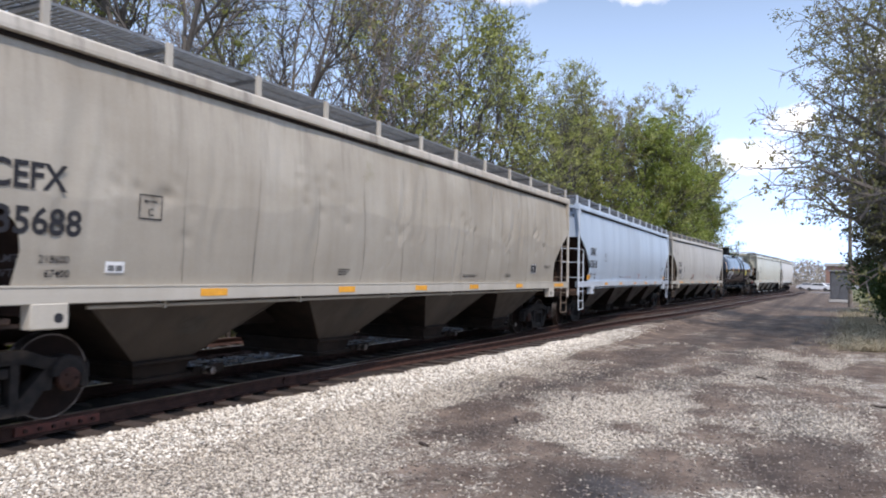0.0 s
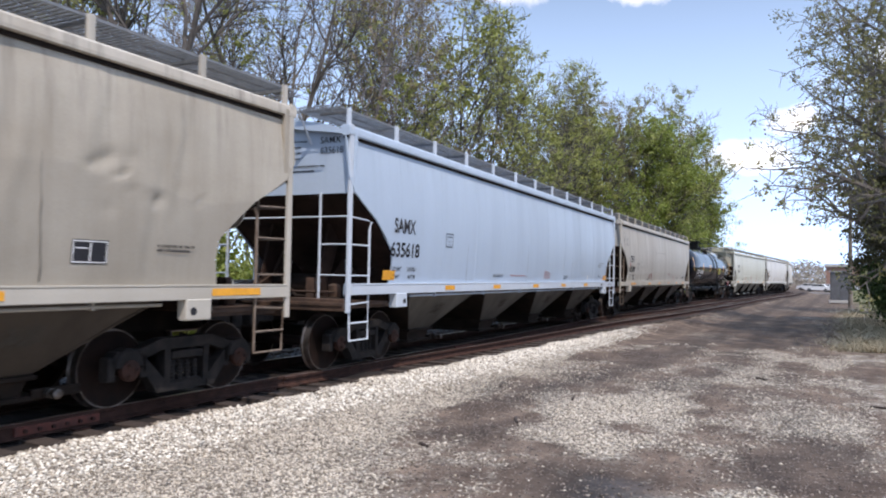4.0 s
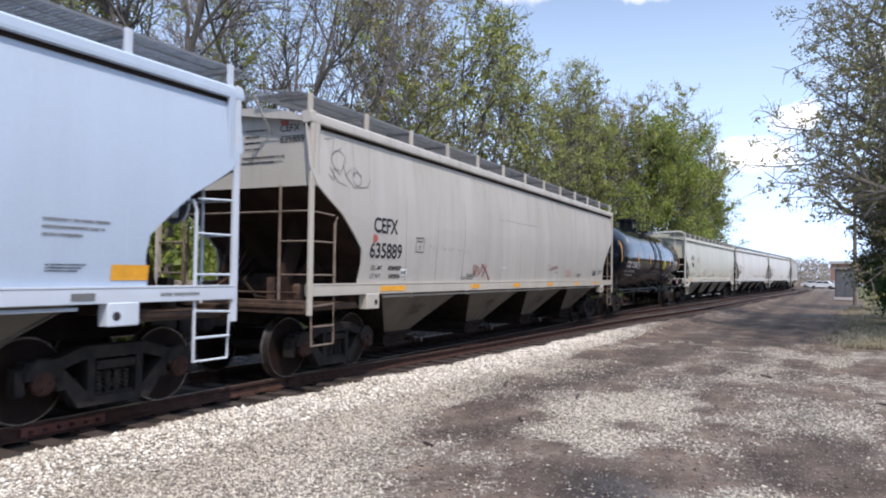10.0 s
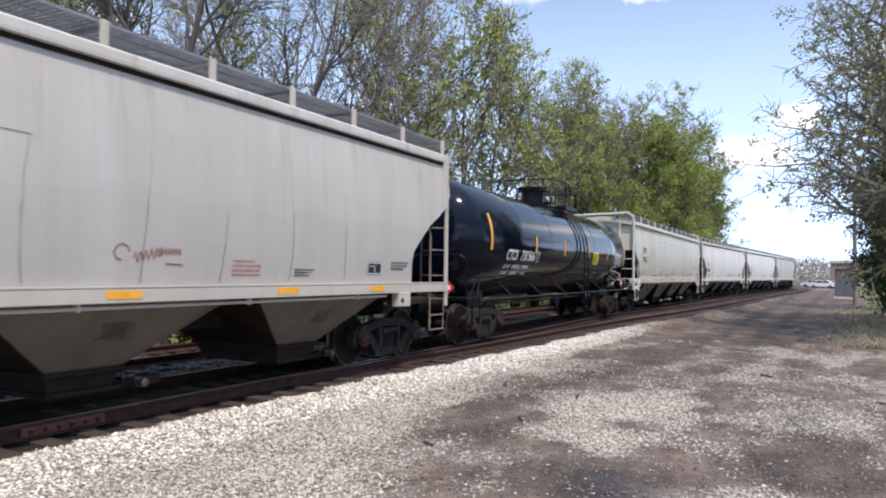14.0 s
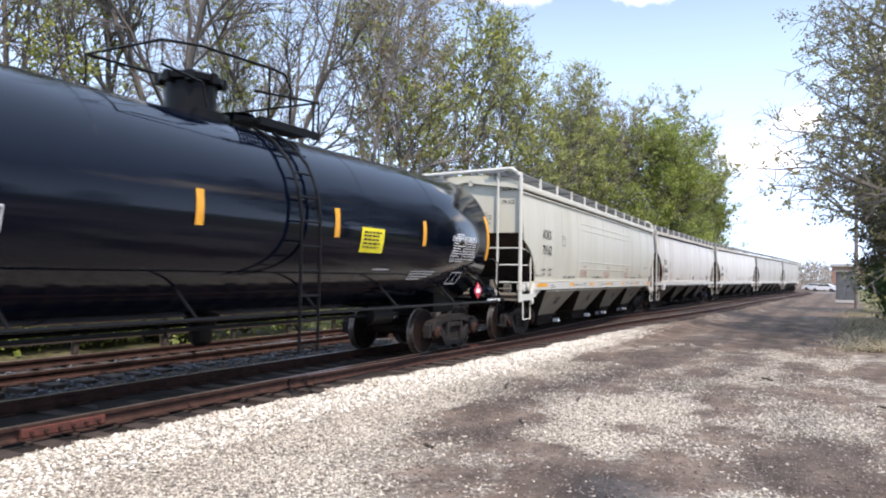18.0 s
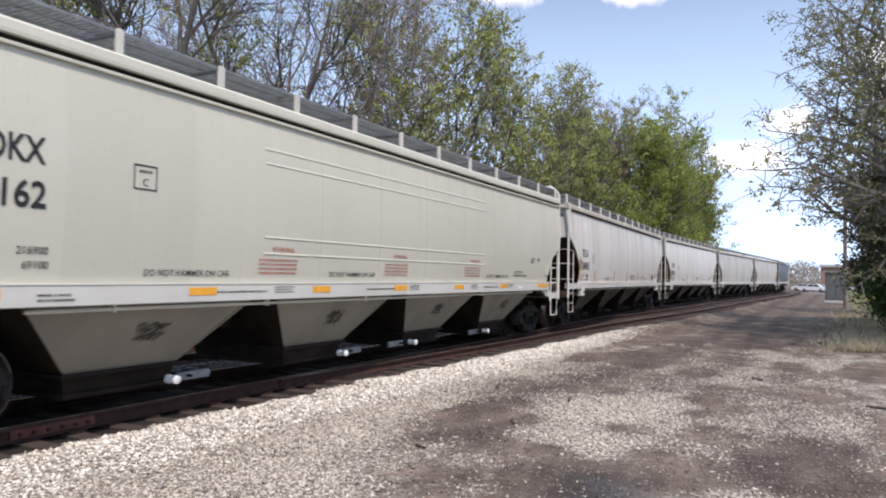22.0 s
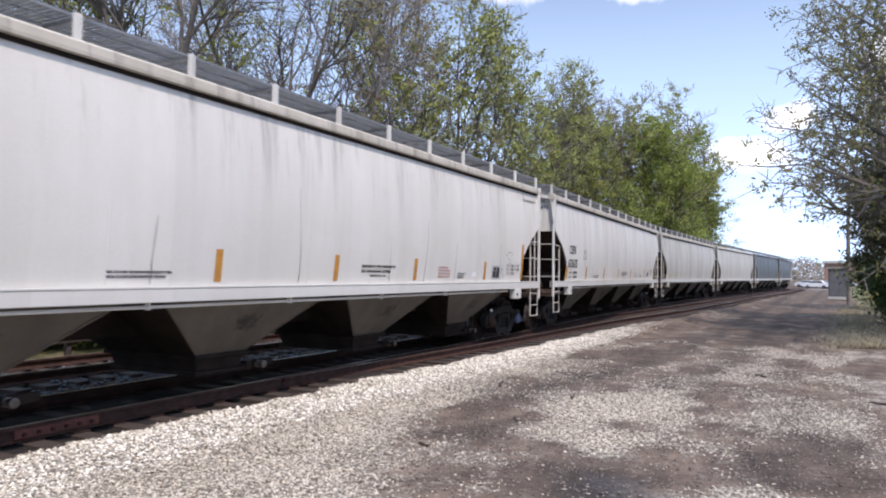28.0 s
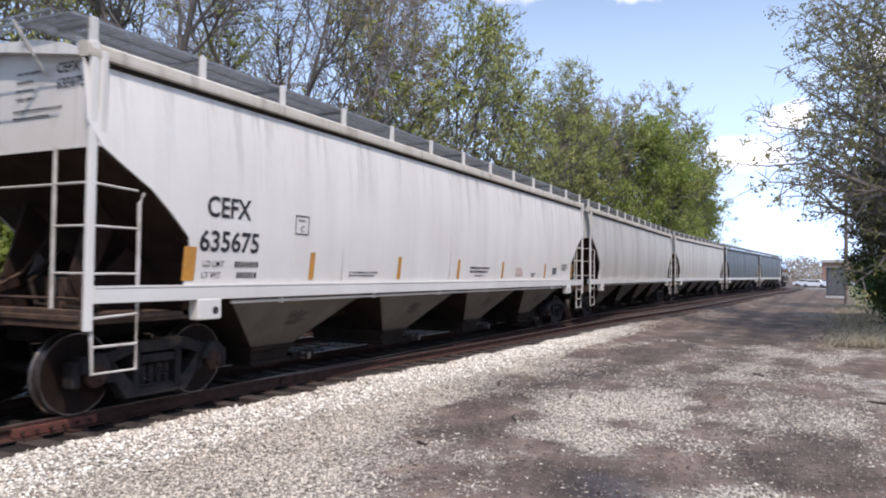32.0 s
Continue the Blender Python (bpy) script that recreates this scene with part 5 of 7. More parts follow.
        for i in range(4):
            vb.lathe([(-0.1, 0.02), (-0.09, 0.055), (0.09, 0.055), (0.1, 0.02)], 10, "y", (-9.2 - 0.05 * (i % 2), -0.62 + 0.24 * i, 1.27 + 0.03 * (i % 2)))
        vb.tube([(-9.2, -0.85, 1.24), (-9.22, -0.3, 1.3), (-9.18, 0.2, 1.26)], 0.03, 7)
        part("brake_valve", vb, M_trim_pale, car, "pale pipe fittings on the end platform")
        ab = Mesh().box(-8.75, -8.5, -1.36, -1.15, 1.2, 1.48, 0.06)
        ab.lathe([(-1.44, 0.04), (-1.42, 0.12), (-1.3, 0.13), (-1.28, 0.05)], 14, "y", (-8.42, 0, 1.36))
        part("control_valve", ab, M_trim_pale, car, "pale cast air-brake valve")
        stencil(car, [moved(letters("EXTERIOR PAINT", 0.085), x0 + 15.7, 1.74)], ink, "paint_notice", "small black stencilled notice")
        for r in reds:
            stencil(car, [moved(letters("WARNING", 0.10), x0 + r + 0.02, 1.95)], M_red, "warning_heading", "red stencilled warning")
        for z in (1.915, 2.14, 3.16, 3.36):
            for i in range(7):
                x = -3.87 + 1.1 * i
                stencil_mesh = Mesh().loft([[(xx, -side_w(z + w) - d, z + w) for w, d in ((-0.025, -0.002), (0, 0.009), (0.025, -0.002))] for xx in (x, x + 1.04)], close=False)
                part("bead", stencil_mesh, M_light, car, "pressed horizontal bead")


def repaint(car, mat, bay, trim=None, end=None, slope=None, ladder_mat=None):
    """Give a copied car its own body colour."""
    for o in car.children_recursive:
        for old, fresh in ((M_warm, mat), (M_bay, bay), (M_trim, trim or M_trim), (M_endrust, end or M_endrust), (M_slope, slope or M_slope), (M_ladder, ladder_mat or trim or M_ladder), (M_chord, mat if mat in (M_blue, M_light, M_slate, M_warm) else M_chord)):
            if o.type == "MESH" and o.data.materials[0] == old:
                o.material_slots[0].link = "OBJECT"
                o.material_slots[0].material = fresh


COUPLINGS = [2.19, 22.27, 42.45, 62.65, 80.45, 100.27, 120.34, 140.42, 160.5, 180.58, 200.65, 220.73, 238.6]
CARS = []   # car, distance of its middle along the train, half distance between truck centres


def build_tank():
    """General-service tank car, black, with a top platform."""
    car = new("tank_car")
    R, zc, L = 1.47, 2.45, 7.55
    prof = [(-L - 0.62, 0.02), (-L - 0.60, 0.35), (-L - 0.54, 0.70), (-L - 0.42, 1.02), (-L - 0.26, 1.25), (-L - 0.1, 1.41), (-L, R)]
    full = prof + [(x, R) for x in (-5.0, -4.99, -2.5, -2.49, 0, 2.5, 2.51, 5.0, 5.01)] + [(-a, r) for a, r in reversed(prof)]
    part("tank_shell", Mesh().lathe(full, 64, "x", (0, 0, zc)), M_black, car, "glossy black welded tank", smooth=True)
    for x in (-5.0, -2.5, 2.5, 5.0):
        part("weld_seam", Mesh().lathe([(x - 0.02, R - 0.002), (x - 0.01, R + 0.006), (x + 0.01, R + 0.006), (x + 0.02, R - 0.002)], 64, "x", (0, 0, zc)), M_black, car, smooth=True)
    wall = lambda z: math.sqrt(max(R * R - (z - zc) ** 2, 0.01))
    # stub sills, bolsters, underframe rail
    for e in (-1, 1):
        a, b = sorted((e * 5.2, e * 8.6))
        part("stub_sill", Mesh().box(a, b, -0.33, 0.33, 0.78, 1.15, 0.02), M_blackfit, car)
        part("bolster_saddle", Mesh().prism([(e * 6.6 - 0.5, 0.85), (e * 6.6 + 0.5, 0.85), (e * 6.6 + 0.42, 1.5), (e * 6.6 - 0.42, 1.5)], -0.8, 0.8), M_blackfit, car)
        part("end_platform", Mesh().box(min(e * 8.0, e * 8.5), max(e * 8.0, e * 8.5), -1.45, 1.45, 1.05, 1.12, 0.01), M_blackfit, car)
        cp = Mesh().box(min(e * 8.5, e * 8.75), max(e * 8.5, e * 8.75), -0.08, 0.08, 0.80, 0.96, 0.02)
        cp.box(min(e * 8.6, e * 8.93), max(e * 8.6, e * 8.93), -0.16, 0.13, 0.74, 1.02, 0.04)
        part("coupler", cp, M_iron, car)
        rail = Mesh().tube([(e * 8.35, -1.35, 1.1), (e * 8.35, -1.35, 1.95), (e * 8.35, -1.2, 2.05), (e * 8.35, 1.2, 2.05), (e * 8.35, 1.35, 1.95), (e * 8.35, 1.35, 1.1)], 0.022)
        rail.tube([(e * 8.35, -1.42, 1.1), (e * 7.9, -1.42, 1.6)], 0.02)
        part("end_handrail", rail, M_blackfit, car)
        for s in (-1, 1):
            st = Mesh().tube([(e * 8.35, s * 1.5, 1.1), (e * 8.35, s * 1.5, 0.5), (e * 7.95, s * 1.5, 0.5), (e * 7.95, s * 1.5, 1.1)], 0.02)
            part("stirrup_step", st, M_blackfit, car)
            br = Mesh().tube([(e * 8.0, s * 1.45, 1.1), (e * 7.2, s * 1.2, 1.75)], 0.02)
            part("sill_brace", br, M_blackfit, car)
    for s in (-1, 1):
        hr = Mesh().tube([(-8.0, s * 1.5, 1.06), (8.0, s * 1.5, 1.06)], 0.026)
        for x in (-5.8, -3.5, -1.2, 1.2, 3.5, 5.8):
            hr.tube([(x, s * 1.5, 1.06), (x, s * wall(1.45), 1.45)], 0.018)
        part("side_handrail", hr, M_blackfit, car, "long side handrail")
    pip = Mesh().tube([(-5.0, -0.6, 0.86), (5.0, -0.6, 0.86)], 0.03)
    pip.tube([(-5.0, 0.5, 0.82), (5.0, 0.5, 0.82)], 0.035)
    part("train_pipe", pip, M_blackfit, car)
    part("bottom_outlet", Mesh().lathe([(0.55, 0.10), (0.6, 0.16), (0.8, 0.18), (1.05, 0.3)], 16, "z", (0.3, 0, 0)), M_blackfit, car)
    part("brake_cylinder", Mesh().lathe([(-0.4, 0.06), (-0.36, 0.18), (0.36, 0.18), (0.4, 0.06)], 16, "x", (4.2, -0.6, 0.85)), M_blackfit, car)
    # manway and valve housing
    vh = part("valve_housing", Mesh().lathe([(3.80, 0.56), (3.94, 0.56), (3.95, 0.37), (4.38, 0.37), (4.40, 0.45), (4.48, 0.46), (4.51, 0.42), (4.53, 0.1)], 28, "z", (-0.02, 0, 0)), M_blackfit, car, "round black valve housing", smooth=True)
    lug = None
    for k in range(8):
        a = k * math.pi / 4
        m = pose(-0.02 + 0.44 * math.cos(a), 0.44 * math.sin(a), 4.43)
        lug = again("lid_lug", lug, vh, m) if lug else part("lid_lug", Mesh().box(-0.05, 0.05, -0.05, 0.05, -0.08, 0.08, 0.01), M_blackfit, vh, at=m)
    part("relief_valve", Mesh().lathe([(3.85, 0.2), (4.05, 0.2), (4.08, 0.26), (4.12, 0.1)], 14, "z", (0.75, -0.2, 0)), M_blackfit, car)
    pf = Mesh()
    for y in np.linspace(-1.0, -0.5, 5):
        pf.box(0.35, 1.75, y - 0.008, y + 0.008, 3.86, 3.91)
    for x in np.arange(0.35, 1.75, 0.08):
        pf.box(x, x + 0.012, -1.0, -0.5, 3.865, 3.905)
    pf.box(0.35, 1.75, -1.02, -0.98, 3.80, 3.92)
    part("top_platform", pf, M_blackfit, car, "black grating platform")
    rl = Mesh()
    rl.tube([(-1.2, -0.75, 4.28), (-1.2, -0.75, 4.62), (-0.6, -0.8, 4.70), (0.7, -0.9, 4.72), (0.95, -0.95, 4.68), (1.08, -0.95, 4.5), (1.08, -0.95, 3.85)], 0.022)
    rl.tube([(0.62, -0.93, 4.72), (0.62, -0.93, 3.85)], 0.02)
    rl.tube([(-1.2, -0.75, 4.30), (-0.55, -0.78, 4.22), (-0.45, -0.78, 3.9)], 0.02)
    rl.tube([(0.35, -0.9, 4.30), (1.75, -0.98, 4.42), (1.75, -0.98, 3.8)], 0.022)
    rl.tube([(1.62, -0.98, 4.42), (1.62, -0.98, 3.8)], 0.02)
    rl.tube([(-1.2, 0.75, 4.62), (0.7, 0.9, 4.72), (1.08, 0.95, 4.6), (1.08, 0.95, 3.85)], 0.022)
    rl.tube([(-1.2, -0.75, 4.62), (-1.2, 0.75, 4.62), (-1.2, 0.75, 3.85)], 0.02)
    rl.tube([(1.75, -0.98, 4.42), (1.75, 0.98, 4.42), (1.75, 0.98, 3.8)], 0.02)
    part("platform_railing", rl, M_blackfit, car, "black pipe railing")
    for s in (-1, 1):
        zz = [1.1, 1.5, 2.0, 2.45, 2.9, 3.3, 3.6, 3.82]
        lad = Mesh()
        yy = [s * (1.6 if z <= 2.5 else wall(z) + 0.12) for z in zz]
        for x in (0.62, 1.05):
            lad.tube([(x, y, z) for y, z in zip([yy[0]] + yy, [0.5] + zz)], 0.026)
        lad = part("side_ladder", lad, M_blackfit, car, "black side ladder")
        for z in np.arange(0.6, 3.8, 0.36):
            y = float(np.interp(z, zz, yy))
            part("rung", Mesh().tube([(0.62, y, z), (1.05, y, z)], 0.018), M_blackfit, lad)
    for x in (-6.6, 6.6):
        build_truck(car, x)
    # tape, panels, lettering
    for x, z0, z1 in ((-7.24, 2.2, 3.06), (-3.98, 2.22, 2.67), (-1.25, 2.22, 2.67), (1.6, 2.22, 2.68), (4.43, 2.2, 2.68), (7.4, 2.0, 3.0)):
        stencil(car, [patch(x, x + 0.13, z0, z1, 6)], M_orange, "reflector", "upright orange reflective strip", wall, 0.008)
    stencil(car, [patch(2.35, 3.05, 2.01, 2.43, 5)], M_yellow, "notice_panel", "yellow notice panel", wall, 0.008)
    stencil(car, [moved(bars(2.42, 2.34, (0.56,), 0.03, 0.06), 0, 0)] + [bars(2.42, 2.28 - 0.065 * i, (0.5 - 0.04 * (i % 2),), 0.03, 0.06) for i in range(4)], M_ink, "notice_writing", "", wall, 0.014)
    stencil(car, [moved(letters("CTCX", 0.36, 0.84, 0.18), -6.13, 2.0)], M_chalk, "reporting_mark", "white stencilled mark", wall, 0.016)
    stencil(car, [moved(letters("731566", 0.36, 1.1, 0.18), -5.1, 2.0)], M_chalk, "car_number", "white stencilled number", wall, 0.016)
    stencil(car, framed(-3.83, 1.98, 0.25, 0.27, 0.018) + [moved(letters("C", 0.14), -3.755, 2.02), bars(-3.78, 2.17, (0.15,), 0.03, 0.1, True)], M_chalk, "plate_stencil", "", wall, 0.012)
    rows = [moved(letters("LD LMT", 0.13, 0.46), -6.13, 1.79), moved(letters("LT WT", 0.13, 0.42), -6.13, 1.63), bars(-5.5, 1.79, (0.5,), 0.085, 0.2, True), moved(letters("LB", 0.13), -5.02, 1.79), bars(-4.75, 1.79, (0.42,), 0.085, 0.2, True), bars(-5.46, 1.63, (0.44,), 0.085, 0.2, True), moved(letters("LB", 0.13), -5.02, 1.63), bars(-4.75, 1.63, (0.42,), 0.085, 0.2, True)]
    stencil(car, rows, M_chalk, "weight_stencil", "", wall, 0.012)
    rows = framed(5.70, 1.98, 1.13, 0.49, 0.012) + [patch(u, u + 0.01, 1.99, 2.46, 4) for u in (6.22, 6.42, 6.63)] + [patch(5.71, 6.82, z, z + 0.008) for z in (2.10, 2.15, 2.40)]
    for i in range(8):
        z = 2.415 - 0.054 * i
        rows += [bars(5.74, z, (0.44 - 0.1 * (i % 3),), 0.026, 0.05, True)] + [bars(u, z, (0.14,), 0.026, 0.05, True) for u in (6.25, 6.46, 6.66)]
    rows += [bars(5.7, 1.93, (0.6,), 0.026, 0.05, True), bars(5.89, 2.49, (0.35,), 0.03, 0.05, True)]
    rows += [bars(4.3, 1.70, (0.95, 0.9, 0.75, 0.5), 0.024, 0.05, True), bars(2.95, 1.72, (0.55,), 0.024, 0.05, True)]
    stencil(car, rows, M_chalk, "test_data", "white test-data stencils", wall, 0.012)
    stencil(car, framed(6.03, 1.45, 0.5, 0.26, 0.018) + [patch(6.28, 6.295, 1.46, 1.70)], M_chalk, "inspection_frame", "white outlined inspection panel", wall, 0.012)
    part("air_reservoir", Mesh().lathe([(7.3, 0.05), (7.36, 0.15), (8.16, 0.15), (8.22, 0.05)], 18, "x", (0, -1.2, 1.27)), M_black, car, "black air reservoir", smooth=True)
    part("reservoir_plate", Mesh().box(7.5, 8.2, -1.47, -1.46, 1.055, 1.115), M_chalk, car, "narrow white stencilled plate")
    # head lettering and diamond placard at the end facing the camera
    hd = Mesh()
    for v, f in [moved(letters("CTCX 731566", 0.17), -0.55, 2.86)] + [bars(-0.5, 2.72 - 0.12 * i, (0.95 - 0.2 * i,), 0.06, 0.1) for i in range(2)]:
        hd.add([(-(L + 0.62 * math.sqrt(max(0.0, 1 - (p[0] ** 2 + (p[1] - zc) ** 2) / R ** 2))) - 0.05, -p[0], p[1]) for p in v], f)
    part("head_mark", hd, M_chalk, car)
    for at in (pose(7.06, -1.42, 1.31), pose(-8.42, -0.9, 1.33, 0, 0, -90)):
        d = Mesh().loft([[(u, k, w) for u, w in ((-0.19, 0), (0, -0.19), (0.19, 0), (0, 0.19))] for k in (-0.006, 0.006)])
        pl = part("placard", d, M_placard, car, "red and white diamond placard", at=at)
        part("placard_band", Mesh().box(-0.10, 0.10, -0.012, -0.007, -0.05, 0.05), M_chalk, pl)
        part("placard_symbol", Mesh().prism([(-0.03, 0.075), (0.03, 0.075), (0, 0.14)], -0.012, -0.007), M_chalk, pl)
        part("placard_bracket", Mesh().tube([(0, 0.02, -0.25), (0, 0.02, 0.1)], 0.015), M_blackfit, pl)
    return car


def dent_side(car):
    """Battered near side of one car: creases and hollows pressed into the sheet."""
    rng = random.Random(77)
    zs = [1.46, 1.57, 1.8, 2.04, 2.3, 2.55, 2.75, 2.93, 3.2, 3.5, 3.84]
    xe = [8.04, 8.02, 7.98, 8.02, 8.30, 8.60, 8.95, 9.24, LB, LB, LB]
    Z = np.linspace(1.46, 3.84, 44)
    E = np.interp(Z, zs, xe)
    U = np.linspace(-1, 1, 300)
    X, H = U[None] * E[:, None], np.repeat(Z[:, None], 300, 1)
    d = np.zeros_like(X)
    # long upright creases where the sheet has buckled between its frames
    for k in range(26):
        cx, cz = rng.uniform(-9, 9), rng.uniform(2.2, 3.2)
        w, hgt, a = rng.uniform(0.05, 0.13), rng.uniform(0.35, 0.9), rng.uniform(0.006, 0.016)
        bend = 0.08 * np.sin((H - cz) * rng.uniform(2, 5))
        d += a * np.exp(-((X - cx - bend) / w) ** 2 - ((H - cz) / hgt) ** 4)
        d -= 1.2 * a * np.exp(-((X - cx - bend - 1.7 * w) / (1.5 * w)) ** 2 - ((H - cz) / hgt) ** 4)
    # clusters of hammer dents
    for bx, bz in ((-6.4, 2.5), (-3.2, 2.7), (-0.9, 2.45), (1.8, 2.65), (4.1, 2.5), (6.6, 2.6)):
        for k in range(16):
            cx, cz, w, a = bx + rng.gauss(0, 0.45), bz + rng.gauss(0, 0.22), rng.uniform(0.04, 0.10), rng.uniform(0.010, 0.026)
            d -= a * np.exp(-((X - cx) / w) ** 2 - ((H - cz) / (w * 0.8)) ** 2)
    d += 0.02 * (0.5 - patchy(X + 30, H * 1.4, 1.3))
    d *= np.clip((H - 1.46) / 0.15, 0, 1) * np.clip((3.84 - H) / 0.15, 0, 1)
    d = np.minimum(d - 0.004, 0.003)
    v = np.stack([X, -(side_w(H) + d), H], -1).reshape(-1, 3)
    i = (np.arange(43)[:, None] * 300 + np.arange(299)[None]).ravel()
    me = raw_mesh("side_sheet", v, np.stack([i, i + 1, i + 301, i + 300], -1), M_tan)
    me.shade_smooth()
    for o in list(car.children):
        if o.name.startswith("side_sheet") and o.data.vertices[0].co.y < 0:
            skin = new("side_sheet", me)
            skin.parent = car
            tagged(skin, "dented tan side sheet")
            bpy.data.objects.remove(o)
        elif o.name.startswith("seam") and o.data.vertices[0].co.y < 0:
            bpy.data.objects.remove(o)


def build_train():
    base, wide = build_hopper(), build_hopper(0.78, 0.97, 8.19, False)
    t_e, st = (1.68, 4.82, 7.25, 9.66, 12.15, 14.7, 17.43), (1.95, 4.42, 7.05, 9.6, 12.15, 15.4, 18.05)
    looks = [
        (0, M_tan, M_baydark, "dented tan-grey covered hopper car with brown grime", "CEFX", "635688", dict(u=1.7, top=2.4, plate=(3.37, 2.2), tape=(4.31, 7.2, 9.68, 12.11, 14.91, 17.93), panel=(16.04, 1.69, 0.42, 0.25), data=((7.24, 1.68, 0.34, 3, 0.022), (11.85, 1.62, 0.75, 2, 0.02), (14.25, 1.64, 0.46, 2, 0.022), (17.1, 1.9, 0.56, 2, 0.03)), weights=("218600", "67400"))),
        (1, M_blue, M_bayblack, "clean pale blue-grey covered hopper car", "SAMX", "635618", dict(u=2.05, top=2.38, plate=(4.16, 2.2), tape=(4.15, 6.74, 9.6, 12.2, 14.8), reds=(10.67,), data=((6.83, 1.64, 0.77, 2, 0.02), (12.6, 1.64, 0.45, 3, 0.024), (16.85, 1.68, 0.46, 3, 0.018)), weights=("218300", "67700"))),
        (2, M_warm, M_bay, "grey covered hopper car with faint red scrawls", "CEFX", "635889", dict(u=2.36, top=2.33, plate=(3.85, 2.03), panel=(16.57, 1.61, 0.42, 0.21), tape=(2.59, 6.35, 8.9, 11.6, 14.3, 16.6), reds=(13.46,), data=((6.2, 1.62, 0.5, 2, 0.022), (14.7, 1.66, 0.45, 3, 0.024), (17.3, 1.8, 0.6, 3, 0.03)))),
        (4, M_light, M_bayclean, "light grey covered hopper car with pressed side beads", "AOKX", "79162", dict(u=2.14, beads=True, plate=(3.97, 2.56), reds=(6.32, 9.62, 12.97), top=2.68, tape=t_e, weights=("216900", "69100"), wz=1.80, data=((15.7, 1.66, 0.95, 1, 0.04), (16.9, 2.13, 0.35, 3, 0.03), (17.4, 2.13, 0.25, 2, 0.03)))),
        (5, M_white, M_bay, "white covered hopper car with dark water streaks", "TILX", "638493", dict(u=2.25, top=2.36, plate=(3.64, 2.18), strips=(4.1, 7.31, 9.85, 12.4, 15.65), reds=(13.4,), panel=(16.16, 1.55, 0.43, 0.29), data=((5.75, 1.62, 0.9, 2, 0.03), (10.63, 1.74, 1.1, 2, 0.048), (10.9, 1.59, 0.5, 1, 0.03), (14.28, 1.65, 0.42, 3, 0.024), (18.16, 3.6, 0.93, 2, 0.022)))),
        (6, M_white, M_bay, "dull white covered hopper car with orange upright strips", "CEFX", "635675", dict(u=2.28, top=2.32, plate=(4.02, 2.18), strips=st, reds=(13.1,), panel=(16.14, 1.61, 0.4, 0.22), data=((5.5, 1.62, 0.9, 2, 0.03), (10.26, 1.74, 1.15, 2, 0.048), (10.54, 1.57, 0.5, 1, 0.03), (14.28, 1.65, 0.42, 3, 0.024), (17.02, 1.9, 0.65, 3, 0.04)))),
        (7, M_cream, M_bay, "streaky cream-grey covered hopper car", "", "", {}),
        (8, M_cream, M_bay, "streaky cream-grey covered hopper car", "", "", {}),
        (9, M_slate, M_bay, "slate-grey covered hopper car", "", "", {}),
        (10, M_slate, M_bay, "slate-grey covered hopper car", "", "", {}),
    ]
    made = []
    for k, mat, bay, label, mark, number, opts in looks:
        c = wide if k == 4 else (base if not made else copy_thing(base, Matrix()))
        made.append((c, k, mat, bay, label, mark, number, opts))
    for c, k, mat, bay, label, mark, number, opts in made:
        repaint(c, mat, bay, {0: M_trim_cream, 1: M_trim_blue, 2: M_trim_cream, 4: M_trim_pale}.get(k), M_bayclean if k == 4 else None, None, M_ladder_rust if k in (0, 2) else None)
        if k == 0:
            dent_side(c)
        if mark:
            letter_hopper(c, mark, number, M_ink, **opts)
        tagged(c, label, "freight car", "freight train cars")
        CARS.append((c, (COUPLINGS[k] + COUPLINGS[k + 1]) / 2, 8.19 if k == 4 else TRUCK_X, k < 7))
    tank = build_tank()
    tank2 = copy_thing(tank, Matrix())
    for c, k in ((tank, 3), (tank2, 11)):
        tagged(c, "glossy black tank car with orange strips and white stencils", "freight car", "freight train cars")
        CARS.append((c, (COUPLINGS[k] + COUPLINGS[k + 1]) / 2, 6.6, k == 3))


def scrawl(car, paths, width, mat, name, label):
    """Hand-drawn strokes laid on the near side as thin ribbons."""
    rows = []
    for pts in paths:
        p = [Vector((a, b)) for a, b in pts]
        vs = []
        for i, q in enumerate(p):
            d = (p[min(i + 1, len(p) - 1)] - p[max(i - 1, 0)])
            d = Vector((-d.y, d.x)).normalized() * width * 0.5
            vs += [tuple(q + d), tuple(q - d)]
        rows.append((vs, [(2 * i, 2 * i + 1, 2 * i + 3, 2 * i + 2) for i in range(len(p) - 1)]))
    return tagged(stencil(car, rows, mat, name, label), kind="stuff")


def weather_lines(car, rels, seed, z1=2.95):
    rng = random.Random(seed)
    for u in rels:
        x, top = -10.04 + u, z1 + rng.uniform(-0.5, 0.4)
        pts, n = [], 9
        for i in range(n):
            z = 1.5 + (top - 1.5) * i / (n - 1)
            pts.append((x + 0.03 * math.sin(z * 3 + u) + rng.gauss(0, 0.006), z))
        vs, k = [], 0
        for i, (a, b) in enumerate(pts):
            w = 0.008 * (1 - 0.75 * i / (n - 1)) * rng.uniform(0.5, 1.3)
            vs += [(a - w, b), (a + w, b)]
        stencil(car, [(vs, [(2 * i, 2 * i + 1, 2 * i + 3, 2 * i + 2) for i in range(n - 1)])], M_stain, "crease", "dark dirt-filled crease")


build_train()
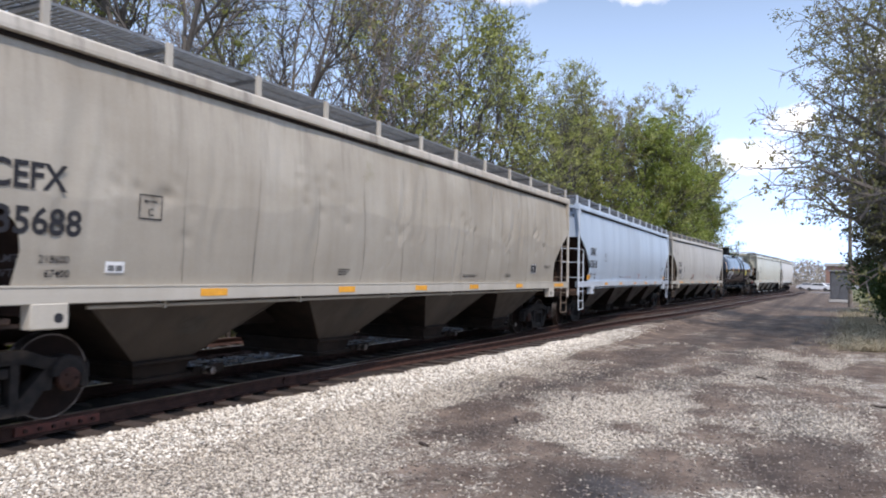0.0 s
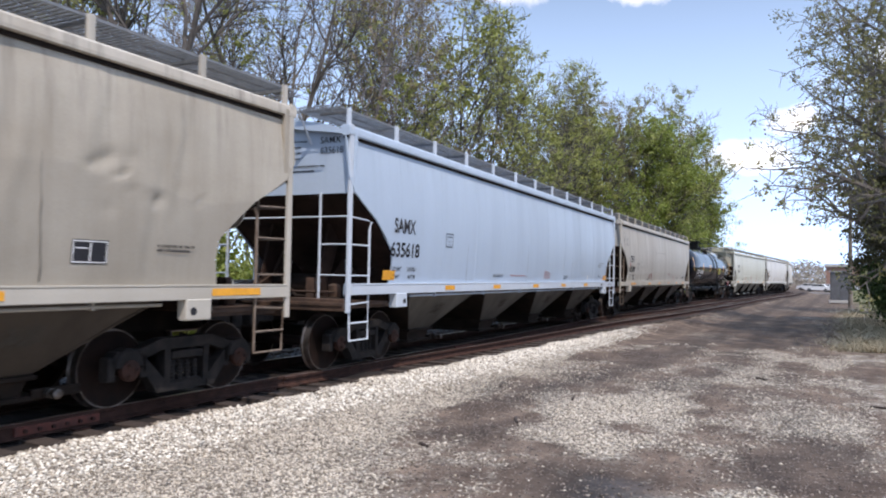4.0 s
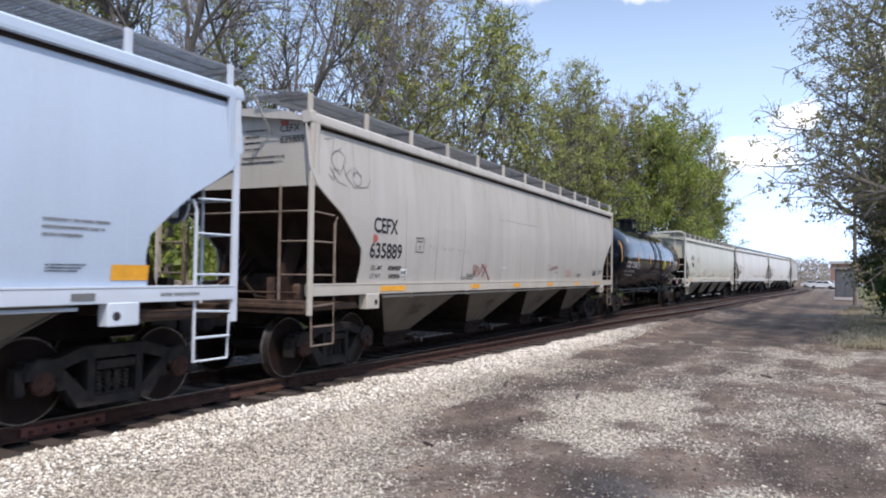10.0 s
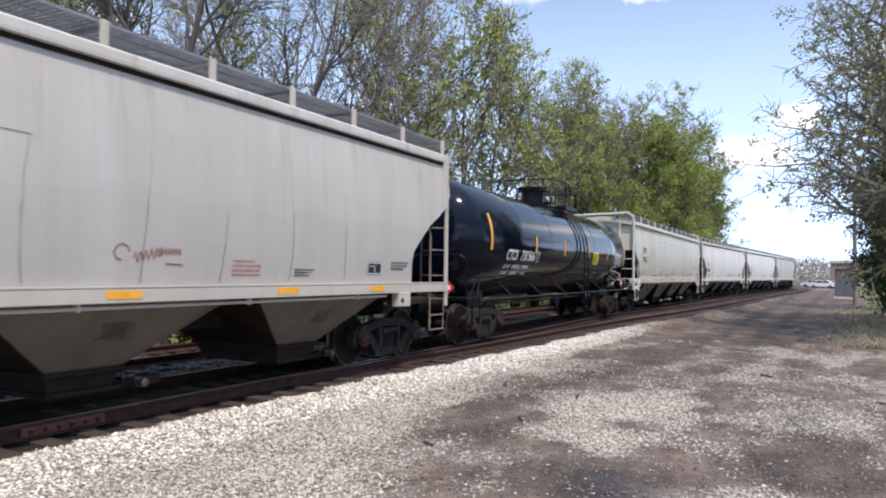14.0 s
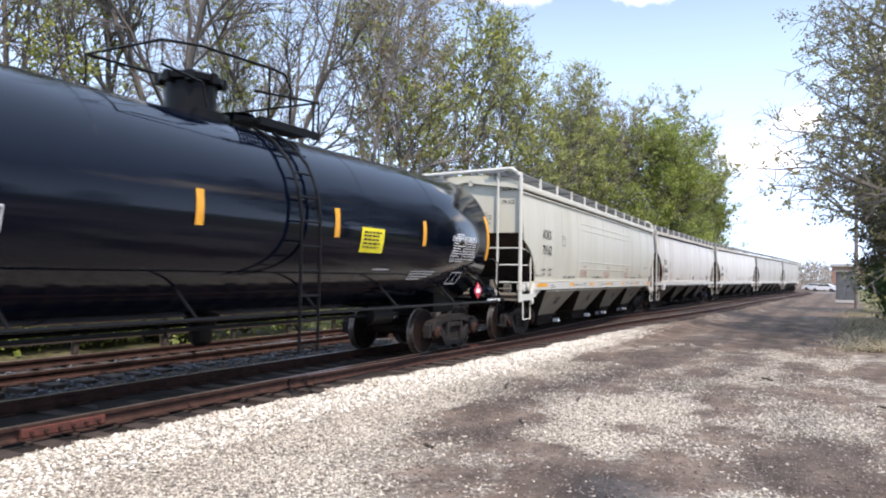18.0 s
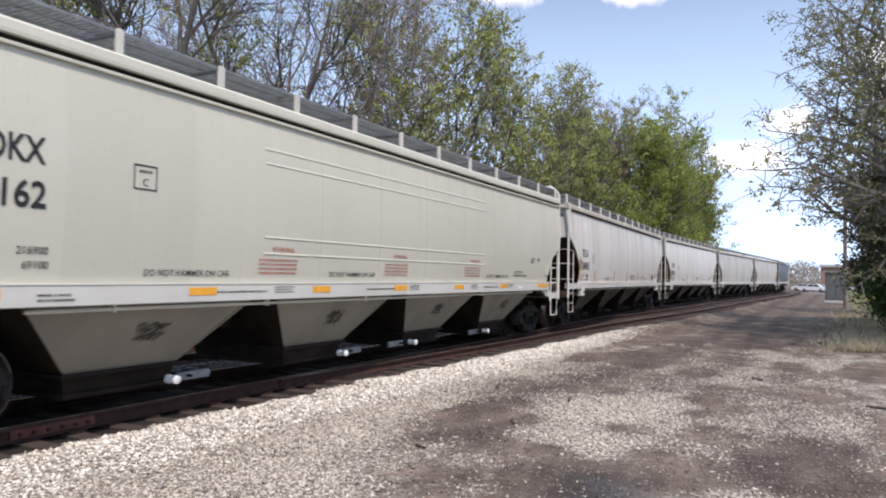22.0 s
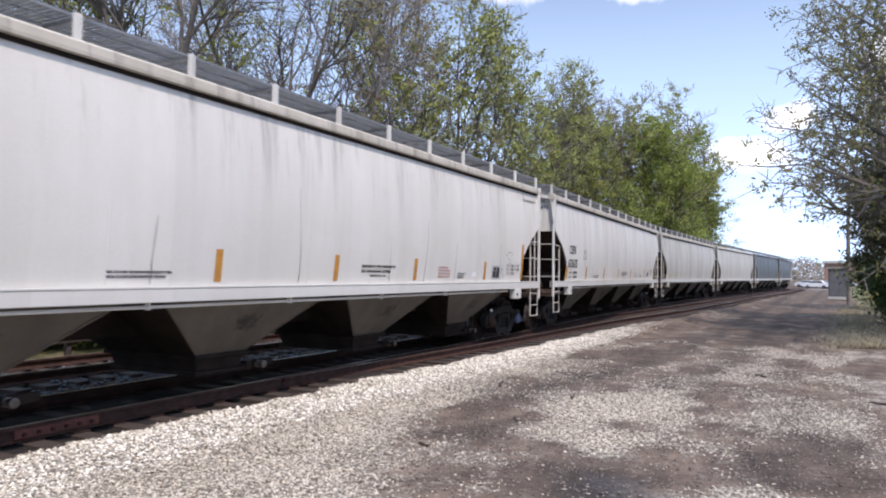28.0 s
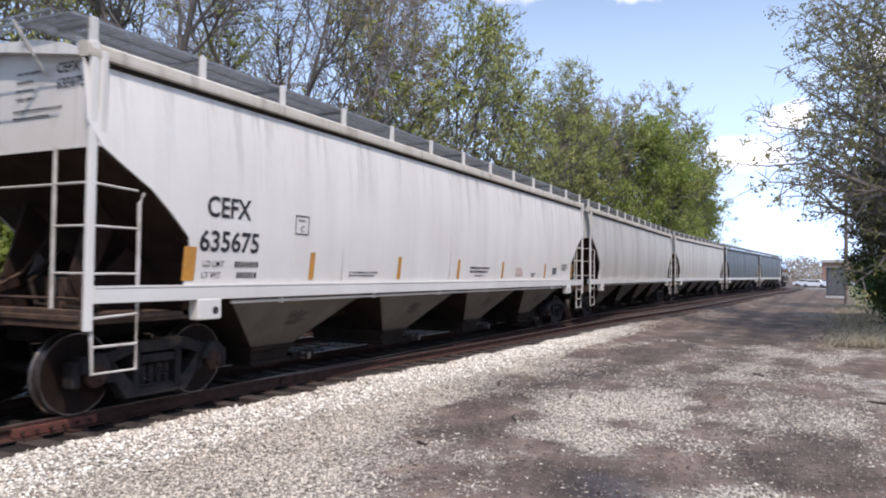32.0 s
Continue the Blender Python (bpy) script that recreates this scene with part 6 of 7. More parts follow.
# marks chalked, scrawled and weathered on single cars
for c, s_mid, half, near in CARS:
    k = int(np.argmin([abs(s_mid - (a + b) / 2) for a, b in zip(COUPLINGS[:-1], COUPLINGS[1:])]))
    if k == 0:
        weather_lines(c, [4.05, 5.3, 6.62, 7.9, 9.2, 10.5, 11.78, 13.08, 14.4, 15.7], 5)
    elif k == 2:
        weather_lines(c, [3.5, 4.75, 6.0, 7.2, 8.15, 9.45, 10.7, 12.1, 13.3, 14.6, 15.9], 6, 2.8)
        dot = Mesh().add([(-9.333, -1.02 + 0.085 * math.cos(a * 0.3927), 3.93 + 0.085 * math.sin(a * 0.3927)) for a in range(16)], [tuple(range(16))])
        part("red_dot", dot, M_red, c, "red dot sticker")
        x = -10.04
        scrawl(c, [[(x + 7.0, 1.84), (x + 7.22, 1.74), (x + 7.36, 1.62), (x + 7.5, 1.5)], [(x + 7.05, 1.58), (x + 7.2, 1.76), (x + 7.27, 1.86)]], 0.045, M_brownred, "scrawled_cross", "faded brown-red scrawled cross")
        box = [[(x + 6.5 + 0.55 * (i / 17), 1.72 + 0.10 * math.sin(i * 1.9) + 0.03 * math.cos(i * 0.8)) for i in range(18)],
               [(x + 6.75 + 0.13 * math.cos(i * 0.7), 1.70 + 0.11 * math.sin(i * 0.7)) for i in range(10)], [(x + 6.95, 1.86), (x + 7.12, 1.85)],
               [(x + 6.62 + 0.08 * math.cos(i * 0.8), 1.76 + 0.08 * math.sin(i * 0.8)) for i in range(9)]]
        scrawl(c, box, 0.018, M_brownred, "purple_scribble", "tangled purple-red scribble")
        scrawl(c, [[(x + 5.9, 1.575), (x + 6.3, 1.57), (x + 6.62, 1.575)], [(x + 5.98, 1.535), (x + 6.58, 1.535)]], 0.014, M_stain, "underline", "two thin dark lines")
        faint = [[(x + 4.4 + 0.09 * i, 2.16 + 0.05 * math.sin(i * 2.3) - 0.002 * i) for i in range(j, j + 4)] for j in (0, 5, 9, 14, 18)]
        scrawl(c, faint, 0.012, M_faint, "faint_writing", "faded illegible grey-green writing")
        wav = [[(x + 11.8 + 0.1 * math.cos(a * 0.8), 1.84 + 0.09 * math.sin(a * 0.8)) for a in range(7)],
               [(x + 11.95 + 0.02 * i, 1.78 + 0.07 * math.sin(i * 1.7) + 0.004 * i) for i in range(20)],
               [(x + 12.3 + 0.018 * i, 1.86 + 0.05 * math.sin(i * 2.1)) for i in range(18)], [(x + 12.4, 1.72), (x + 12.65, 1.71)]]
        scrawl(c, wav, 0.016, M_brownred, "red_scrawl", "illegible thin red scrawl")
        dd = [[(x + 1.05 + 0.06 * i + 0.07 * math.sin(i * 1.3), 3.05 + 0.04 * i * (1 if i < 9 else 0.4) + 0.09 * math.cos(i * 1.9)) for i in range(16)],
              [(x + 1.35 + 0.2 * math.cos(i * 0.6), 3.38 + 0.16 * math.sin(i * 0.6)) for i in range(9)], [(x + 1.0, 3.66), (x + 1.25, 3.72), (x + 1.2, 3.45), (x + 1.45, 3.6)],
              [(x + 1.85 + 0.13 * math.cos(i * 0.7), 3.15 + 0.11 * math.sin(i * 0.7)) for i in range(10)], [(x + 1.5, 3.2), (x + 1.75, 3.0), (x + 2.15, 3.05), (x + 2.25, 3.2)],
              [(x + 1.1, 3.25), (x + 1.3, 3.05), (x + 1.55, 3.0)]]
        scrawl(c, dd, 0.012, M_doodle, "marker_doodle", "thin grey doodle lines")
        crack = [[(x + 8.0, 2.93), (x + 8.25, 2.925)], [(x + 8.4, 2.95), (x + 9.0, 2.93), (x + 9.6, 2.925), (x + 10.2, 2.94), (x + 10.75, 2.93)]]
        scrawl(c, crack, 0.009, M_stain, "crack_line", "thin dark horizontal crease")
        stencil(c, [patch(x + 8.32, x + 8.5, 1.79, 1.81), patch(x + 8.16, x + 8.2, 1.80, 1.82)], M_chalk, "scrape", "small white scrape")
    elif k == 5:
        weather_lines(c, [6.35, 8.96, 11.54, 12.86, 14.15], 7, 2.5)
        stencil(c, [patch(4.98, 5.19, 1.59, 1.69)], M_chalk, "white_label", "small white label")
        for a, z in ((-8.1, 2.32), (7.95, 2.42)):
            stencil(c, [patch(a, a + 0.13, 1.53, z, 6)], M_strip, "reflector", "tall upright orange reflective strip")
        stencil(c, [([(-7.9 + 0.07 * math.cos(a * 0.3927), 2.2 + 0.07 * math.sin(a * 0.3927)) for a in range(16)], [tuple(range(16))])], M_red, "red_dot", "red dot sticker")
        dot = Mesh().add([(-9.333, -1.02 + 0.08 * math.cos(a * 0.3927), 3.96 + 0.08 * math.sin(a * 0.3927)) for a in range(16)], [tuple(range(16))])
        part("red_dot", dot, M_red, c, "red dot sticker")
        rows = [moved(letters("EXW", 0.10), 6.95, 1.83), bars(7.25, 1.83, (0.18,), 0.06, 0.1, True), moved(letters("H", 0.10), 7.52, 1.83), bars(7.66, 1.83, (0.14,), 0.06, 0.1, True),
                moved(letters("EW", 0.10), 6.95, 1.74), bars(7.25, 1.74, (0.2,), 0.06, 0.1, True), moved(letters("H", 0.10), 7.52, 1.74), bars(7.64, 1.74, (0.18,), 0.06, 0.1, True),
                moved(letters("CU FT", 0.10), 6.95, 1.64), bars(7.28, 1.64, (0.2,), 0.06, 0.1, True)]
        stencil(c, rows, M_doodle, "data_stencil")
        for o in c.children:
            if o.name.startswith("truck") and o.location.x > 0:
                part("frame_label", Mesh().box(-0.93, -0.80, -1.105, -1.10, 0.71, 0.77), M_chalk, o, "small white label on the side frame")
                for w in o.children:
                    if w.name.startswith("wheelset") and w.location.x > 0:
                        w.material_slots[2].link = "OBJECT"
                        w.material_slots[2].material = M_bluecap
        scrawl(c, [[(7.3, 2.13), (7.2, 2.19), (7.05, 2.19), (6.93, 2.12), (7.0, 2.05), (7.12, 1.99), (7.2, 1.93), (7.28, 1.88)], [(6.62, 1.86), (6.7, 1.8), (6.62, 1.72), (6.58, 1.66)], [(6.6, 1.78), (6.75, 1.76)], [(6.66, 1.7), (6.78, 1.62), (6.84, 1.52)]], 0.012, M_doodle, "marker_doodle", "thin grey doodle lines")
        weather_lines(c, [3.0, 16.6], 17, 2.1)
    if k in (0, 2):
        a = {0: -7.04, 2: -6.71}[k]
        stencil(c, [patch(a, a + 0.24, 1.60, 1.72)], M_chalk, "white_label", "small white label")
        stencil(c, [patch(a + 0.03, a + 0.11, 1.62, 1.68), patch(a + 0.13, a + 0.21, 1.62, 1.68)], M_doodle, "label_print", "", side_w, 0.01)
    if k == 2:
        stencil(c, [([(-7.62 + 0.075 * math.cos(a * 0.3927), 2.22 + 0.075 * math.sin(a * 0.3927)) for a in range(16)], [tuple(range(16))])], M_red, "red_dot", "red dot sticker")
    if k == 1:
        for a, b in ((-8.28, -7.86), (7.55, 8.03)):
            stencil(c, [patch(a, b, 1.53, 1.70, 3)], M_orange, "reflector", "orange reflective square")
        stencil(c, [bars(-2.05, 1.63, (1.15,), 0.024, 0.05, True)], M_red, "warning_stencil", "thin red stencilled line")
        part("sill_plate", Mesh().box(7.06, 7.33, -1.608, -1.60, 1.325, 1.40), M_doodle, c, "small dark sill plate")
        tagged(stencil(c, [bars(8.16, 1.35, (0.62,), 0.04, 0.05, True)], M_doodle, "sill_data", "", lambda z: 1.602, 0.004), kind="stuff")
        stencil(c, [patch(5.3, 5.5, 1.56, 1.6), patch(5.3, 5.5, 1.64, 1.68)], M_chalk, "white_label", "small white label")
        stencil(c, [bars(6.75, 2.12, (0.75, 0.7, 0.45), 0.03, 0.075, True)], M_doodle, "data_stencil")
    if k in (1, 6):
        weather_lines(c, [5.3, 9.2, 13.4], 8 + k, 2.4)


# ---- trees ----
def grow_tree(seed, height, spread, leaves, leaf_size, limbs=9, trunk_r=0.17, clear=0.22, lean=0.0, clump=0.14, per=20, reach=0.43, taper=0.75, lift=(0.05, 0.08, 0.05, 0.02), fork=0, kids2=(9, 7)):
    """Branch tubes and leaf quads: a trunk (forked where asked) with limbs, branchlets, twigs that carry leaves in tufts."""
    rng = random.Random(seed)
    mb = Mesh()
    tips = []

    def limb(p, d, length, r, level):
        n = (7, 6, 4, 3)[level]
        pts, rs = [p], [r]
        q, dd = Vector(p), Vector(d)
        wob = (0.06, 0.16, 0.24, 0.26)[level]
        for i in range(n):
            dd = (dd + Vector((rng.gauss(0, wob), rng.gauss(0, wob), lift[level] + rng.gauss(0, wob * 0.6)))).normalized()
            q = q + dd * (length / n)
            pts.append(q.copy())
            rs.append(r * (1 - 0.82 * (i + 1) / n) + 0.005)
        mb.tube(pts, rs, 7 if level < 1 else (5 if level == 1 else 3), False)
        if level >= 2:
            for a, b in zip(pts[:-1], pts[1:]):
                tips.append((a, b, level))
        if level < 3:
            kids = (limbs, *kids2)[level]
            lo = (clear, 0.2, 0.15)[level]
            for k in range(kids):
                t = lo + (1 - lo) * (k + rng.random()) / kids
                i = min(int(t * n), n - 1)
                base = pts[i].lerp(pts[i + 1], t * n - i)
                az = k * 2.4 + rng.uniform(-0.6, 0.6) + seed
                ax = (pts[i + 1] - pts[i]).normalized()
                u = ax.cross(Vector((0.3, 0.2, 1.0))).normalized() if abs(ax.z) < 0.85 else ax.cross(Vector((1, 0.2, 0))).normalized()
                w = ax.cross(u)
                side = u * math.cos(az) + w * math.sin(az)
                opening = rng.uniform(0.55, 1.05) * spread * (1.15 - 0.45 * t if level == 0 else 1.0)
                nd = (ax + side * opening).normalized()
                share = rng.uniform(0.8, 1.2) * reach * (1.3 - taper * t) if level == 0 else rng.uniform(0.36, 0.58) * (1.15 - 0.4 * t)
                limb(base, nd, length * share, max(rs[i] * 0.6, 0.011), level + 1)

    if fork:
        stem = [Vector((0, 0, -0.2)), Vector((0.1, 0.05, height * 0.16)), Vector((0.0, 0.1, height * 0.32))]
        mb.tube(stem, [trunk_r * 1.25, trunk_r * 1.05, trunk_r * 0.95], 8, False)
        for k in range(fork):
            a = k * 6.283 / fork + 0.5
            limb(stem[-1], Vector((0.42 * math.cos(a), 0.42 * math.sin(a), 1)).normalized(), height * rng.uniform(0.6, 0.7), trunk_r * 0.75, 0)
    else:
        limb(Vector((0, 0, -0.2)), Vector((lean, 0, 1)).normalized(), height * 0.95, trunk_r, 0)
    g = np.random.default_rng(seed)
    w = np.array([(b - a).length * (1.0 if lv == 3 else 0.3) for a, b, lv in tips])
    tufts = leaves // per
    pick = g.choice(len(tips), tufts, p=w / w.sum())
    A = np.array([t[0] for t in tips])[pick]
    B = np.array([t[1] for t in tips])[pick]
    at = A + (B - A) * g.random((tufts, 1)) ** 0.6
    size = g.uniform(0.5, 1.4, tufts)
    c = np.repeat(at, per, 0) + g.normal(0, 1, (tufts * per, 3)) * np.repeat(size, per)[:, None] * np.array([clump, clump, clump * 0.9])
    leaves = tufts * per
    along = np.repeat((B - A) / np.maximum(np.linalg.norm(B - A, axis=1, keepdims=True), 0.01), per, 0)
    u = 0.9 * g.normal(size=(leaves, 3)) + 0.5 * along + np.array([0, 0, 0.1])
    u /= np.linalg.norm(u, axis=1, keepdims=True)
    v = np.cross(u, g.normal(size=(leaves, 3)))
    v /= np.linalg.norm(v, axis=1, keepdims=True)
    s = leaf_size * g.uniform(0.5, 1.5, (leaves, 1))
    quad = np.stack([c - u * s, c - v * s * 0.6 + u * s * 0.15, c + u * s * 1.15, c + v * s * 0.6 + u * s * 0.15], 1).reshape(-1, 3)
    faces = np.arange(leaves * 4).reshape(-1, 4)
    return mb, quad, faces


def build_tree(name, seed, height, spread, leaves, leaf_size, leaf_mat, at, label, wood=None, **kw):
    mb, q, f = grow_tree(seed, height, spread, leaves, leaf_size, **kw)
    t = tagged(new(name), label, "tree")
    part("trunk", mb, wood or M_bark, t)
    cr = new("crown", raw_mesh("crown", q, f, leaf_mat))
    cr.parent = t
    t.matrix_basis = at
    return t


def stand(az, dist, turn=0.0, scale=1.0, z=-0.3):
    """A place seen from the lane at a bearing off the track and a distance."""
    a = radians(az)
    return Matrix.Translation((dist * math.cos(a), dist * math.sin(a), z)) @ Matrix.Rotation(turn, 4, "Z") @ Matrix.Scale(scale, 4)


LBL_O = "tall spring tree with sparse yellow-green young leaves behind the tracks"
LBL_R = "tall spring tree with reddish buds behind the tracks"
LBL_G = "bushy tree in fresh green leaf behind the tracks"
LBL_B = "almost bare forked tree with dark limbs behind the tracks"
LBL_T = "bare grey tree with fine budding twigs behind the tracks"
t_olive = build_tree("tree", 21, 14.5, 1.0, 6500, 0.055, M_leaf_olive, stand(52.5, 22), LBL_O, clear=0.25, limbs=12, trunk_r=0.13, clump=0.17, per=30)
t_olive2 = build_tree("tree", 22, 14.5, 1.05, 8000, 0.075, M_leaf_olive, stand(26.4, 37, 0, 1.04), LBL_O, limbs=15, trunk_r=0.13, clump=0.17, per=26)
t_rust = build_tree("tree", 23, 15.0, 1.0, 4200, 0.06, M_leaf_rust, stand(35.2, 29), LBL_R, wood=M_twig, limbs=15, trunk_r=0.12, clump=0.16, per=22)
t_green = build_tree("tree", 24, 14.0, 1.15, 18000, 0.095, M_leaf_green, stand(12.6, 62, 0, 1.02), LBL_G, limbs=16, clear=0.08, clump=0.28, per=36)
t_bare = build_tree("tree", 26, 15.0, 0.8, 1500, 0.055, M_leaf_olive, stand(48.6, 21.5), LBL_B, clear=0.1, limbs=7, trunk_r=0.14, fork=3, per=16)
t_twig = build_tree("tree", 27, 13.0, 1.0, 1500, 0.05, M_leaf_rust, stand(42.5, 30), LBL_T, wood=M_twig, clear=0.2, limbs=13, trunk_r=0.09, per=6, kids2=(8, 7))
ROW = [  # kind, bearing, distance, turn, scale
    (0, 58, 22, 1.2, 0.95), (5, 56, 31, 2.0, 1.0), (5, 46, 33, 1.0, 1.0), (4, 40.5, 27, 2.2, 0.95), (0, 44.5, 26, 2.7, 0.7),
    (1, 31.4, 34, 4.4, 0.95), (2, 29.0, 38, 3.6, 1.0), (1, 23.6, 41, 1.9, 0.97),
    (1, 20.6, 46, 3.3, 0.93), (0, 18.4, 51, 5.0, 1.0), (1, 17.2, 54, 1.4, 1.0), (1, 15.6, 60, 3.9, 1.04), (2, 16.4, 62, 0.3, 1.02), (3, 17.4, 57, 0.8, 0.90), (3, 14.8, 58, 2.2, 0.92), (2, 14.2, 64, 4.0, 1.0), (1, 12.8, 66, 5.2, 1.0),
    (3, 10.6, 68, 4.1, 0.95), (2, 10.9, 74, 0.4, 1.12), (1, 9.3, 78, 2.4, 1.22), (1, 8.0, 84, 0.9, 1.05), (3, 8.6, 78, 5.6, 0.82), (3, 7.4, 86, 3.0, 0.7)]
kinds = (t_olive, t_olive2, t_rust, t_green, t_bare, t_twig)
for k, az, dist, turn, sc in ROW:
    copy_thing(kinds[k], stand(az, dist, turn, sc))

# trees that overhang the lane on its other side: broad crowns of long level limbs
LBL_L = "broad overhanging lane tree with dull green-brown young leaves"
t_right = build_tree("tree", 31, 14.5, 1.9, 15000, 0.055, M_leaf_dark, stand(-5.2, 37, 0.4), LBL_L, limbs=20, clear=0.22, clump=0.13, per=12, reach=0.36, taper=0.7, lift=(0.04, 0.05, 0.03, 0.0), trunk_r=0.24, wood=M_lanebark)
copy_thing(t_right, stand(-6.5, 31, 2.1, 0.92))
copy_thing(t_right, stand(-10.0, 26, 4.0, 1.0))
copy_thing(t_right, stand(-5.5, 52, 5.3, 1.0))
t_small = build_tree("tree", 37, 8.0, 1.8, 24000, 0.06, M_leaf_low, stand(-6.9, 33, 3.0), "low spreading lane tree with leaves coloured for shade", limbs=16, clear=0.25, trunk_r=0.09, clump=0.2, reach=0.36, lift=(0.05, 0.05, 0.03, 0.0), wood=M_lanebark)
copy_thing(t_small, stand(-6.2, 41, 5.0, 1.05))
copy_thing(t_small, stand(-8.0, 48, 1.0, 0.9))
# unseen trees added behind the camera: block low sky light, reflect in the tank
for i in range(17):
    copy_thing(t_right, Matrix.Translation((-44 + i * 4.6, -27.0 - 1.8 * (i % 2), -0.3)) @ Matrix.Rotation(i * 1.9, 4, "Z") @ Matrix.Scale(0.5 + 0.04 * (i % 3), 4))


def build_bush(seed, radius, leaves, mat, at, name, label, size=0.10):
    g = np.random.default_rng(seed)
    mb = Mesh()
    rng = random.Random(seed)
    pts = []
    for i in range(26):
        a = rng.uniform(0, 6.28)
        top = Vector((math.cos(a) * radius * rng.uniform(0.2, 0.95), math.sin(a) * radius * rng.uniform(0.2, 0.95), radius * rng.uniform(0.5, 1.35)))
        mid = top * 0.5 + Vector((0, 0, 0.2 * radius))
        mb.tube([(0.1 * math.cos(a), 0.1 * math.sin(a), 0), mid, top], [0.03, 0.018, 0.006], 4, False)
        pts += [mid * (1 - t) + top * t for t in (0, 0.35, 0.7, 1.0)]
    P = np.array(pts)[g.integers(0, len(pts), leaves)]
    c = P + g.normal(0, 0.22 * radius, (leaves, 3))
    c[:, 2] = np.abs(c[:, 2])
    u = g.normal(size=(leaves, 3))
    u /= np.linalg.norm(u, axis=1, keepdims=True)
    v = np.cross(u, g.normal(size=(leaves, 3)))
    v /= np.linalg.norm(v, axis=1, keepdims=True)
    s = size * g.uniform(0.6, 1.3, (leaves, 1))
    q = np.stack([c - u * s, c - v * s * 0.55, c + u * s, c + v * s * 0.55], 1).reshape(-1, 3)
    b = tagged(new(name), label, "bush")
    part("stems", mb, M_bark, b)
    cr = new("crown", raw_mesh("crown", q, np.arange(leaves * 4).reshape(-1, 4), mat))
    cr.parent = b
    b.matrix_basis = at
    return b


bush = build_bush(41, 1.7, 9000, M_leaf_bush, stand(-5.1, 36), "bush", "dense dark green bush at the lane's edge", 0.075)
copy_thing(bush, stand(-4.9, 42, 1.5, 1.15))
copy_thing(bush, stand(-6.6, 34, 3.1, 1.1))
copy_thing(bush, stand(-4.8, 52, 2.5, 1.4))
low = build_bush(42, 2.4, 14000, M_leaf_green, stand(8.2, 84), "bush", "fresh green undergrowth behind the tracks", 0.10)
for az, dist, tn, sc in ((9.6, 78, 1, 1.1), (11.2, 72, 2, 1.0), (13.5, 62, 3, 1.1), (16, 56, 4, 0.9), (20, 47, 5, 0.8), (25, 39, 1.3, 0.7), (31, 33, 2.2, 0.6), (40, 25, 0.2, 0.45), (50, 22, 0.8, 0.45), (60, 19, 0.3, 0.9), (54, 19.5, 1.1, 0.8), (47, 21, 2.6, 0.85), (43, 23, 0.5, 0.9), (39, 25, 3.3, 0.8), (35, 27, 1.9, 0.9), (31.5, 30, 0.4, 0.9), (28, 33, 2.7, 0.9), (25, 37, 4.2, 0.9), (22, 41, 0.1, 1.0), (66, 18, 0.1, 0.9), (58.5, 21, 4.4, 1.9), (53.5, 22, 5.1, 1.8), (62.5, 20, 2.0, 1.8), (49, 23.5, 3.0, 1.6), (7.0, 92, 0.9, 1.3)):
    copy_thing(low, stand(az, dist + (1.0 if az > 27 else 0), tn, sc * (0.72 if az > 27 else 1)))


def build_straw():
    g = np.random.default_rng(51)
    n = 12000
    x = 24 + 34 * g.random(n) ** 1.3
    y = -0.5 - 0.035 * (x - 24) + g.normal(0, 0.55, n) - 0.9
    h = g.uniform(0.05, 0.30, n)
    a = g.uniform(0, 6.28, n)
    dx, dy = np.cos(a), np.sin(a)
    z = ground_z(x, y)
    b = np.stack([x, y, z], -1)
    w = 0.012
    t = b + np.stack([dx * h * 1.3, dy * h * 1.3, h * 0.8], -1)
    off = np.stack([-dy * w, dx * w, 0 * dx], -1)
    q = np.stack([b - off, b + off, t], 1).reshape(-1, 3)
    tagged(new("dry_grass", raw_mesh("dry_grass", q, np.arange(n * 3).reshape(-1, 3), M_straw)), "dry straw-coloured grass along the lane's edge", "grass", kind="stuff")


build_straw()

# ---- the far end of the lane ----
M_cab = worn("grey_cabinet_paint", (0.115, 0.117, 0.128), (0.085, 0.087, 0.095), 2, 0.6)
M_brick = worn("far_red_brick", (0.30, 0.17, 0.13), (0.24, 0.14, 0.11), 1.2, 0.85)
M_roofing = worn("pale_flat_roof", (0.42, 0.40, 0.38), (0.34, 0.33, 0.32), 1, 0.8)
M_glassy = plain("dark_window_glass", (0.03, 0.035, 0.04), 0.15)
M_pole = worn("grey_weathered_pole", (0.16, 0.13, 0.11), (0.24, 0.21, 0.18), 3, 0.9)


def build_cabinet():
    p = stand(-1.4, 74) @ Matrix.Diagonal((1.0, 0.92, 1.06, 1))
    c = tagged(new("signal_cabinet"), "grey steel signal cabinet on a concrete base beside the lane", "cabinet")
    c.matrix_basis = p
    part("base", Mesh().box(-0.6, 0.6, -0.9, 0.9, 0, 0.25, 0.02), M_roofing, c)
    part("body", Mesh().box(-0.55, 0.55, -0.82, 0.82, 0.25, 2.6, 0.03), M_cab, c)
    part("roof", Mesh().prism([(-0.68, 2.6), (0.68, 2.6), (0.62, 2.72), (-0.62, 2.72)], -0.95, 0.95), M_cab, c)
    d = part("door", Mesh().box(-0.585, -0.55, -0.72, -0.02, 0.35, 2.45, 0.01), M_cab, c)
    part("handle", Mesh().box(-0.62, -0.585, -0.14, -0.1, 1.2, 1.45), M_iron, d)
    part("door", Mesh().box(-0.585, -0.55, 0.02, 0.72, 0.35, 2.45, 0.01), M_cab, c)


build_cabinet()


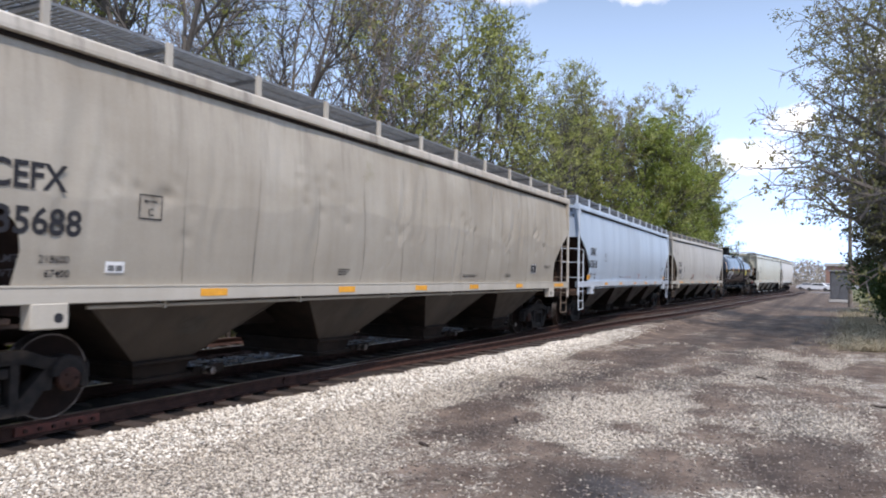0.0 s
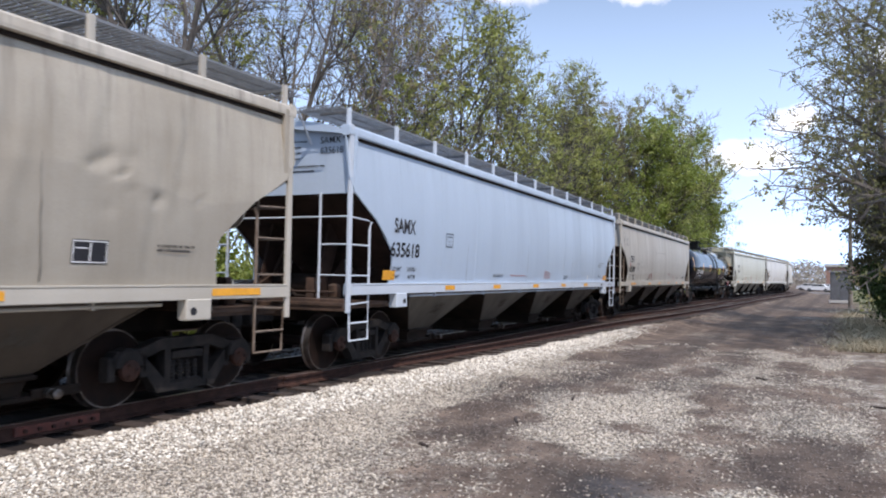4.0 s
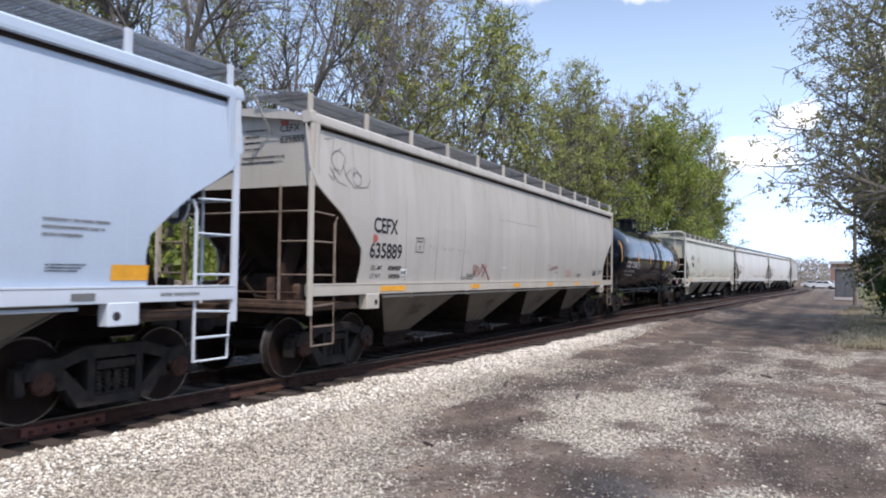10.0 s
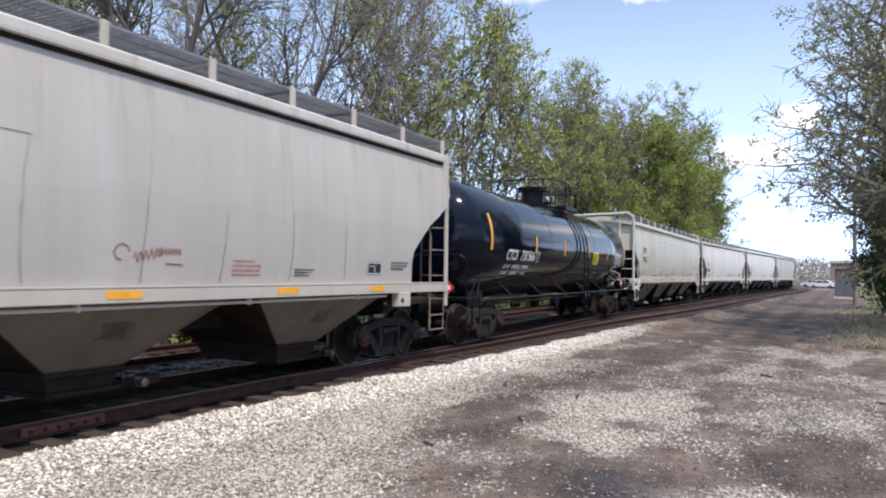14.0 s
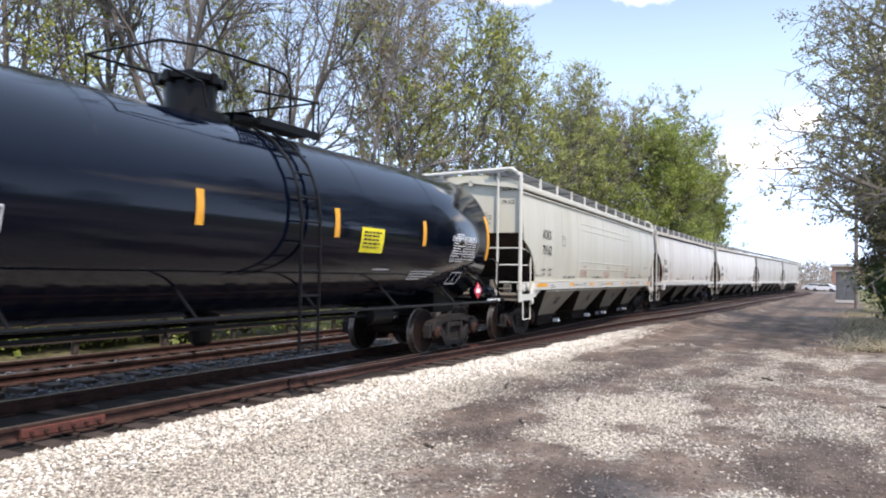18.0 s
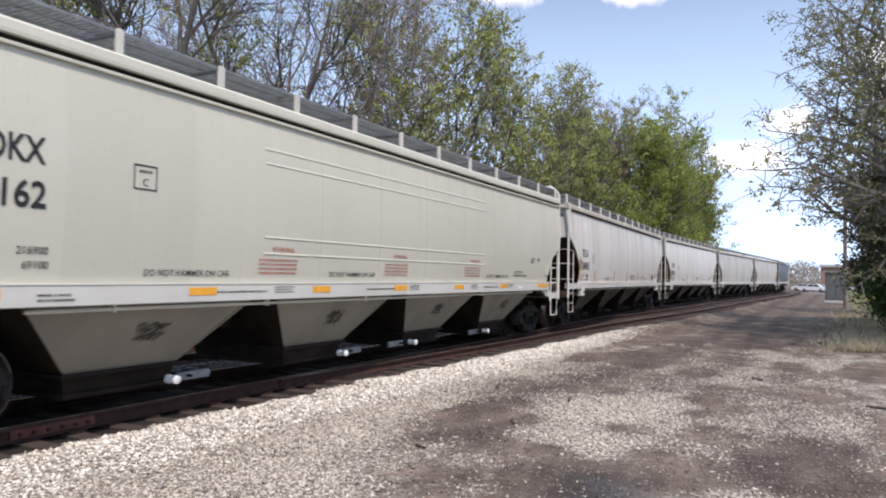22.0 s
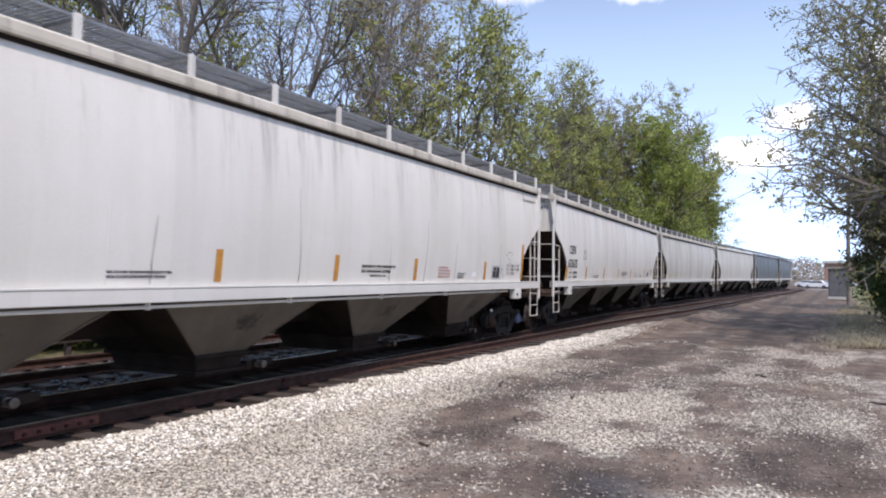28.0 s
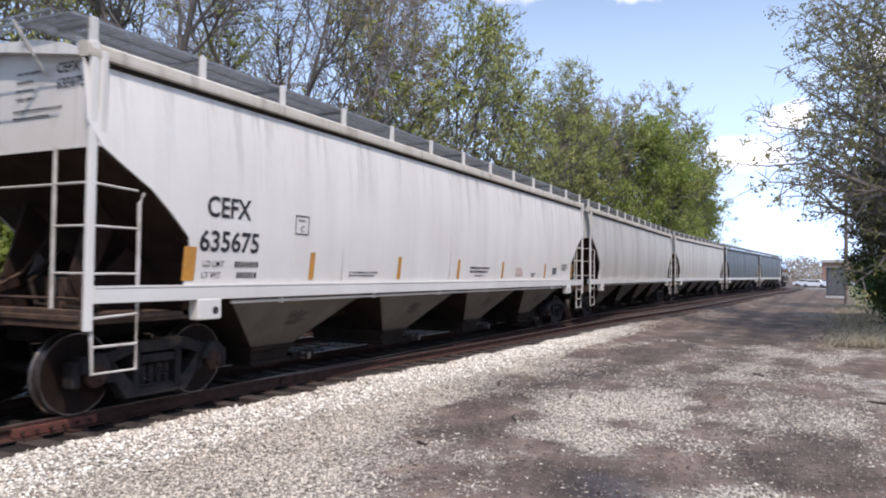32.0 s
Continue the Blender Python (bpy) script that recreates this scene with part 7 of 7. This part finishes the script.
def build_pole():
    c = tagged(new("utility_pole"), "weathered wooden utility pole with a crossarm", "pole")
    c.matrix_basis = stand(-2.05, 62)
    part("shaft", Mesh().tube([(0, 0, -0.3), (0, 0, 4.5), (0, 0, 9.0)], [0.16, 0.13, 0.10], 12), M_pole, c)
    part("crossarm", Mesh().box(-0.06, 0.06, -1.1, 1.1, 8.3, 8.42, 0.01), M_pole, c)
    part("step_box", Mesh().box(-0.2, -0.1, -0.14, 0.14, 1.4, 1.9, 0.02), M_cab, c)


build_pole()


def build_shop():
    c = tagged(new("brick_building"), "long low red-brick building across the crossing", "building")
    c.matrix_basis = Matrix.Translation((205, -12.0, -0.4)) @ Matrix.Rotation(radians(-4), 4, "Z")
    part("wall", Mesh().box(0, 14, -26, 10, 0, 5.6), M_brick, c)
    part("roof", Mesh().box(-0.4, 14.4, -26.4, 10.4, 5.6, 6.3, 0.05), M_roofing, c)
    win = None
    for i in range(8):
        m = pose(-0.03, -23 + i * 4.1, 0)
        w = part("window", Mesh().box(-0.02, 0.06, -1.1, 1.1, 1.4, 3.2), M_glassy, c, at=m) if win is None else again("window", win, c, m)
        if win is None:
            win = w
            part("frame", Mesh().box(-0.05, 0.0, -1.25, 1.25, 3.2, 3.35), M_roofing, w)


build_shop()


def build_parked(at, mat, label):
    c = tagged(new("parked_car"), label, "car", "cars parked past the crossing")
    c.matrix_basis = at
    prof = [(-2.2, 0.35), (-2.25, 0.75), (-2.1, 0.95), (-1.5, 1.0), (-0.9, 1.42), (0.7, 1.45), (1.35, 1.05), (2.05, 0.92), (2.25, 0.6), (2.2, 0.35)]
    part("body", Mesh().prism(prof, -0.88, 0.88), mat, c)
    for y in (-0.885, 0.885):
        part("front_window", Mesh().prism([(-0.1, 1.04), (-0.1, 1.36), (0.62, 1.37), (1.1, 1.05)], y - 0.006, y + 0.006), M_glassy, c)
        part("rear_window", Mesh().prism([(-1.3, 1.03), (-0.85, 1.34), (-0.2, 1.355), (-0.2, 1.04)], y - 0.006, y + 0.006), M_glassy, c)
    for x in (-1.35, 1.35):
        for y in (-0.82, 0.82):
            w = part("wheel", Mesh().lathe([(-0.11, 0.31), (0.11, 0.31)], 16, "y"), M_blackfit, c, at=pose(x, y, 0.31))
            part("rim", Mesh().lathe([(-0.12, 0.18), (0.12, 0.18)], 12, "y"), M_cab, w)


M_cw = plain("white_car_paint", (0.75, 0.75, 0.76), 0.3)
M_cs = plain("silver_car_paint", (0.45, 0.46, 0.48), 0.3, 0.4)
for x, y, r, m, s in ((150, -0.2, 80, M_cw, "white"), (154, -3.2, 95, M_cs, "silver"), (165, 1.4, 70, M_cw, "white"), (172, -5.5, 100, M_cs, "silver"), (160, -1.6, 90, M_cw, "white")):
    build_parked(Matrix.Translation((x, y, -0.38)) @ Matrix.Rotation(radians(r), 4, "Z"), m, s + " car parked past the far crossing")


# road that crosses the tracks far off
def build_crossing():
    mb = Mesh().loft([[(128 + u, y, -0.30), (136 + u, y, -0.30), (136 + u, y, -0.34), (128 + u, y, -0.34)] for y, u in ((-60, 3), (0, 0), (60, -3))])
    m = worn("pale_asphalt", (0.20, 0.19, 0.185), (0.15, 0.145, 0.14), 2, 0.9)
    tagged(part("road", mb, m), "pale asphalt road crossing the tracks far off", "road", kind="structure")


build_crossing()


# far belt of bare woods
def build_far_woods():
    g = np.random.default_rng(61)
    n = 60000
    a = np.radians(g.uniform(-10, 24, n))
    d = g.uniform(230, 420, n)
    hmax = 6.5 + 1.6 * np.sin(a * 37) + 1.2 * np.sin(a * 91 + 1)
    z = np.abs(hmax) * g.random(n) ** 1.3
    c = np.stack([d * np.cos(a), d * np.sin(a), z], -1)
    u = g.normal(size=(n, 3))
    u /= np.linalg.norm(u, axis=1, keepdims=True)
    v = np.cross(u, g.normal(size=(n, 3)))
    v /= np.linalg.norm(v, axis=1, keepdims=True)
    s = g.uniform(0.2, 0.5, (n, 1))
    q = np.stack([c - u * s, c - v * s * 0.6, c + u * s, c + v * s * 0.6], 1).reshape(-1, 3)
    # leaf colours lightened to stand in for distance haze
    m = foliage("far_budding_woods", [(0, (0.24, 0.205, 0.18)), (0.6, (0.32, 0.275, 0.235)), (1, (0.31, 0.30, 0.22))], 0.9, 0.2)
    tagged(new("far_woods", raw_mesh("far_woods", q, np.arange(n * 4).reshape(-1, 4), m)), "hazy belt of budding woods along the horizon", "woods", kind="stuff")


build_far_woods()

# sticks and scraps lying on the lane
for (x, y, r, ln) in ((9.5, 3.72, 25, 0.42), (11.6, 3.55, 10, 0.22), (13.6, -1.0, 70, 0.5), (7.5, 4.1, 60, 0.2), (12.3, 5.1, 15, 0.5), (16.0, 1.0, 40, 0.35)):
    mb = Mesh().tube([(-ln / 2, 0, 0), (0, 0.02, 0.01), (ln / 2, -0.01, 0)], [0.018, 0.022, 0.014], 6)
    tagged(part("stick", mb, M_tie, at=Matrix.Translation((x, y, float(ground_z(np.array(x), np.array(y))) + 0.015)) @ Matrix.Rotation(radians(r), 4, "Z")),
           "dark broken stick lying on the gravel", "stick")


# ---- the train rolls past ----
def place_on_track(mid, half, rolled):
    a, b = mid - half - rolled, mid + half - rolled
    pa, pb = Vector(rail_point(a, 0)), Vector(rail_point(b, 0))
    d = pb - pa
    return Matrix.Translation((pa + pb) / 2) @ Matrix.Rotation(math.atan2(d.y, d.x), 4, "Z")


def rolled_at(t):
    ts, ss = [r[0] for r in ROLL], [r[1] for r in ROLL]
    return float(np.interp(t, ts, ss))


def motions():
    for car, mid, half, near in CARS:
        walk(car, [(t, place_on_track(mid, half, s)) for t, s in ROLL])
    times = [i / 6 for i in range(193)]
    for car, mid, half, near in CARS:
        if not near:
            continue
        for o in car.children_recursive:
            if o.name.startswith("wheelset"):
                x = o.location.x
                walk(o, [(t, Matrix.Translation((x, 0, WHEEL_R)) @ Matrix.Rotation(-rolled_at(t) / WHEEL_R, 4, "Y")) for t in times])


motions()
